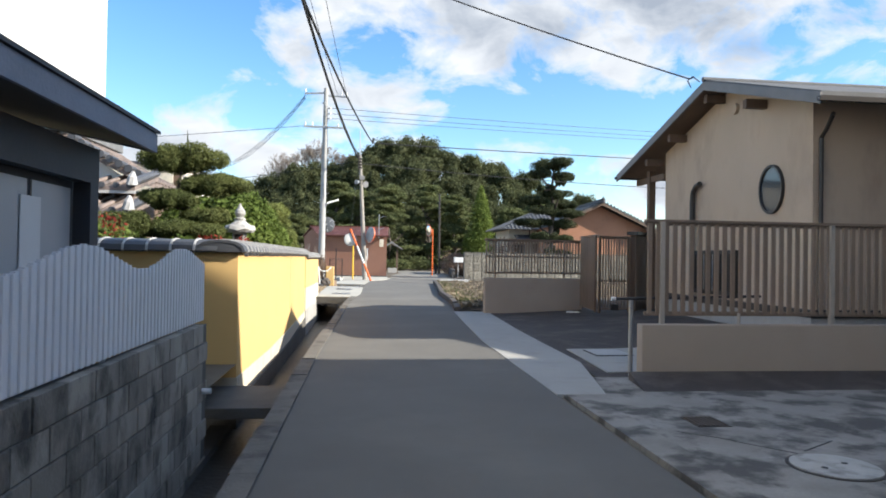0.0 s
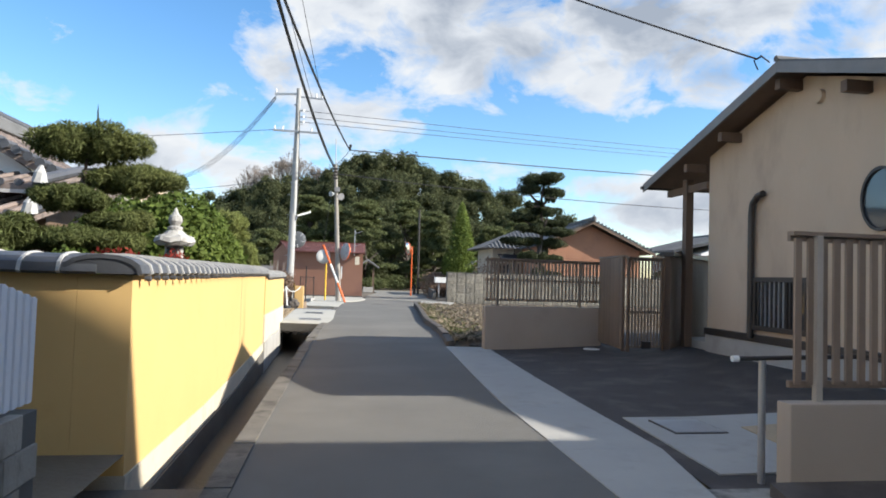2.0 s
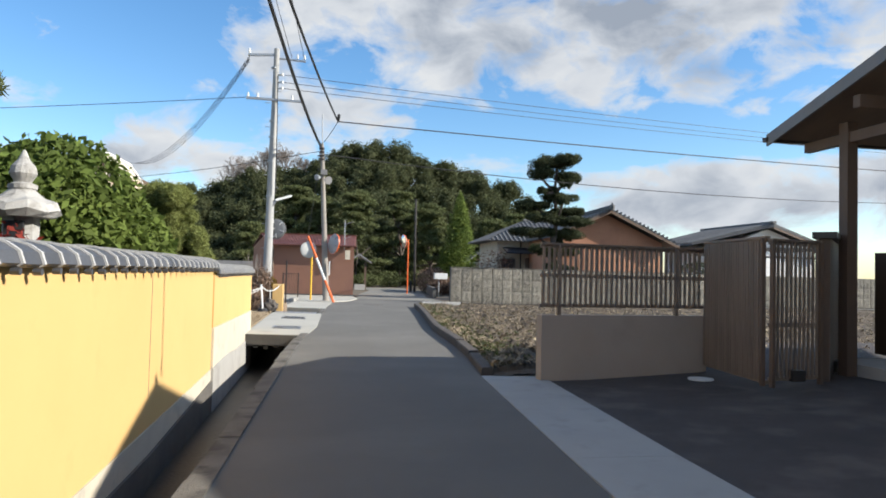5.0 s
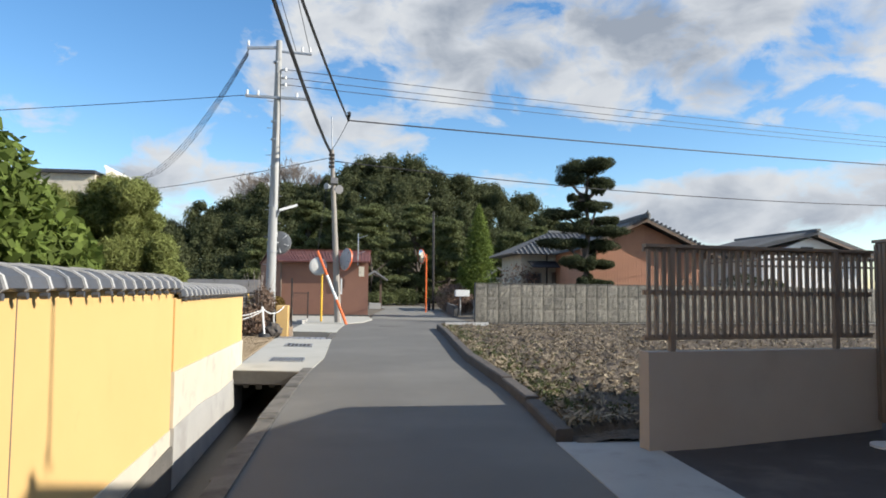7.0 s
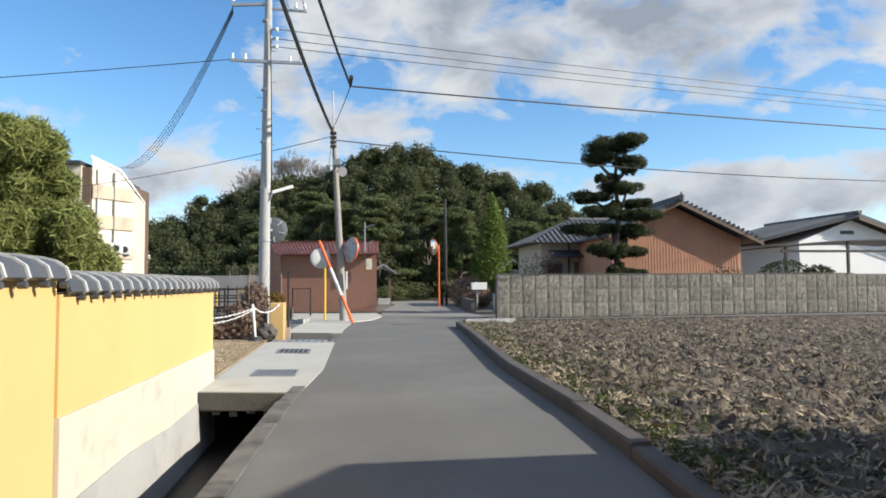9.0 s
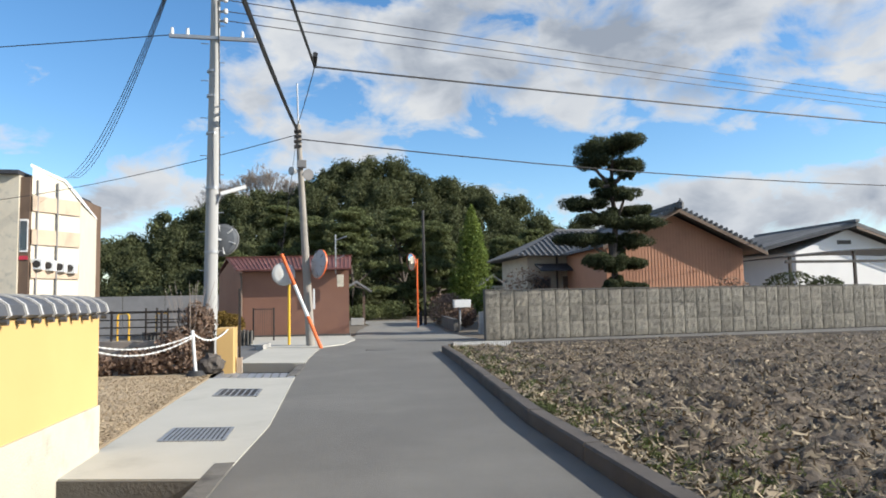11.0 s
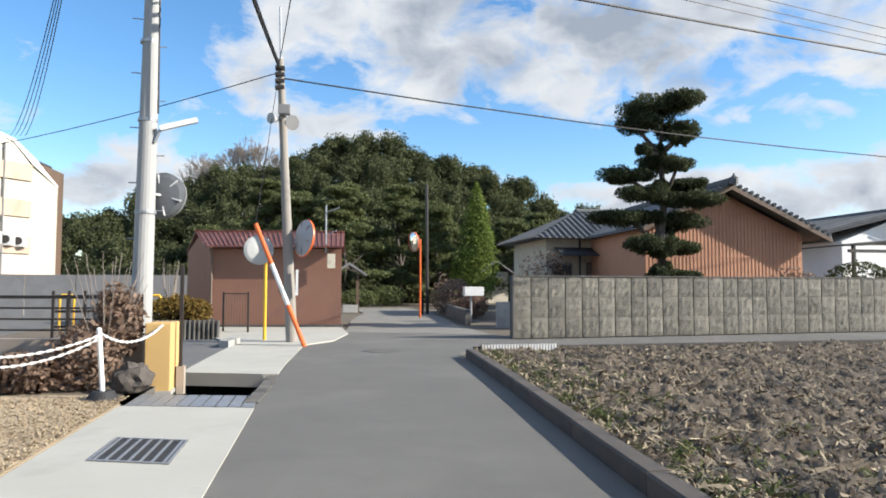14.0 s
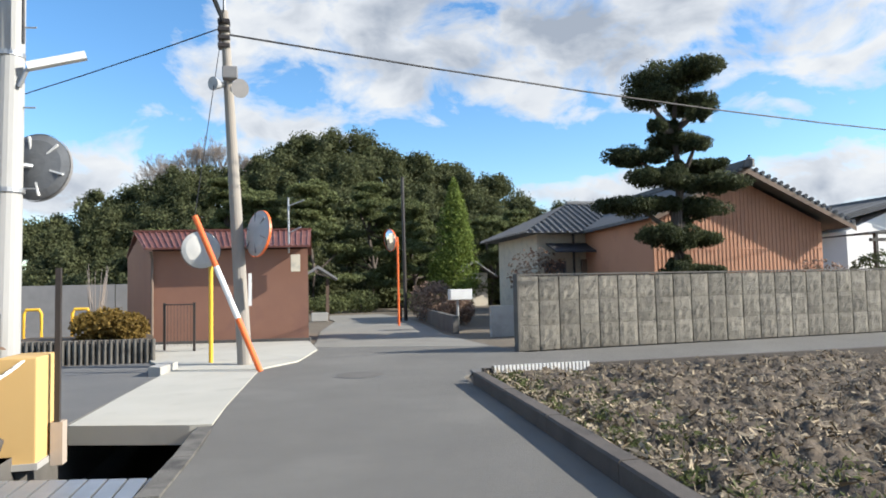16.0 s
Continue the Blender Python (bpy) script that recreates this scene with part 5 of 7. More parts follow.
    for x, y in ((-2.75, 43.8), (-1.95, 43.2)):
        part("post", box(B(), x - 0.03, x + 0.03, y - 0.03, y + 0.03, -0.03, 1.25), M["dark"], gate)
    bm = B()
    for i in range(9):
        f = i / 9
        rod(bm, (-2.75 + 0.8 * f, 43.8 - 0.6 * f, 0.15), (-2.75 + 0.8 * f, 43.8 - 0.6 * f, 1.2), 0.006, None, 5)
    part("wires", bm, M["dark"], gate)
    part("top_rail", rod(B(), (-2.75, 43.8, 1.2), (-1.95, 43.2, 1.2), 0.015), M["dark"], gate)


# ---- poles, mirrors, wires ----
def mirror(name, centre, facing, r, post, post_mat, label, plain=False, shell="mirrorback"):
    """A round convex traffic mirror with rim, hood and arm, on its post if one is given."""
    c, f = Vector(centre), Vector(facing).normalized()
    t = thing(name, label, "traffic mirror", "traffic mirrors", at=centre)
    rot = Matrix.Translation(c) @ f.to_track_quat("Z", "Y").to_matrix().to_4x4()
    bm = B()
    rings, n = [], 36
    for s, z in ((1.0, 0.0), (0.8, 0.03), (0.55, 0.055), (0.28, 0.07)):
        rings.append([bm.verts.new(rot @ Vector((math.cos(a) * r * s, math.sin(a) * r * s, z))) for a in (2 * math.pi * i / n for i in range(n))])
    for a, b in zip(rings, rings[1:]):
        for k in range(n):
            bm.faces.new((a[k], a[(k + 1) % n], b[(k + 1) % n], b[k]))
    bm.faces.new(rings[-1])
    ob = part("glass", bm, M["mirror"], t, "convex mirror face")
    for poly in ob.data.polygons:
        poly.use_smooth = True
    bm = B()
    prof = [(1.0, 0.02), (1.06, 0.0), (1.06, -0.03), (0.85, -0.07), (0.4, -0.10), (0.1, -0.11)]
    rings = [[bm.verts.new(rot @ Vector((math.cos(a) * r * s, math.sin(a) * r * s, z))) for a in (2 * math.pi * i / n for i in range(n))] for s, z in prof]
    for a, b in zip(rings, rings[1:]):
        for k in range(n):
            bm.faces.new((a[k], a[(k + 1) % n], b[(k + 1) % n], b[k]))
    bm.faces.new(rings[-1])
    part("shell", bm, M[shell], t, "grey pressed back shell")
    bm = B()
    bmesh.ops.create_cone(bm, cap_ends=False, segments=n, radius1=r * 1.09, radius2=r * 1.09, depth=0.05, matrix=rot)
    part("rim", bm, M["orange" if shell == "mirrorback" else "fascia"], t, "painted metal rim")
    bm = B()
    for k in range(0 if plain else 3):
        v = rot.to_3x3() @ Vector((math.cos(k * 1.047 + 0.3) * r * 0.98, math.sin(k * 1.047 + 0.3) * r * 0.98, 0))
        beam(bm, c - v - f * 0.075, c + v - f * 0.075, 0.02, 0.03, f)
    if not plain:
        part("struts", bm, M["fascia" if shell == "mirrorback" else "whiteplastic"], t, "flat back struts")
    else:
        bm.free()
    if post:
        part("post", rod(B(), (*post, -0.03), (post[0], post[1], c.z + 0.15), 0.045, None, 12), M[post_mat], t, "painted steel post")
        part("arm", rod(B(), c - f * 0.1, (post[0], post[1], c.z), 0.022), M["steel"], t)
    return t


def build_poles():
    p = thing("utility_pole", "tall concrete utility pole with crossarms", "utility pole", at=(-2.63, 33.3, 0))
    part("pole", rod(B(), (-2.665, 33.3, -0.03), (-2.565, 33.3, 9.65), 0.17, 0.10, 20), M["poleconc"], p)
    part("crossarm", beam(B(), (-3.6, 33.3, 9.35), (-2.6, 33.3, 9.42), 0.08, 0.08), M["steel"], p)
    part("crossarm", beam(B(), (-2.6, 33.3, 9.30), (-1.5, 33.3, 9.25), 0.06, 0.06), M["steel"], p)
    part("crossarm", beam(B(), (-3.6, 33.2, 7.72), (-1.6, 33.2, 7.70), 0.08, 0.08), M["steel"], p)
    for x, z in ((-3.55, 7.8), (-3.2, 7.8), (-1.95, 7.78), (-1.65, 7.78), (-1.55, 9.33), (-1.8, 9.34), (-3.55, 9.45)):
        part("insulator", rod(B(), (x, 33.25, z - 0.02), (x, 33.25, z + 0.14), 0.045, 0.03, 10), M["whiteplastic"], p)
    for z in (8.66, 8.38, 8.15):
        part("bracket", rod(B(), (-2.55, 33.25, z), (-2.3, 33.2, z), 0.03), M["steel"], p)
        part("insulator", rod(B(), (-2.33, 33.2, z - 0.05), (-2.33, 33.2, z + 0.05), 0.05), M["whiteplastic"], p)
    for z in (2.6, 4.1, 5.4, 6.3, 6.9, 8.9):
        r = 0.175 - 0.075 * z / 9.65 + 0.012
        part("band", rod(B(), (-2.63, 33.3, z), (-2.63, 33.3, z + 0.05), r, None, 20), M["steel"], p)
    for i in range(14):
        z = 2.2 + i * 0.45
        s = 1 if i % 2 else -1
        part("step_bolt", rod(B(), (-2.63 + s * 0.1, 33.3, z), (-2.63 + s * 0.27, 33.28, z), 0.010, None, 6), M["steel"], p)
    part("cable_riser", tube(B(), [(-2.50, 33.15, 8.6), (-2.46, 33.13, 7.0), (-2.44, 33.1, 5.4), (-2.43, 33.1, 4.2)], 0.016, 6), M["cable"], p)
    lamp = thing("street_lamp", "small white tube street lamp on a pole arm", "street lamp", at=(-2.4, 33.3, 3.95))
    part("arm", tube(B(), [(-2.5, 33.2, 3.75), (-2.42, 33.2, 3.95), (-2.38, 33.2, 3.98)], 0.025), M["steel"], lamp)
    part("lamp_body", beam(B(), (-2.42, 33.2, 3.98), (-1.86, 33.3, 4.17), 0.11, 0.08), M["whiteplastic"], lamp)
    mirror("traffic_mirror", (-2.42, 33.56, 2.93), (0.25, 1.0, -0.1), 0.36, None, "", "round grey-backed traffic mirror at the concrete pole", False, "darkback")
    part("mirror_bracket", rod(B(), (-2.63, 33.3, 2.93), (-2.42, 33.5, 2.93), 0.03), M["steel"], p)

    q = thing("utility_pole", "slim weathered utility pole with a thin top rod", "utility pole", at=(-0.55, 39.35, 0))
    part("pole", rod(B(), (-0.50, 39.35, -0.03), (-0.90, 39.6, 7.35), 0.15, 0.085, 16), M["polewood"], q)
    part("top_rod", rod(B(), (-0.88, 39.55, 7.0), (-0.92, 39.6, 8.75), 0.03), M["steel"], q)
    for i in range(4):
        part("clamp", box(B(), -1.02, -0.78, 39.45, 39.68, 6.55 + i * 0.17, 6.64 + i * 0.17, 0.01), M["dark"], q)
    part("junction_box", box(B(), -0.92, -0.62, 39.28, 39.5, 5.85, 6.1, 0.02), M["fascia"], q, "grey junction box")
    part("speaker_horn", rod(B(), (-0.70, 39.3, 5.62), (-0.55, 39.02, 5.56), 0.07, 0.19, 18), M["fascia"], q, "small grey horn loudspeaker")
    part("speaker_horn", rod(B(), (-0.92, 39.5, 5.75), (-1.1, 39.3, 5.72), 0.05, 0.14, 18), M["mirrorback"], q)
    part("sign_plate", box(B(), -0.42, -0.36, 39.16, 39.22, 1.2, 1.85), M["whiteplastic"], q, "narrow pale number plate")
    g = thing("guy_guard", "orange and white guard tube on a slanting guy wire", "guy guard", at=(-0.2, 38.2, 0))
    a, b = Vector((-0.16, 38.15, 0.0)), Vector((-1.38, 38.75, 2.95))
    for i in range(6):
        c0, c1 = a.lerp(b, i / 6), a.lerp(b, (i + 1) / 6)
        part("guard_tube", rod(B(), c0, c1, 0.055, None, 12), M["whiteplastic" if i in (2, 3) else "orange"], g)
    part("guy_wire", rod(B(), b, (-0.95, 39.5, 6.8), 0.008, None, 5), M["cable"], g)
    mirror("traffic_mirror", (-1.38, 39.7, 2.36), (-0.30, 0.95, -0.12), 0.36, (-1.22, 40.0), "yellowpaint", "round traffic mirror with a yellow post", True, "paleback")
    mirror("traffic_mirror", (-0.22, 39.3, 2.66), (0.86, 0.5, -0.12), 0.44, None, "", "large round traffic mirror on the slim pole")
    mirror("traffic_mirror", (4.40, 52.0, 3.45), (-0.88, -0.35, -0.1), 0.42, (4.75, 52.3), "orange", "round traffic mirror on an orange post")
    d = thing("utility_pole", "dark slender wooden pole by the junction", "utility pole", at=(5.75, 56.4, 0))
    part("pole", rod(B(), (5.75, 56.4, -0.03), (5.7, 56.4, 6.75), 0.09, 0.07, 12), M["dark"], d)
    part("base", rod(B(), (5.45, 56.3, -0.03), (5.45, 56.3, 0.8), 0.10, 0.10, 12), M["rubber"], d)
    # wires
    J = (-0.24, 32.65, 6.92)
    back = (-4.2, -14.0, 9.2)
    far_r = (45, 46.2, 9.6)
    cable("overhead_cable", (-0.92, 39.6, 7.12), (-2.9, -14.0, 9.6), 1.8, 0.035, "thick black cable bundle above the lane")
    cable("overhead_cable", (-0.92, 39.6, 7.22), (-3.1, -14.0, 9.8), 1.65, 0.018, "black cable above the lane")
    cable("overhead_cable", J, back, 1.35, 0.03, "thick black cable above the lane")
    cable("overhead_cable", (-2.0, 33.2, 9.3), (-3.2, -14, 10.6), 0.6, 0.010, "thin wire above the lane")
    cable("overhead_cable", (-1.55, 33.2, 9.3), (-2.7, -14, 10.6), 0.6, 0.010, "thin wire above the lane")
    cable("overhead_cable", J, (32, 39.5, 7.5), 0.1, 0.024, "black cable crossing over the field")
    sleeve = rod(B(), Vector(J) + Vector((0.02, -0.55, 0.10)), Vector(J) + Vector((0.0, 0.0, 0.0)), 0.06, 0.04, 10)
    solo("cable_sleeve", sleeve, M["cable"], "black splice sleeve on an overhead cable", "cable sleeve", "overhead wires")
    cable("overhead_cable", J, (-0.92, 39.6, 7.3), 0.05, 0.012, "thin wire between the poles")
    for z in (8.66, 8.38, 8.15):
        cable("overhead_cable", (-2.3, 33.2, z), (48, 48.4, z + 2.2), 0.25, 0.012, "thin wire crossing over the field")
    cable("overhead_cable", (-0.85, 39.55, 6.85), (60, 50.0, 8.6), 1.28, 0.022, "black cable crossing beyond the field")
    for k in range(4):
        cable("service_wire", (-3.55, 33.3, 9.3 - 0.06 * k), (-13.6 + 0.2 * k, 55.0, 8.2), 1.1, 0.012, "bundled service wires to the apartment block")
    cable("overhead_cable", (-3.5, 33.2, 7.75), (-30, 34.5, 5.6), 0.2, 0.012, "thin wire leaving the pole")
    cable("overhead_cable", (-0.95, 39.6, 7.0), (-25, 60.0, 7.2), 0.6, 0.014, "thin wire leaving the slim pole")
    cable("service_wire", (5.85, 12.45, 5.05), (-4.2, 16.0, 9.6), 0.15, 0.016, "service wire to the house gable")
    bm = B()
    tube(bm, [(6.0, 12.35, 4.98), (5.9, 12.4, 5.08), (5.85, 12.45, 5.05)], 0.012, 6)
    solo("wire_hook", bm, M["cable"], "wire hook at the house ridge", "hook")


# ---- entrance with slab, grates, chain, gravel ----
def grate(name, cx, cy, w, l, skew, bars, label):
    g = thing(name, label, "drain grate", "drain grates", at=(cx, cy, 0.01))
    def pt(u, v):
        return (cx + u, cy + v + skew * u)
    for u0, u1, v0, v1 in ((-w / 2, w / 2, -l / 2, -l / 2 + 0.03), (-w / 2, w / 2, l / 2 - 0.03, l / 2), (-w / 2, -w / 2 + 0.02, -l / 2 + 0.031, l / 2 - 0.031), (w / 2 - 0.02, w / 2, -l / 2 + 0.031, l / 2 - 0.031)):
        part("frame", prism(B(), [pt(u0, v0), pt(u1, v0), pt(u1, v1), pt(u0, v1)], 0.0, 0.026), M["steel"], g)
    # no real pit: a flat dark plate paints the shade between the bars
    part("well", prism(B(), [pt(-w / 2, -l / 2), pt(w / 2, -l / 2), pt(w / 2, l / 2), pt(-w / 2, l / 2)], 0.0, 0.0175), M["mud"], g, "flat dark plate standing in for the shaded pit")
    for i in range(bars):
        u = -w / 2 + w * (i + 0.5) / bars
        part("bar", prism(B(), [pt(u - 0.012, -l / 2 + 0.03), pt(u + 0.012, -l / 2 + 0.03), pt(u + 0.012, l / 2 - 0.03), pt(u - 0.012, l / 2 - 0.03)], 0.0, 0.024), M["steel"], g)


M["concrete_weathered"] = mat("weathered_concrete", (0.46, 0.445, 0.39), (0.40, 0.385, 0.335), scale=0.9, fine=70, bump=0.2, stain=(0.31, 0.295, 0.255), stain_scale=1.3, stain_at=(0.56, 0.85))


def build_entrance():
    bm = B()
    prism(bm, [(-2.19, 22.96), (-1.0, 22.68), (-0.85, 22.72), (-0.66, 25.0), (-0.60, 30.0), (-2.19, 30.42)], -0.20, 0.014)
    solo("entrance_slab", bm, M["concrete_weathered"], "pale concrete slab bridging the channel", "slab", kind="structure")
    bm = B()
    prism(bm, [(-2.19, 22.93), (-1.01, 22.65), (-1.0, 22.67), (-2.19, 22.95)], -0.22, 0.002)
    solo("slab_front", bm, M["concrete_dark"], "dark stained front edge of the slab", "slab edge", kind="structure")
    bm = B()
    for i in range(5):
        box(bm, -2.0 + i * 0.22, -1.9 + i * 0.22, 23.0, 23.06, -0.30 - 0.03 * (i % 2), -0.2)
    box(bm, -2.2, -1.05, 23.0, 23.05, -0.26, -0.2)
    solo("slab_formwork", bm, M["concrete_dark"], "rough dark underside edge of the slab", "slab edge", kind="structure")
    grate("drain_grate", -1.38, 24.63, 0.68, 0.74, -0.2, 14, "galvanised drain grate set in the pale slab")
    grate("drain_grate", -1.38, 28.05, 0.68, 0.85, -0.35, 7, "galvanised drain grate set in the pale slab")
    g = thing("channel_grating", "long galvanised grating across the channel", "grating", at=(-1.4, 30.8, 0))
    for i in range(10):
        x = -2.15 + i * 0.155
        part("panel", prism(B(), [(x, 30.50 - (x + 2.2) * 0.25), (x + 0.135, 30.467 - (x + 2.2) * 0.25), (x + 0.135, 31.30 - (x + 2.2) * 0.25), (x, 31.334 - (x + 2.2) * 0.25)], -0.03, 0.006), M["steel"], g)
    bm = B()
    prism(bm, [(-2.08, 33.55), (-0.74, 33.12), (-0.50, 33.1), (-0.45, 34.4), (-0.19, 38.4), (-1.85, 39.1), (-2.0, 36)], -0.20, 0.016)
    solo("drive_slab", bm, M["concrete_weathered"], "pale concrete drive over the channel", "slab", kind="structure")
    bm = B()
    prism(bm, [(-2.12, 38.3), (-1.9, 38.2), (-1.75, 39.2), (-2.0, 39.4)], -0.05, 0.16)
    solo("drive_kerb", bm, M["concrete"], "short raised concrete kerb at the drive", "kerb", kind="structure")
    # gravel
    bm = B()
    prism(bm, [(-9, 24.0), (-2.25, 24.0), (-2.25, 30.7), (-2.6, 31.4), (-9, 32.6)], -0.1, -0.005)
    solo("gravel_bed", bm, M["gravel"], "tan gravel beside the entrance slab", "gravel", kind="structure")
    m = 26000
    x, y = -2.27 - 4.5 * rng.random(m) ** 1.4, 24.0 + 7.2 * rng.random(m)
    c = np.stack([x, y, np.full(m, 0.0)], 1)
    s = 0.008 + 0.010 * rng.random((m, 1))
    ang = rng.random(m) * 6.283
    u = np.stack([np.cos(ang), np.sin(ang), rng.normal(0, 0.3, m)], 1) * s
    v = np.stack([-np.sin(ang), np.cos(ang), rng.normal(0, 0.3, m)], 1) * s * 0.8
    h = np.array([0, 0, 0.012])
    st = tagged(new("gravel", quads_mesh("gravel", np.stack([c - u + h * 0.2, c - v + h, c + u + h, c + v + h * 0.4], 1), M["gravel"])), "loose tan gravel stones", "gravel", kind="stuff")
    # chain posts
    posts = [(-2.62, 31.1), (-4.6, 30.3), (-7.2, 29.6)]
    for i, (x, y) in enumerate(posts):
        p = thing("chain_post", "white plastic chain post on a round black base", "chain post", "chain posts", at=(x, y, 0))
        part("tube", rod(B(), (x + 0.06, y - 0.03, 0.03), (x - 0.02, y + 0.02, 0.88), 0.032, None, 14), M["whiteplastic"], p)
        part("base", rod(B(), (x + 0.06, y - 0.03, -0.005), (x + 0.06, y - 0.03, 0.10), 0.20, 0.13, 24), M["rubber"], p, "black rubber base")
        part("cap", rod(B(), (x - 0.02, y + 0.02, 0.875), (x - 0.022, y + 0.022, 0.90), 0.036, 0.02, 14), M["whiteplastic"], p)

    def chain(p, q, sag, label):
        p, q = Vector(p), Vector(q)
        L = (q - p).length + sag * 0.8
        n = int(L / 0.055)
        bm = B()
        for i in range(n):
            f0, f1 = i / n, (i + 1) / n
            a = p.lerp(q, f0) - Vector((0, 0, sag * 4 * f0 * (1 - f0)))
            b = p.lerp(q, f1) - Vector((0, 0, sag * 4 * f1 * (1 - f1)))
            beam(bm, a - (b - a) * 0.15, b + (b - a) * 0.15, 0.032 if i % 2 else 0.014, 0.014 if i % 2 else 0.032)
        solo("plastic_chain", bm, M["whiteplastic"], label, "chain", "chains")
    chain((-2.63, 31.1, 0.80), (-4.6, 30.3, 0.80), 0.22, "white plastic chain hanging between posts")
    chain((-2.63, 31.1, 0.76), (-4.6, 30.3, 0.76), 0.30, "white plastic chain hanging between posts")
    chain((-4.6, 30.3, 0.80), (-7.2, 29.6, 0.80), 0.22, "white plastic chain hanging between posts")
    chain((-2.63, 31.1, 0.84), (-2.12, 32.3, 0.86), 0.18, "white plastic chain tied to the yellow pier")
    # yellow pier with stub and dark post
    pier = thing("gate_pier", "yellow plastered gate pier with a stone base", "pier", at=(-2.1, 32.3, 0))
    part("body", box(B(), -2.36, -2.0, 32.3, 32.95, -0.12, 0.89, 0.015), M["yellow"], pier)
    part("base", box(B(), -2.38, -1.98, 32.28, 32.97, -0.16, -0.10), M["concrete"], pier)
    part("stub", box(B(), -1.97, -1.86, 32.6, 32.75, -0.2, 0.22), M["lowwall"], pier, "short pinkish concrete stub")
    part("post", box(B(), -1.94, -1.89, 32.6, 32.65, 0.22, 1.75), M["dark"], pier, "dark iron post")
    w = thing("boundary_wall", "low tan boundary wall with a black railing", "wall", at=(-6, 33.6, 0))
    part("body", prism(B(), [(-16, 35.6), (-2.5, 32.75), (-2.5, 32.95), (-16, 35.8)], -0.05, 0.62), M["lowwall"], w)
    rail = thing("railing", "black metal railing on the low boundary wall", "railing", at=(-6, 33.6, 0.6))
    a, b = Vector((-16, 35.7, 0)), Vector((-2.55, 32.86, 0))
    for z in (0.75, 0.92, 1.09, 1.26):
        part("rail", beam(B(), a + Vector((0, 0, z)), b + Vector((0, 0, z)), 0.025, 0.03 if z < 1.2 else 0.05), M["dark"], rail)
    for i in range(13):
        p = a.lerp(b, i / 12)
        part("post", beam(B(), p + Vector((0, 0, 0.6)), p + Vector((0, 0, 1.3)), 0.045, 0.045, (0, 1, 0)), M["dark"], rail)
    # carved stone beside the chain post
    bm = B()
    bmesh.ops.create_icosphere(bm, subdivisions=3, radius=0.24)
    for v in bm.verts:
        v.co = Vector((-2.38, 31.75, 0.14)) + Vector((v.co.x * 1.1, v.co.y * 0.8, v.co.z)) * (1 + 0.3 * noise.noise(v.co * 9))
        v.co.z = max(v.co.z, -0.02)
    solo("carved_stone", bm, M["kerb"], "dark carved rounded stone at the pier foot", "stone")


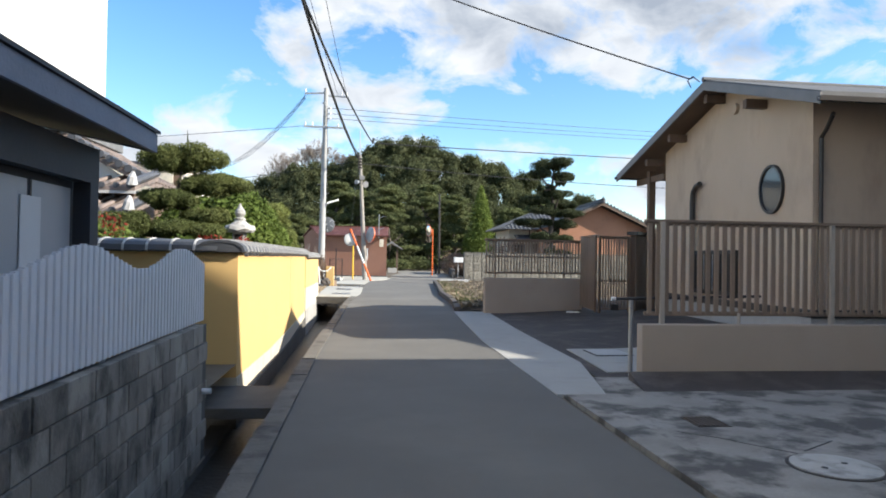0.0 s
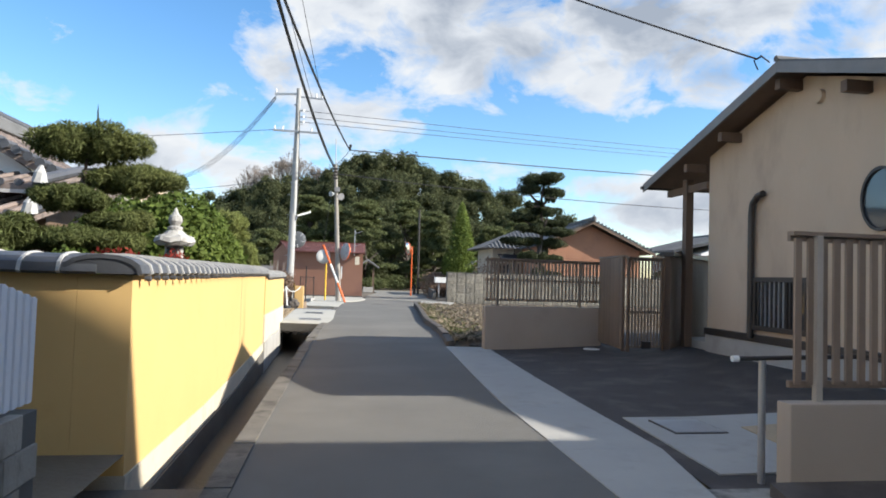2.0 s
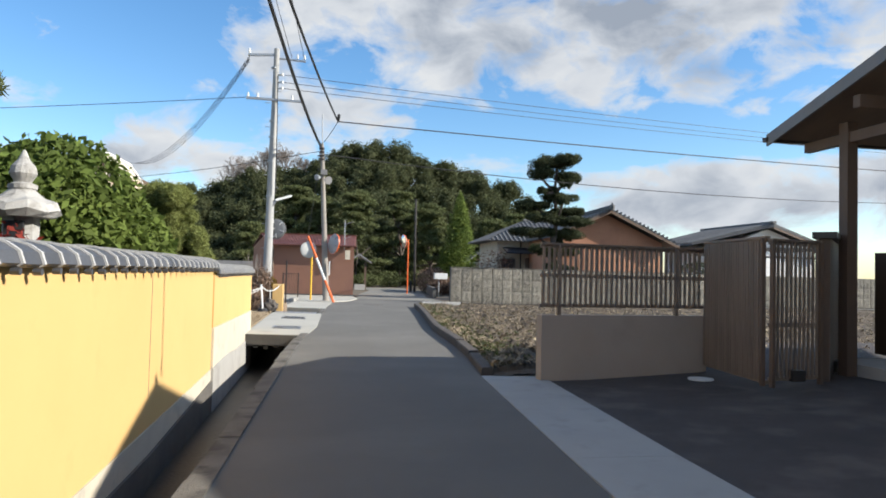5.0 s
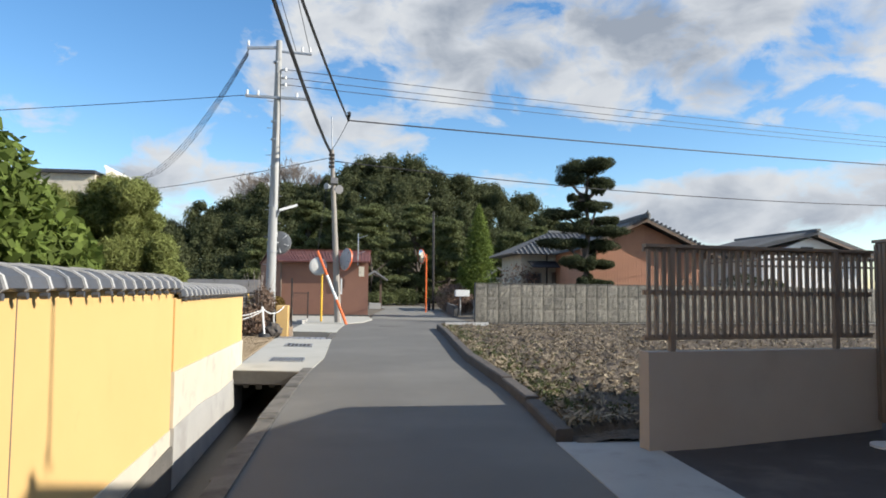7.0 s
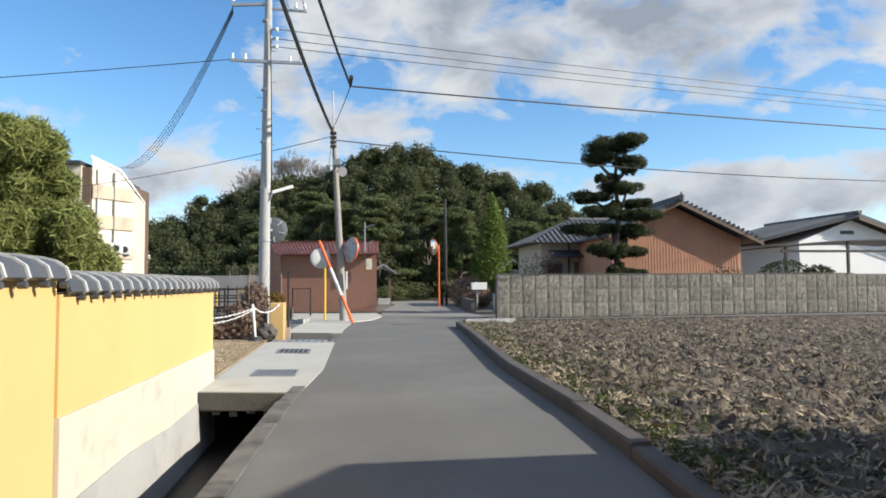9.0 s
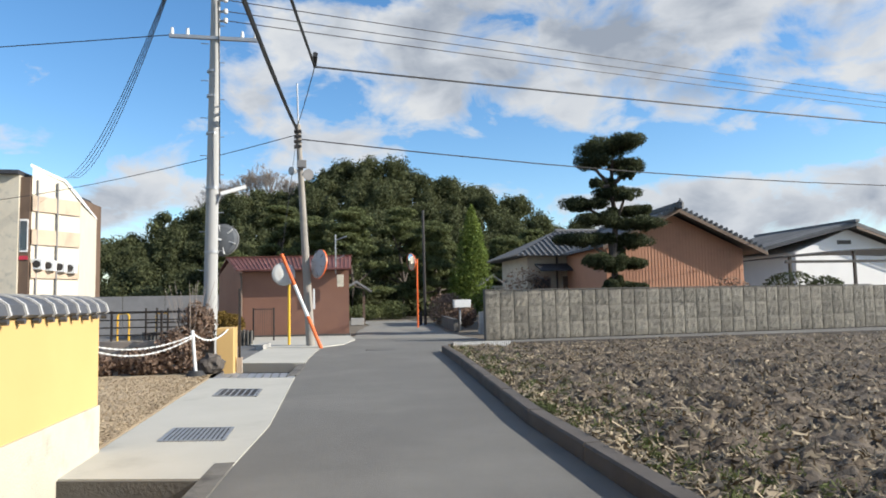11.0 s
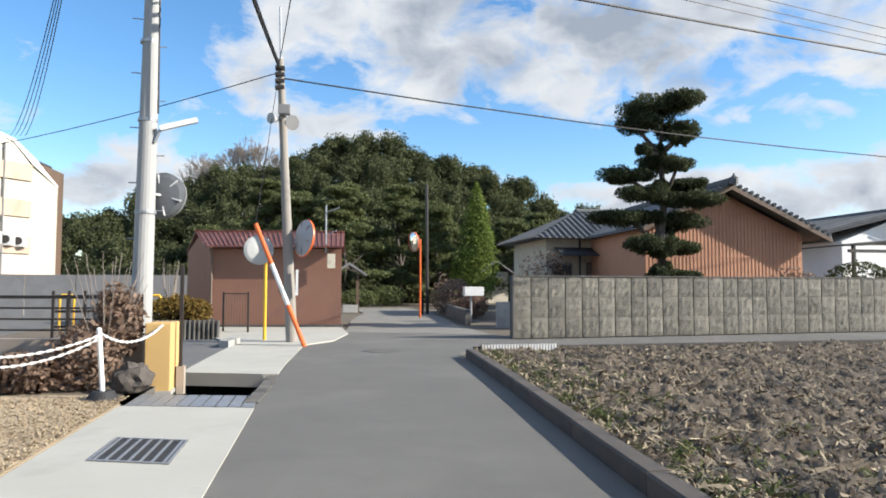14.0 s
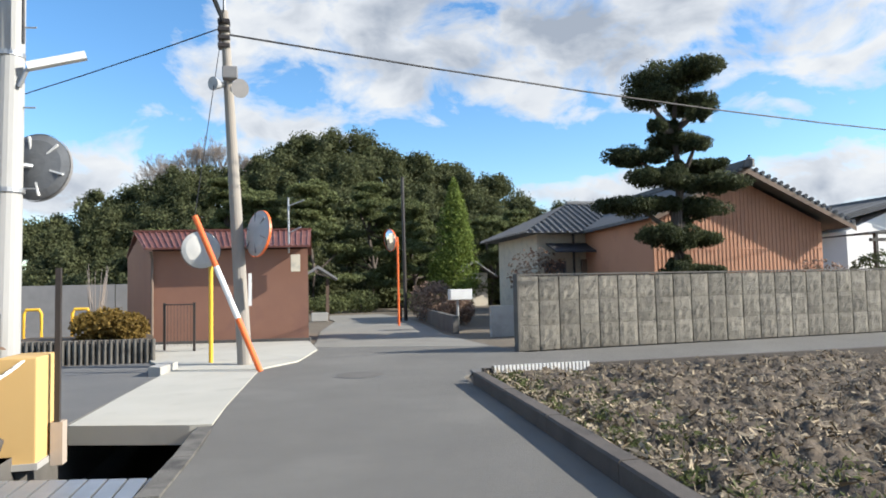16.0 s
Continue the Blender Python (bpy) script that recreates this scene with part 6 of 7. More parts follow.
# ---- parking lot and apartment ----
def build_parking():
    ap = thing("apartment_block", "cream two-storey apartment block with air conditioners", "apartment block", at=(-14, 58, 0))
    part("wall", box(B(), -34, -14.06, 54.6, 66, -0.03, 8.3), M["plaster"], ap, "beige side wing")
    part("recess", box(B(), -14.05, -13.58, 54.75, 66, -0.03, 8.2), M["brown"], ap, "dark recessed stair strip")
    prof = [(-13.55, 54.9, -0.03), (-12.0, 57.2, -0.03), (-12.0, 57.2, 7.2), (-12.5, 56.5, 8.2), (-13.55, 54.9, 8.75)]
    part("bay", swept(B(), prof, (-1.8, 9, 0)), M["cream"], ap, "cream end wall in full sun")
    for k in range(4):
        z = 1.2 + k * 1.75
        part("siding_band", swept(B(), [(-13.53, 54.87, z), (-11.98, 57.17, z), (-11.98, 57.17, z + 0.8), (-13.53, 54.87, z + 0.8)], (0.05, -0.034, 0)), M["stucco"], ap, "pale tan siding band")
    part("roof", swept(B(), [(-34, 54.3, 8.3), (-14.0, 54.3, 8.3), (-14.0, 54.3, 8.5), (-34, 54.3, 8.5)], (0, 11, 0)), M["charcoal"], ap)
    part("roof_cap", swept(B(), [(-13.6, 54.8, 8.76), (-12.5, 56.4, 8.22), (-11.9, 57.2, 7.22), (-11.9, 57.2, 7.35), (-12.45, 56.4, 8.36), (-13.6, 54.8, 8.92)], (-1.9, 9, 0)), M["white"], ap)
    for i, (x, y) in enumerate(((-13.2, 55.35), (-12.85, 55.9), (-12.5, 56.45), (-12.15, 56.9))):
        u = part("air_conditioner", box(B(), x - 0.3, x + 0.22, y - 0.45, y - 0.05, 3.4 - 0.05 * i, 3.95 - 0.05 * i, 0.02), M["whiteplastic"], ap, "white outdoor air conditioner unit")
        part("fan_grille", rod(B(), (x - 0.05, y - 0.47, 3.68 - 0.05 * i), (x - 0.05, y - 0.451, 3.68 - 0.05 * i), 0.19, None, 18), M["dark"], u)
    for x, y in ((-13.35, 55.1), (-12.7, 56.0)):
        part("downpipe", rod(B(), (x, y, 0), (x, y, 8.1), 0.05), M["fascia"], ap)
    w = part("window_frame", box(B(), -14.02, -13.62, 54.7, 54.748, 4.3, 6.0), M["white"], ap)
    part("pane", box(B(), -13.98, -13.66, 54.68, 54.698, 4.4, 5.9), M["pane"], w)
    part("trim", box(B(), -14.02, -13.62, 54.7, 54.748, 3.9, 4.1), M["redpaint"], ap, "red balcony panel")
    for x in (-32, -28, -24, -20, -18.0):
        w = part("window_frame", box(B(), x, x + 1.5, 54.55, 54.598, 4.5, 6.2), M["fascia"], ap)
        part("pane", box(B(), x + 0.08, x + 1.42, 54.53, 54.548, 4.58, 6.12), M["pane"], w)
    ap.matrix_basis = Matrix.Translation((-15.5, 58, 0))
    # planting bed with golden shrub
    bed = thing("planter", "raised planting bed with a ribbed grey edge", "planter", at=(-4, 42.8, 0))
    part("soil", prism(B(), [(-6.2, 41.75), (-2.5, 41.15), (-3.2, 44.6), (-6.2, 44.9)], -0.03, 0.42), M["soil"], bed)
    bm = B()
    for i in range(30):
        x = -6.2 + i * 0.126
        rod(bm, (x, 41.72 - i * 0.0205, -0.03), (x, 41.72 - i * 0.0205, 0.5), 0.05, None, 8)
    part("edge", bm, M["lip"], bed, "ribbed concrete edging")
    q = leaves([(-4.35, 43.3, 0.70), (-3.9, 43.2, 0.78), (-3.45, 43.1, 0.66)], [(0.45, 0.5, 0.40)] * 3, 5200, 0.05, 0.3, 0.4)
    bm = rod(B(), (-4.5, 43.3, 0.4), (-4.4, 43.3, 0.8), 0.04, 0.02)
    sh = thing("golden_shrub", "low golden-yellow clipped shrub in a planting bed", "shrub", at=(-4.4, 43.3, 0.42))
    part("stem", bm, M["bark"], sh)
    ob = new("crown", quads_mesh("crown", q, M["goldleaf"]))
    ob.parent, ob.matrix_parent_inverse = sh, sh.matrix_basis.inverted()
    sap = thing("sapling", "thin bare sapling with pale twigs", "sapling", at=(-4.3, 43.4, 0.4))
    for k in range(16):
        a = random.uniform(0, 6.28)
        z0 = random.uniform(0.4, 0.9)
        bm = B()
        tube(bm, [(-4.3, 43.4, z0), (-4.3 + 0.2 * math.cos(a), 43.4 + 0.2 * math.sin(a), z0 + 0.6), (-4.3 + 0.3 * math.cos(a), 43.4 + 0.3 * math.sin(a), z0 + 1.1 + random.random() * 0.5)], [0.018, 0.012, 0.004], 5)
        part("twig", bm, M["bare"], sap)
    for x, y in ((-5.2, 45.6), (-6.6, 46.2), (-8.2, 46.6)):
        t = thing("bollard", "yellow hoop bollard in the parking lot", "bollard", "hoop bollards", at=(x, y, 0))
        part("hoop", tube(B(), [(x - 0.22, y, -0.02), (x - 0.22, y, 1.0), (x - 0.16, y, 1.12), (x + 0.16, y, 1.12), (x + 0.22, y, 1.0), (x + 0.22, y, -0.02)], 0.045, 10), M["yellowpaint"], t)
    f = thing("lattice_screen", "dark lattice screen by the boundary wall", "screen", at=(-4.0, 34.2, 0))
    for i in range(6):
        part("upright", box(B(), -4.3 + i * 0.25, -4.26 + i * 0.25, 34.2, 34.24, -0.03, 1.35), M["dark"], f)
    for i in range(5):
        part("bar", box(B(), -4.3, -3.02, 34.245, 34.275, 0.2 + i * 0.26, 0.24 + i * 0.26), M["dark"], f)
    grey = thing("panel_fence", "long grey panel fence at the back of the parking lot", "fence", at=(-14, 52, 0))
    for i in range(12):
        part("panel", box(B(), -28 + i * 2.0, -26.03 + i * 2.0, 53.0 - 0.0 * i, 53.06, -0.03, 1.9), M["fascia"], grey)


M["gardenpine"] = leaf_mat("light_pine_needles", (0.29, 0.315, 0.10), (0.19, 0.215, 0.07))
M["darkback"] = mat("dull_mirror_back", (0.16, 0.17, 0.18), (0.11, 0.115, 0.12), rough=0.45, scale=4, fine=20)
M["paleback"] = mat("pale_mirror_back", (0.50, 0.50, 0.48), (0.44, 0.44, 0.42), rough=0.55, scale=4, fine=20)
M["redpaint"] = mat("red_panel", (0.55, 0.04, 0.07), rough=0.5)


# ---- plants ----
def crown_of(parent, quads, material, name="crown"):
    ob = new(name, quads_mesh(name, quads, M[material]))
    ob.parent, ob.matrix_parent_inverse = parent, parent.matrix_basis.inverted()
    return ob


def cloud_pine(name, label, base, trunk, pads, material, density, size, rt=0.14, aspect=0.3):
    """A cloud-pruned tree: a bent trunk, limbs to each pad, and leafy pads (centre, radii)."""
    t = thing(name, label, "tree", "", at=base)
    part("trunk", tube(B(), trunk, [rt * (1 - 0.75 * i / (len(trunk) - 1)) for i in range(len(trunk))], 10), M["bark"], t)
    tv = [Vector(p) for p in trunk]
    for c, r in pads:
        c = Vector(c)
        near = min(tv[1:], key=lambda v: (v - c).length + max(0, v.z - c.z))
        if (near - c).length > 0.15:
            part("limb", tube(B(), [near, (near + c) / 2 + Vector((0, 0, -0.06)), c], [rt * 0.4, rt * 0.3, rt * 0.18], 6), M["bark"], t)
    sub_c, sub_r = [], []
    for c, r in pads:
        k = max(6, int(14 * (r[0] * r[1]) ** 0.5 / 0.8))
        for _ in range(k):
            a, q = random.uniform(0, 6.28), random.random() ** 0.5 * 0.8
            sub_c.append((c[0] + math.cos(a) * r[0] * q, c[1] + math.sin(a) * r[1] * q, c[2] + r[2] * random.uniform(-0.15, 0.35) * (1.2 - q)))
            s = random.uniform(0.30, 0.5)
            sub_r.append((r[0] * s, r[1] * s, r[2] * random.uniform(0.5, 0.85) * (1.15 - 0.5 * q)))
    crown_of(t, leaves(sub_c, sub_r, int(density * len(sub_c)), size, 0.5, 0.35, aspect), material)
    return t


def bush(name, label, blobs, n, size, material, shell=0.75, aspect=0.5, out=0.7, group=""):
    cs, rs = [b[0] for b in blobs], [b[1] for b in blobs]
    c0 = cs[0]
    t = thing(name, label, "shrub", group, at=(c0[0], c0[1], 0))
    for c, r in blobs[:6]:
        bm = B()
        tube(bm, [(c[0], c[1], -0.05), (c[0] + 0.05, c[1], c[2] * 0.5), (c[0], c[1], c[2])], [0.05, 0.04, 0.015], 6)
        part("stem", bm, M["bark"], t)
    crown_of(t, leaves(cs, rs, n, size, out, shell, aspect), material)
    return t


def build_garden():
    random.seed(11)
    pads = [((-3.92, 12.4, 3.10), (0.62, 0.62, 0.30)), ((-3.42, 12.7, 2.68), (0.58, 0.60, 0.27)), ((-4.13, 12.2, 2.36), (0.42, 0.42, 0.21)), ((-3.45, 12.7, 2.07), (0.40, 0.50, 0.20)),
            ((-3.75, 12.2, 1.80), (0.58, 0.55, 0.22)), ((-4.6, 11.9, 1.86), (0.45, 0.45, 0.28)), ((-4.5, 13.3, 2.45), (0.45, 0.5, 0.22))]
    cloud_pine("cloud_pine", "cloud-pruned garden pine with layered dark green pads", (-3.9, 12.6, -0.03), [(-3.9, 12.6, -0.03), (-3.75, 12.5, 0.9), (-4.0, 12.6, 1.6), (-3.8, 12.5, 2.2), (-3.95, 12.4, 2.6), (-3.9, 12.4, 3.0)], [(c, (r[0] * 1.12, r[1] * 1.12, r[2] * 1.08)) for c, r in pads], "pine", 2000, 0.050, 0.10, 0.14)
    candle = thing("pine_shoot", "upright dark shoots at the top of the garden pine", "shoot", at=(-3.8, 12.1, 3.2))
    for k in range(5):
        x0, y0 = -4.0 + random.uniform(-0.35, 0.35), 12.4 + random.uniform(-0.3, 0.3)
        hh = 0.34 if k == 0 else random.uniform(0.02, 0.10)
        part("shoot", tube(B(), [(x0, y0, 3.15), (x0 + 0.01, y0, 3.28 + hh * 0.5), (x0, y0 + 0.01, 3.33 + hh)], [0.014, 0.016, 0.004], 6), M["pine_dark"], candle)
    q = bush("garden_shrub", "dense glossy-leaved green hedge mound behind the wall", [((-3.6, 15.9, 1.6), (0.9, 0.9, 1.05)), ((-3.65, 16.3, 1.85), (1.0, 1.0, 1.05)), ((-3.5, 17.4, 1.5), (0.75, 0.75, 0.9)), ((-4.5, 16.4, 1.75), (1.0, 1.1, 1.0)), ((-3.05, 16.6, 1.4), (0.65, 1.2, 0.85))], 28000, 0.06, "hedge", 0.86)
    bush("garden_shrub", "low red-leaved shrub behind the garden wall", [((-3.1, 11.3, 1.42), (0.3, 0.9, 0.3)), ((-4.6, 10.4, 1.6), (0.45, 0.4, 0.45)), ((-3.0, 13.4, 1.45), (0.25, 0.9, 0.3))], 1500, 0.035, "redleaf", 0.3)
    bush("garden_shrub", "mixed low green shrubs behind the garden wall", [((-3.4, 10.6, 1.2), (0.6, 0.7, 0.45)), ((-3.2, 11.9, 1.15), (0.5, 0.7, 0.45)), ((-4.4, 10.0, 1.3), (0.8, 0.6, 0.5)), ((-3.3, 12.9, 1.05), (0.45, 0.6, 0.45)), ((-5.6, 10.2, 1.3), (0.9, 0.6, 0.6))], 9000, 0.04, "hedge", 0.6)
    bush("garden_shrub", "clipped dark green dome shrub", [((-5.3, 11.6, 1.5), (0.85, 0.7, 0.55))], 5000, 0.04, "pine", 0.8)
    # stone lantern
    l = thing("stone_lantern", "pale weathered stone garden lantern with an onion finial", "stone lantern", at=(-3.2, 14.35, 0))
    x, y = -3.2, 14.35
    part("base", rod(B(), (x, y, -0.03), (x, y, 0.35), 0.28, 0.24, 6), M["stone"], l)
    part("shaft", rod(B(), (x, y, 0.35), (x, y, 1.42), 0.13, 0.12, 16), M["stone"], l)
    part("platform", rod(B(), (x, y, 1.42), (x, y, 1.54), 0.15, 0.22, 6), M["stone"], l)
    part("light_box", rod(B(), (x, y, 1.54), (x, y, 1.86), 0.15, 0.15, 6), M["stone"], l)
    part("window", box(B(), x - 0.08, x + 0.08, y - 0.155, y - 0.12, 1.62, 1.82), M["rubber"], l)
    bm = B()
    prof = [(0.27, 1.86), (0.33, 1.90), (0.30, 1.97), (0.19, 2.04), (0.12, 2.10), (0.09, 2.14)]
    rings = [[bm.verts.new((x + math.cos(a) * r, y + math.sin(a) * r, z + (0.035 if r > 0.29 and k % 2 == 0 else 0))) for k, a in ((k, 2 * math.pi * k / 12) for k in range(12))] for r, z in prof]
    for a, b in zip(rings, rings[1:]):
        for k in range(12):
            bm.faces.new((a[k], a[(k + 1) % 12], b[(k + 1) % 12], b[k]))
    bm.faces.new(rings[0][::-1])
    bm.faces.new(rings[-1])
    part("roof", bm, M["stone"], l)
    part("finial", tube(B(), [(x, y, 2.12), (x, y, 2.16), (x, y, 2.18), (x, y, 2.26), (x, y, 2.33), (x, y, 2.39), (x, y, 2.48)], [0.12, 0.12, 0.07, 0.115, 0.10, 0.05, 0.012], 14), M["stone"], l, "onion-shaped stone finial")
    # tall loose pine further on
    random.seed(5)
    pads = []
    for i in range(20):
        a, rr, z = random.uniform(0, 6.28), random.uniform(0.3, 0.95), random.uniform(1.55, 2.75)
        rr *= 1.15 - (z - 1.55) / 2.2
        pads.append(((-3.75 + rr * 0.8 * math.cos(a), 20.7 + rr * 1.3 * math.sin(a), z), (0.46, 0.5, 0.36)))
    cloud_pine("garden_pine", "loose light-green garden pine above the wall", (-3.6, 20.7, -0.03), [(-3.6, 20.7, -0.03), (-3.5, 20.7, 0.8), (-3.7, 20.8, 1.6), (-3.6, 20.7, 2.6)], pads, "gardenpine", 1100, 0.065, 0.07, 0.10)
    bush("dry_hydrangea", "dry brown hydrangea with withered leaves", [((-3.1, 32.1, 0.45), (0.5, 0.4, 0.5)), ((-2.75, 32.4, 0.95), (0.35, 0.3, 0.55)), ((-3.8, 31.9, 0.24), (0.6, 0.4, 0.28)), ((-4.8, 31.8, 0.2), (0.7, 0.4, 0.24))], 5200, 0.05, "dryleaf", 0.25)
    t = thing("twiggy_shrub", "tangled bare twigs of a dry shrub", "shrub", at=(-2.9, 32.3, 0))
    for k in range(26):
        bm = B()
        a, s = random.uniform(0, 6.28), random.uniform(0.2, 0.6)
        tube(bm, [(-2.9, 32.3, 0.0), (-2.9 + 0.4 * s * math.cos(a), 32.3 + 0.4 * s * math.sin(a), 0.8), (-2.9 + s * math.cos(a), 32.3 + s * math.sin(a), 1.3 + random.random() * 0.7)], [0.012, 0.008, 0.004], 5)
        part("twig", bm, M["bare"], t)


def build_topiary():
    random.seed(3)
    x, y = 11.7, 43.0
    pads = [((11.7, y, 7.55), (1.15, 1.0, 0.55)), ((12.6, y, 7.6), (0.95, 0.9, 0.5)), ((10.9, y, 6.9), (0.9, 0.8, 0.42)), ((13.0, y, 6.75), (0.9, 0.8, 0.40)), ((11.0, y, 5.9), (0.3, 0.3, 0.3)),
            ((12.6, y, 5.75), (1.1, 0.9, 0.36)), ((10.8, y, 5.3), (1.0, 0.9, 0.40)), ((13.1, y, 5.1), (1.05, 0.9, 0.34)), ((11.2, y, 4.55), (1.1, 0.9, 0.42)), ((13.0, y, 4.35), (1.2, 0.9, 0.34)),
            ((10.9, y, 3.7), (1.15, 0.9, 0.38)), ((13.0, y, 3.55), (1.1, 0.9, 0.36)), ((11.4, y, 2.75), (0.95, 0.8, 0.42)), ((12.9, y, 2.65), (1.1, 0.8, 0.32)), ((11.9, y, 1.95), (0.5, 0.5, 0.3)), ((13.0, y, 1.95), (0.8, 0.7, 0.25))]
    pads = [((11.65 + (c[0] - 12.0) * 0.98, c[1], c[2]), (r[0] * 1.0, r[1] * 1.0, r[2] * 1.06)) for c, r in pads] + [((11.7 + 0.25 * (k % 2 * 2 - 1), y, 1.6 + 0.55 * k), (0.42, 0.42, 0.34)) for k in range(10)]
    pads = [((c[0] + random.uniform(-0.15, 0.15), c[1] + random.uniform(-0.6, 0.6), c[2] + random.uniform(-0.14, 0.14)), (r[0] * random.uniform(0.72, 1.05), r[1], r[2] * random.uniform(0.85, 1.12))) for c, r in pads]
    cloud_pine("cloud_tree", "tall cloud-pruned tree with dark stacked foliage pads", (x, y, -0.03), [(x, y, -0.03), (x + 0.1, y, 1.5), (x - 0.1, y, 3.0), (x + 0.1, y, 4.5), (x - 0.05, y, 6.0), (x + 0.1, y, 7.4)], pads, "pine_dark", 420, 0.06, 0.24)
    bush("garden_shrub", "sparse brown shrub against the orange wall", [((17.6, 44.2, 1.6), (1.0, 0.6, 0.6)), ((16.9, 44.2, 1.3), (0.6, 0.5, 0.5))], 900, 0.07, "dryleaf", 0.2)
    bush("garden_shrub", "dark rounded shrub under the carport edge", [((21.6, 45.5, 1.7), (1.3, 0.8, 0.75)), ((23.4, 45.5, 1.6), (0.8, 0.7, 0.6))], 3000, 0.07, "pine_dark", 0.7)
    bush("garden_shrub", "reddish bare shrub by the block wall end", [((10.6, 52.0, 2.0), (1.3, 1.0, 1.1))], 700, 0.08, "dryleaf", 0.2)
    q = thing("cypress", "tall narrow light-green cypress", "tree", at=(11.6, 70, 0))
    part("trunk", rod(B(), (11.6, 70, -0.03), (11.6, 70, 7.4), 0.25, 0.05), M["bark"], q)
    cs, rs = [], []
    for i in range(60):
        f = i / 59
        w = 1.9 * (1 - f) ** 0.7 * (0.75 + 0.25 * min(1, f * 6))
        a = random.uniform(0, 6.28)
        cs.append((11.6 + 0.45 * w * math.cos(a), 70 + 0.45 * w * math.sin(a), 1.2 + f * 7.0))
        rs.append((0.25 + w * 0.62, 0.25 + w * 0.62, 0.9))
    crown_of(q, leaves(cs, rs, 15000, 0.11, 0.5, 0.4, 0.4), "cypress")


# ---- wooded hill ----
def hill_height(x, y):
    """Ground of the mound behind the junction."""
    d = math.hypot((x - 4) / 30, (y - 108) / 26)
    return 9.0 * max(0.0, 1 - d * d) - 0.02


def build_hill():
    random.seed(21)
    bm = B()
    n = 30
    grid = [[bm.verts.new((-40 + 88 * i / n, 74 + 68 * j / n, max(hill_height(-40 + 88 * i / n, 74 + 68 * j / n), -0.025))) for i in range(n + 1)] for j in range(n + 1)]
    for j in range(n):
        for i in range(n):
            bm.faces.new((grid[j][i], grid[j][i + 1], grid[j + 1][i + 1], grid[j + 1][i]))
    solo("hill", bm, M["earth"], "earth mound under the woods", "hill", kind="structure")
    sky_line = ((-30, 5.5), (-24, 7.5), (-18.5, 10.5), (-14.8, 12.3), (-9.8, 13.2), (-3, 14.5), (2.5, 18.0), (8.7, 17.8), (13.7, 15.4), (19, 15.9), (24.4, 13.0), (31.7, 9.3), (38, 6.5))
    cs, rs = [], []
    trunks = B()
    # skyline trees and the slope before them
    for row, (y0, drop, step) in enumerate(((100, 0.0, 2.9), (96, 1.9, 2.9), (92, 3.9, 2.8), (88.5, 6.0, 2.8), (85, 8.2, 2.7), (82.5, 10.4, 2.7), (80, 12.6, 2.6))):
        x = -30.0
        while x < 37:
            y = y0 + random.uniform(-1.5, 1.5)
            k = (y0 - 24) / 76.0
            top = lerp(sky_line, x / k * 0.98) * k + 1.45 * (1 - k) - drop + 1.5 + random.uniform(-0.9, 0.5)
            if top > 2.2:
                w = random.uniform(1.9, 3.2)
                hgt = random.uniform(3.0, 4.6)
                for _ in range(13):
                    a, q = random.uniform(0, 6.28), random.random() ** 0.5
                    f = random.random()
                    s = random.uniform(0.32, 0.62) * w * (1 - 0.35 * f)
                    cs.append((x + math.cos(a) * q * w * (1 - 0.6 * f), y + math.sin(a) * q * w * 0.8 * (1 - 0.6 * f), top - s * 0.8 - (1 - f) * hgt * 0.7))
                    rs.append((s * 0.9, s * 0.9, s * 1.0))
                if row > 3:
                    tube(trunks, [(x, y, -0.05), (x + random.uniform(-0.3, 0.3), y, top * 0.5), (x, y, max(1.0, top - 1))], [0.22, 0.16, 0.08], 6)
            x += step * random.uniform(0.75, 1.2)
    core = B()
    for c, r in zip(cs, rs):
        bmesh.ops.create_icosphere(core, subdivisions=1, radius=1.0, matrix=Matrix.Translation(c) @ Matrix.Diagonal((r[0] * 0.6, r[1] * 0.6, r[2] * 0.6, 1)))
    solo("woods_inside", core, M["woods"], "deep shaded foliage inside the woods", "woods", kind="stuff")
    q = np.concatenate([leaves(cs, rs, 430000, 0.16, 0.5, 0.55, 0.5), leaves([(c[0], c[1], c[2] + 0.15) for c in cs], [(r[0] * 1.25, r[1] * 1.25, r[2] * 1.3) for r in rs], 190000, 0.15, 0.4, 0.6, 0.4)])
    tagged(new("woods", quads_mesh("woods", q, M["woods"])), "dense dark evergreen woods covering the hill", "woods", kind="stuff")
    solo("woods_trunks", trunks, M["bark"], "dark trunks at the edge of the woods", "trunks", kind="stuff")
    # undergrowth at the foot
    cs = [(random.uniform(-20, 30), random.uniform(78, 84), random.uniform(0.3, 2.4)) for _ in range(130)]
    q = leaves(cs, [(1.4, 1.0, 0.9)] * len(cs), 40000, 0.16, 0.6, 0.5)
    tagged(new("undergrowth", quads_mesh("undergrowth", q, M["woods"])), "dark undergrowth at the foot of the woods", "undergrowth", kind="stuff")
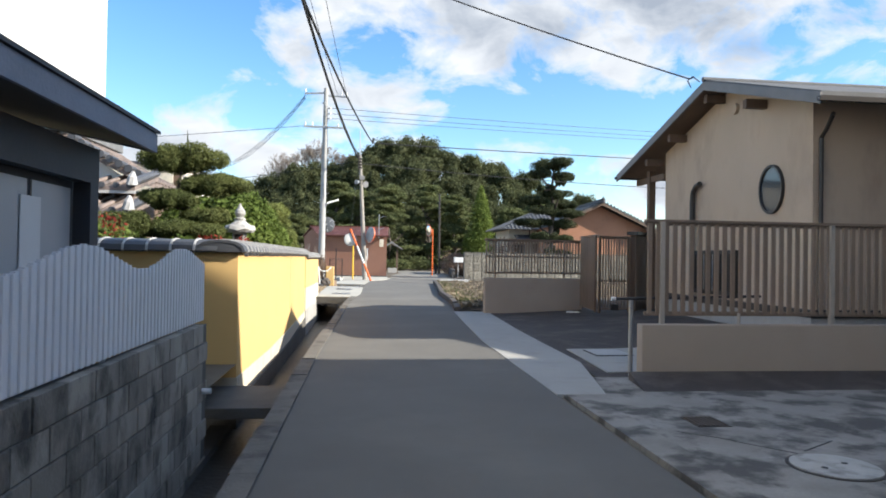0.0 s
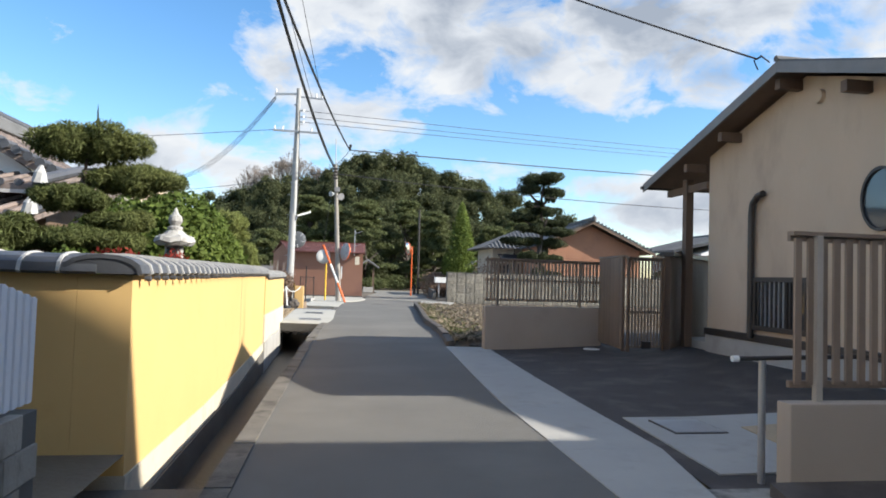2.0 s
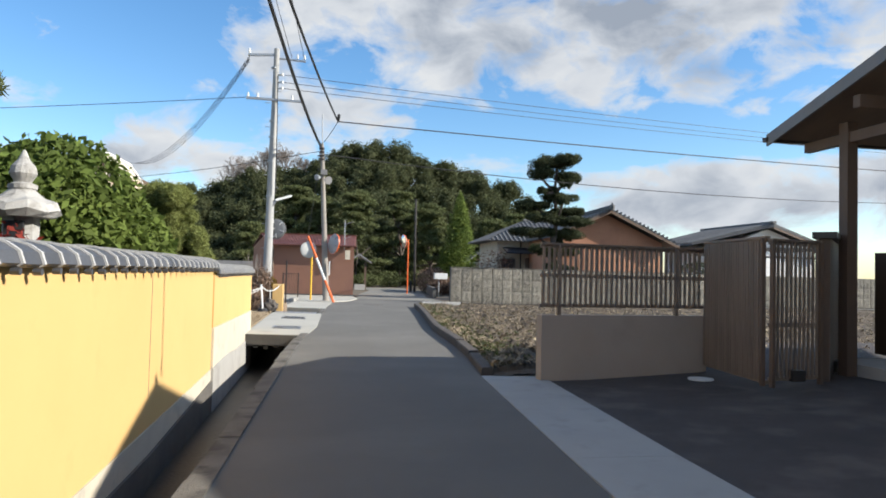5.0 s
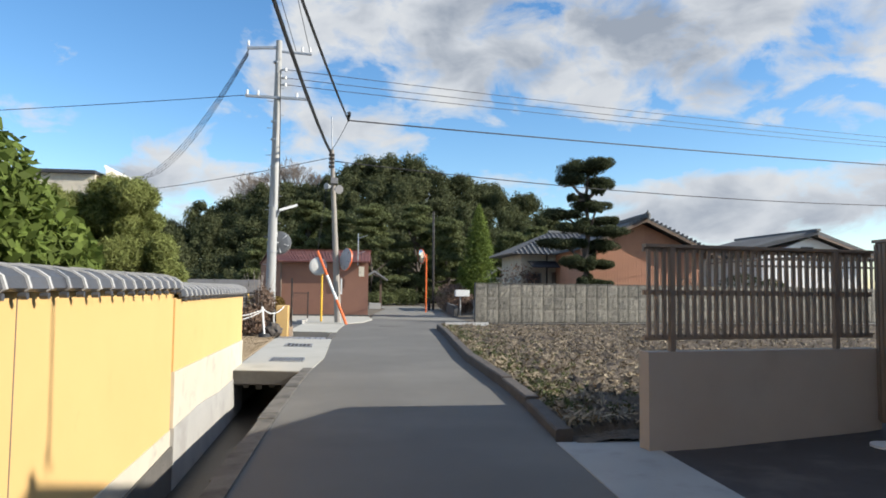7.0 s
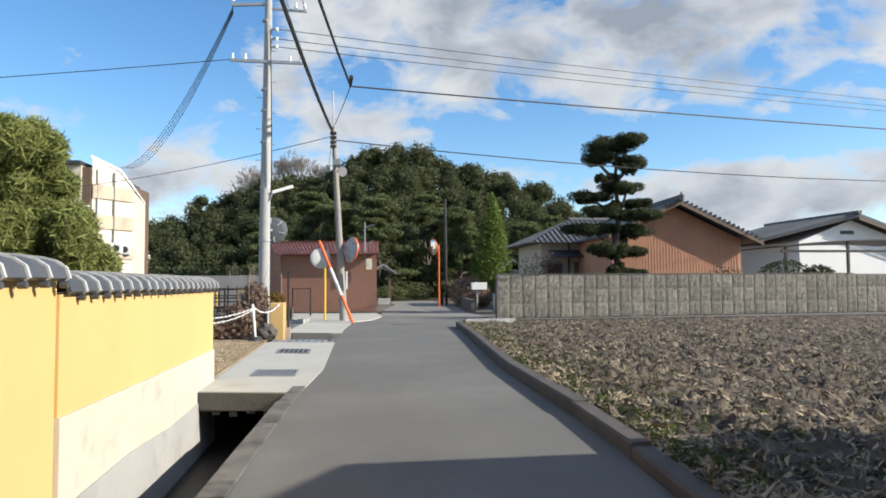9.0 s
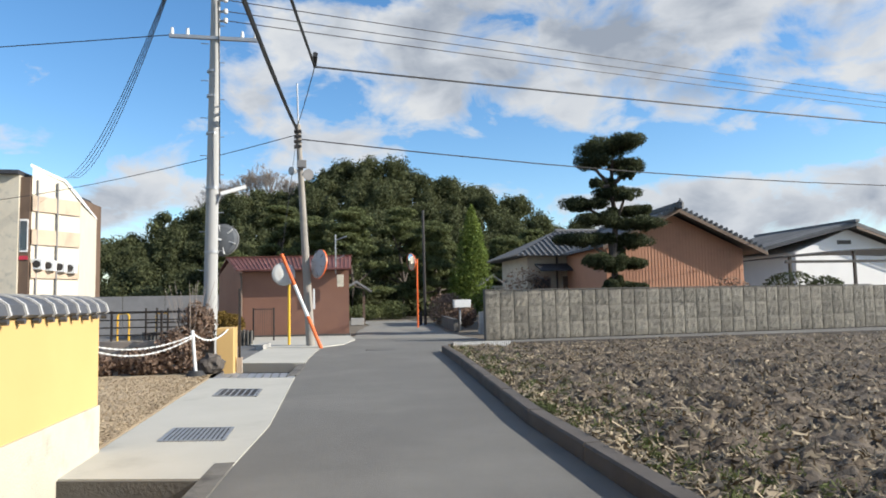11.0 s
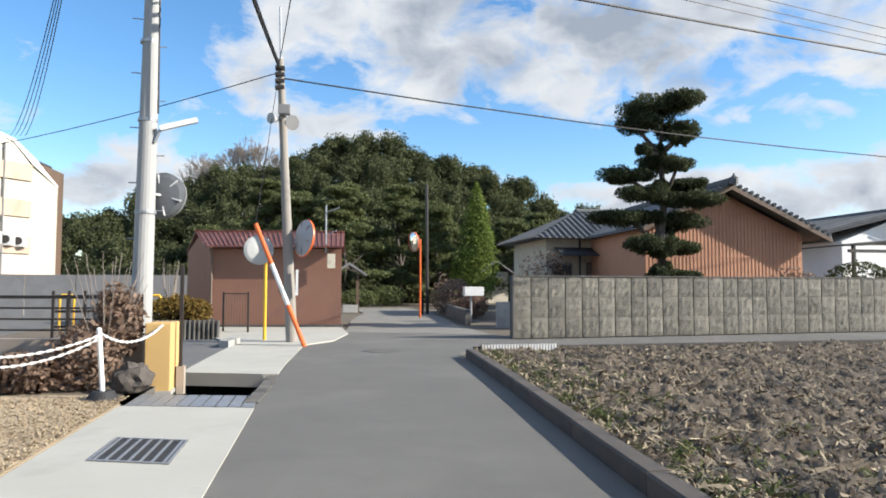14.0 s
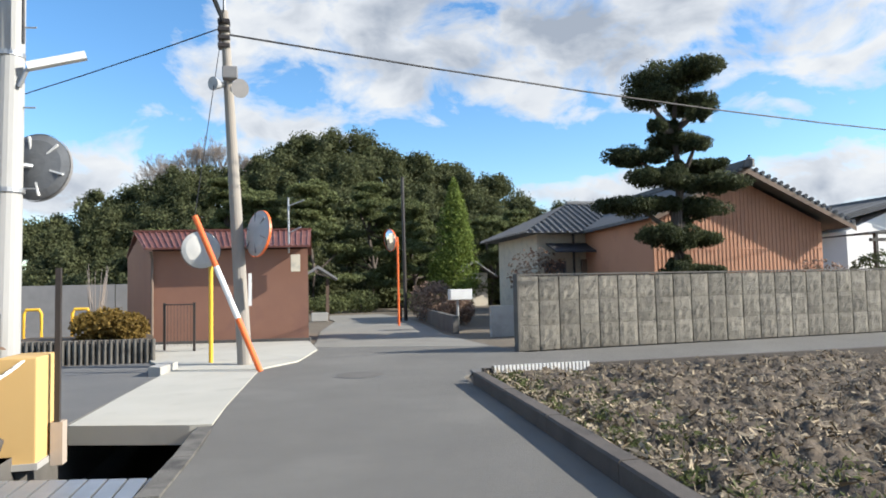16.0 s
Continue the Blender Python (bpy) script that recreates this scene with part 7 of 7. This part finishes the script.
    # pines in front
    for (x, y, h, w) in ((-1.5, 74, 8.6, 3.0), (2.0, 72, 9.0, 3.0), (6.6, 76, 9.6, 3.0), (9.2, 73, 7.6, 2.4), (-7.5, 72, 5.6, 2.6), (10.2, 80, 8.8, 3.0), (-3.8, 76, 9.6, 3.0), (17.2, 80, 7.5, 2.6), (21, 84, 8.5, 3.0)):
        pads = []
        for k in range(20):
            f = k / 19
            a = random.uniform(0, 6.28)
            r = w * (1 - f * 0.75) * random.uniform(0.4, 0.95)
            pads.append(((x + r * math.cos(a), y + r * math.sin(a), h * (0.25 + 0.72 * f)), (random.uniform(0.9, 1.4), random.uniform(0.9, 1.3), 0.42)))
        cloud_pine("pine_tree", "tall green pine at the foot of the wooded hill", (x, y, -0.03), [(x, y, -0.03), (x + 0.2, y, h * 0.3), (x - 0.2, y, h * 0.6), (x, y, h * 0.95)], pads, "woods_pine", 110, 0.13, 0.22)["group"] = "pines before the hill"
    # bare trees on the left shoulder
    random.seed(8)
    for x, y, top in ((-11.8, 103, 16.8), (-9.4, 104, 18.2), (-7.0, 104, 18.6), (-4.4, 104, 17.6), (-2.4, 104, 15.8), (-13.6, 104, 15.4)):
        bm = B()
        base = top - 6.6

        def grow(p, d, length, r, depth):
            q = p + d * length
            tube(bm, [p, q], [r, r * 0.65], 4 if depth < 3 else 5)
            if depth == 0:
                return
            for _ in range(3 if depth > 1 else 4):
                nd = (d + Vector((random.uniform(-0.6, 0.6), random.uniform(-0.4, 0.4), random.uniform(-0.1, 0.5)))).normalized()
                grow(q, nd, length * random.uniform(0.6, 0.85), r * 0.6, depth - 1)
        for _ in range(3):
            grow(Vector((x + random.uniform(-1, 1), y, base)), Vector((random.uniform(-0.2, 0.2), 0, 1)).normalized(), 1.9, 0.17, 5)
        t = thing("bare_tree", "leafless grey-brown tree above the woods", "tree", "bare trees", at=(x, y, 0))
        part("trunk", rod(B(), (x, y, hill_height(x, y) - 0.1), (x, y, base + 0.4), 0.28, 0.16), M["bark"], t)
        part("branchwork", bm, M["bare"], t)


# ---- beyond the junction ----
def build_beyond():
    b = thing("letter_stand", "white box on a thin post at the junction", "box stand", at=(6.25, 48.5, 0))
    part("box", box(B(), 5.95, 6.75, 48.3, 48.7, 1.05, 1.42, 0.02), M["whiteplastic"], b)
    part("post", rod(B(), (6.25, 48.5, -0.03), (6.25, 48.5, 1.05), 0.05), M["steel"], b)
    k = thing("roadside_wall", "low grey retaining wall beyond the junction", "wall", at=(6.5, 50, 0))
    part("body", prism(B(), [(5.6, 46.6), (5.8, 46.6), (6.9, 58), (6.7, 58)], -0.05, 0.55), M["concrete_dark"], k)
    part("body", prism(B(), [(6.3, 44.6), (14, 45.2), (14, 45.4), (6.3, 44.8)], -0.05, 0.9), M["concrete"], k)
    random.seed(4)
    bush("roadside_bush", "brown-green bush beside the far lane", [((6.6, 55.0, 0.9), (0.9, 1.6, 0.9)), ((7.4, 57, 0.9), (0.9, 1.2, 0.9)), ((7.2, 52, 0.6), (0.6, 1.0, 0.6))], 5000, 0.07, "dryleaf", 0.5)
    bush("roadside_bush", "green bushes at the foot of the woods", [((3.0, 70, 0.6), (1.5, 1, 0.6)), ((5.2, 71, 0.7), (1.4, 1, 0.8)), ((0.5, 69, 0.7), (1.4, 1, 0.9)), ((9.0, 66, 0.6), (1.5, 1, 0.8))], 7000, 0.08, "woods_pine", 0.5)
    s = thing("shrine_shelter", "small wooden roadside shelter with a gabled roof", "shelter", at=(2.0, 60, 0))
    for x, y in ((1.3, 59.3), (2.3, 59.3), (1.3, 60.3), (2.3, 60.3)):
        part("post", box(B(), x, x + 0.1, y, y + 0.1, -0.03, 2.1), M["brown"], s)
    part("roof", swept(B(), [(0.9, 59, 2.0), (1.85, 59, 2.6), (2.8, 59, 2.0), (2.8, 59, 2.1), (1.85, 59, 2.75), (0.9, 59, 2.1)], (0, 1.8, 0)), M["fascia"], s)
    part("bench", box(B(), 1.5, 2.3, 58.6, 59.0, 0.0, 0.42, 0.02), M["concrete"], s)


build_shed()
build_poles()
build_entrance()
build_parking()
build_garden()
build_topiary()
build_hill()
build_beyond()
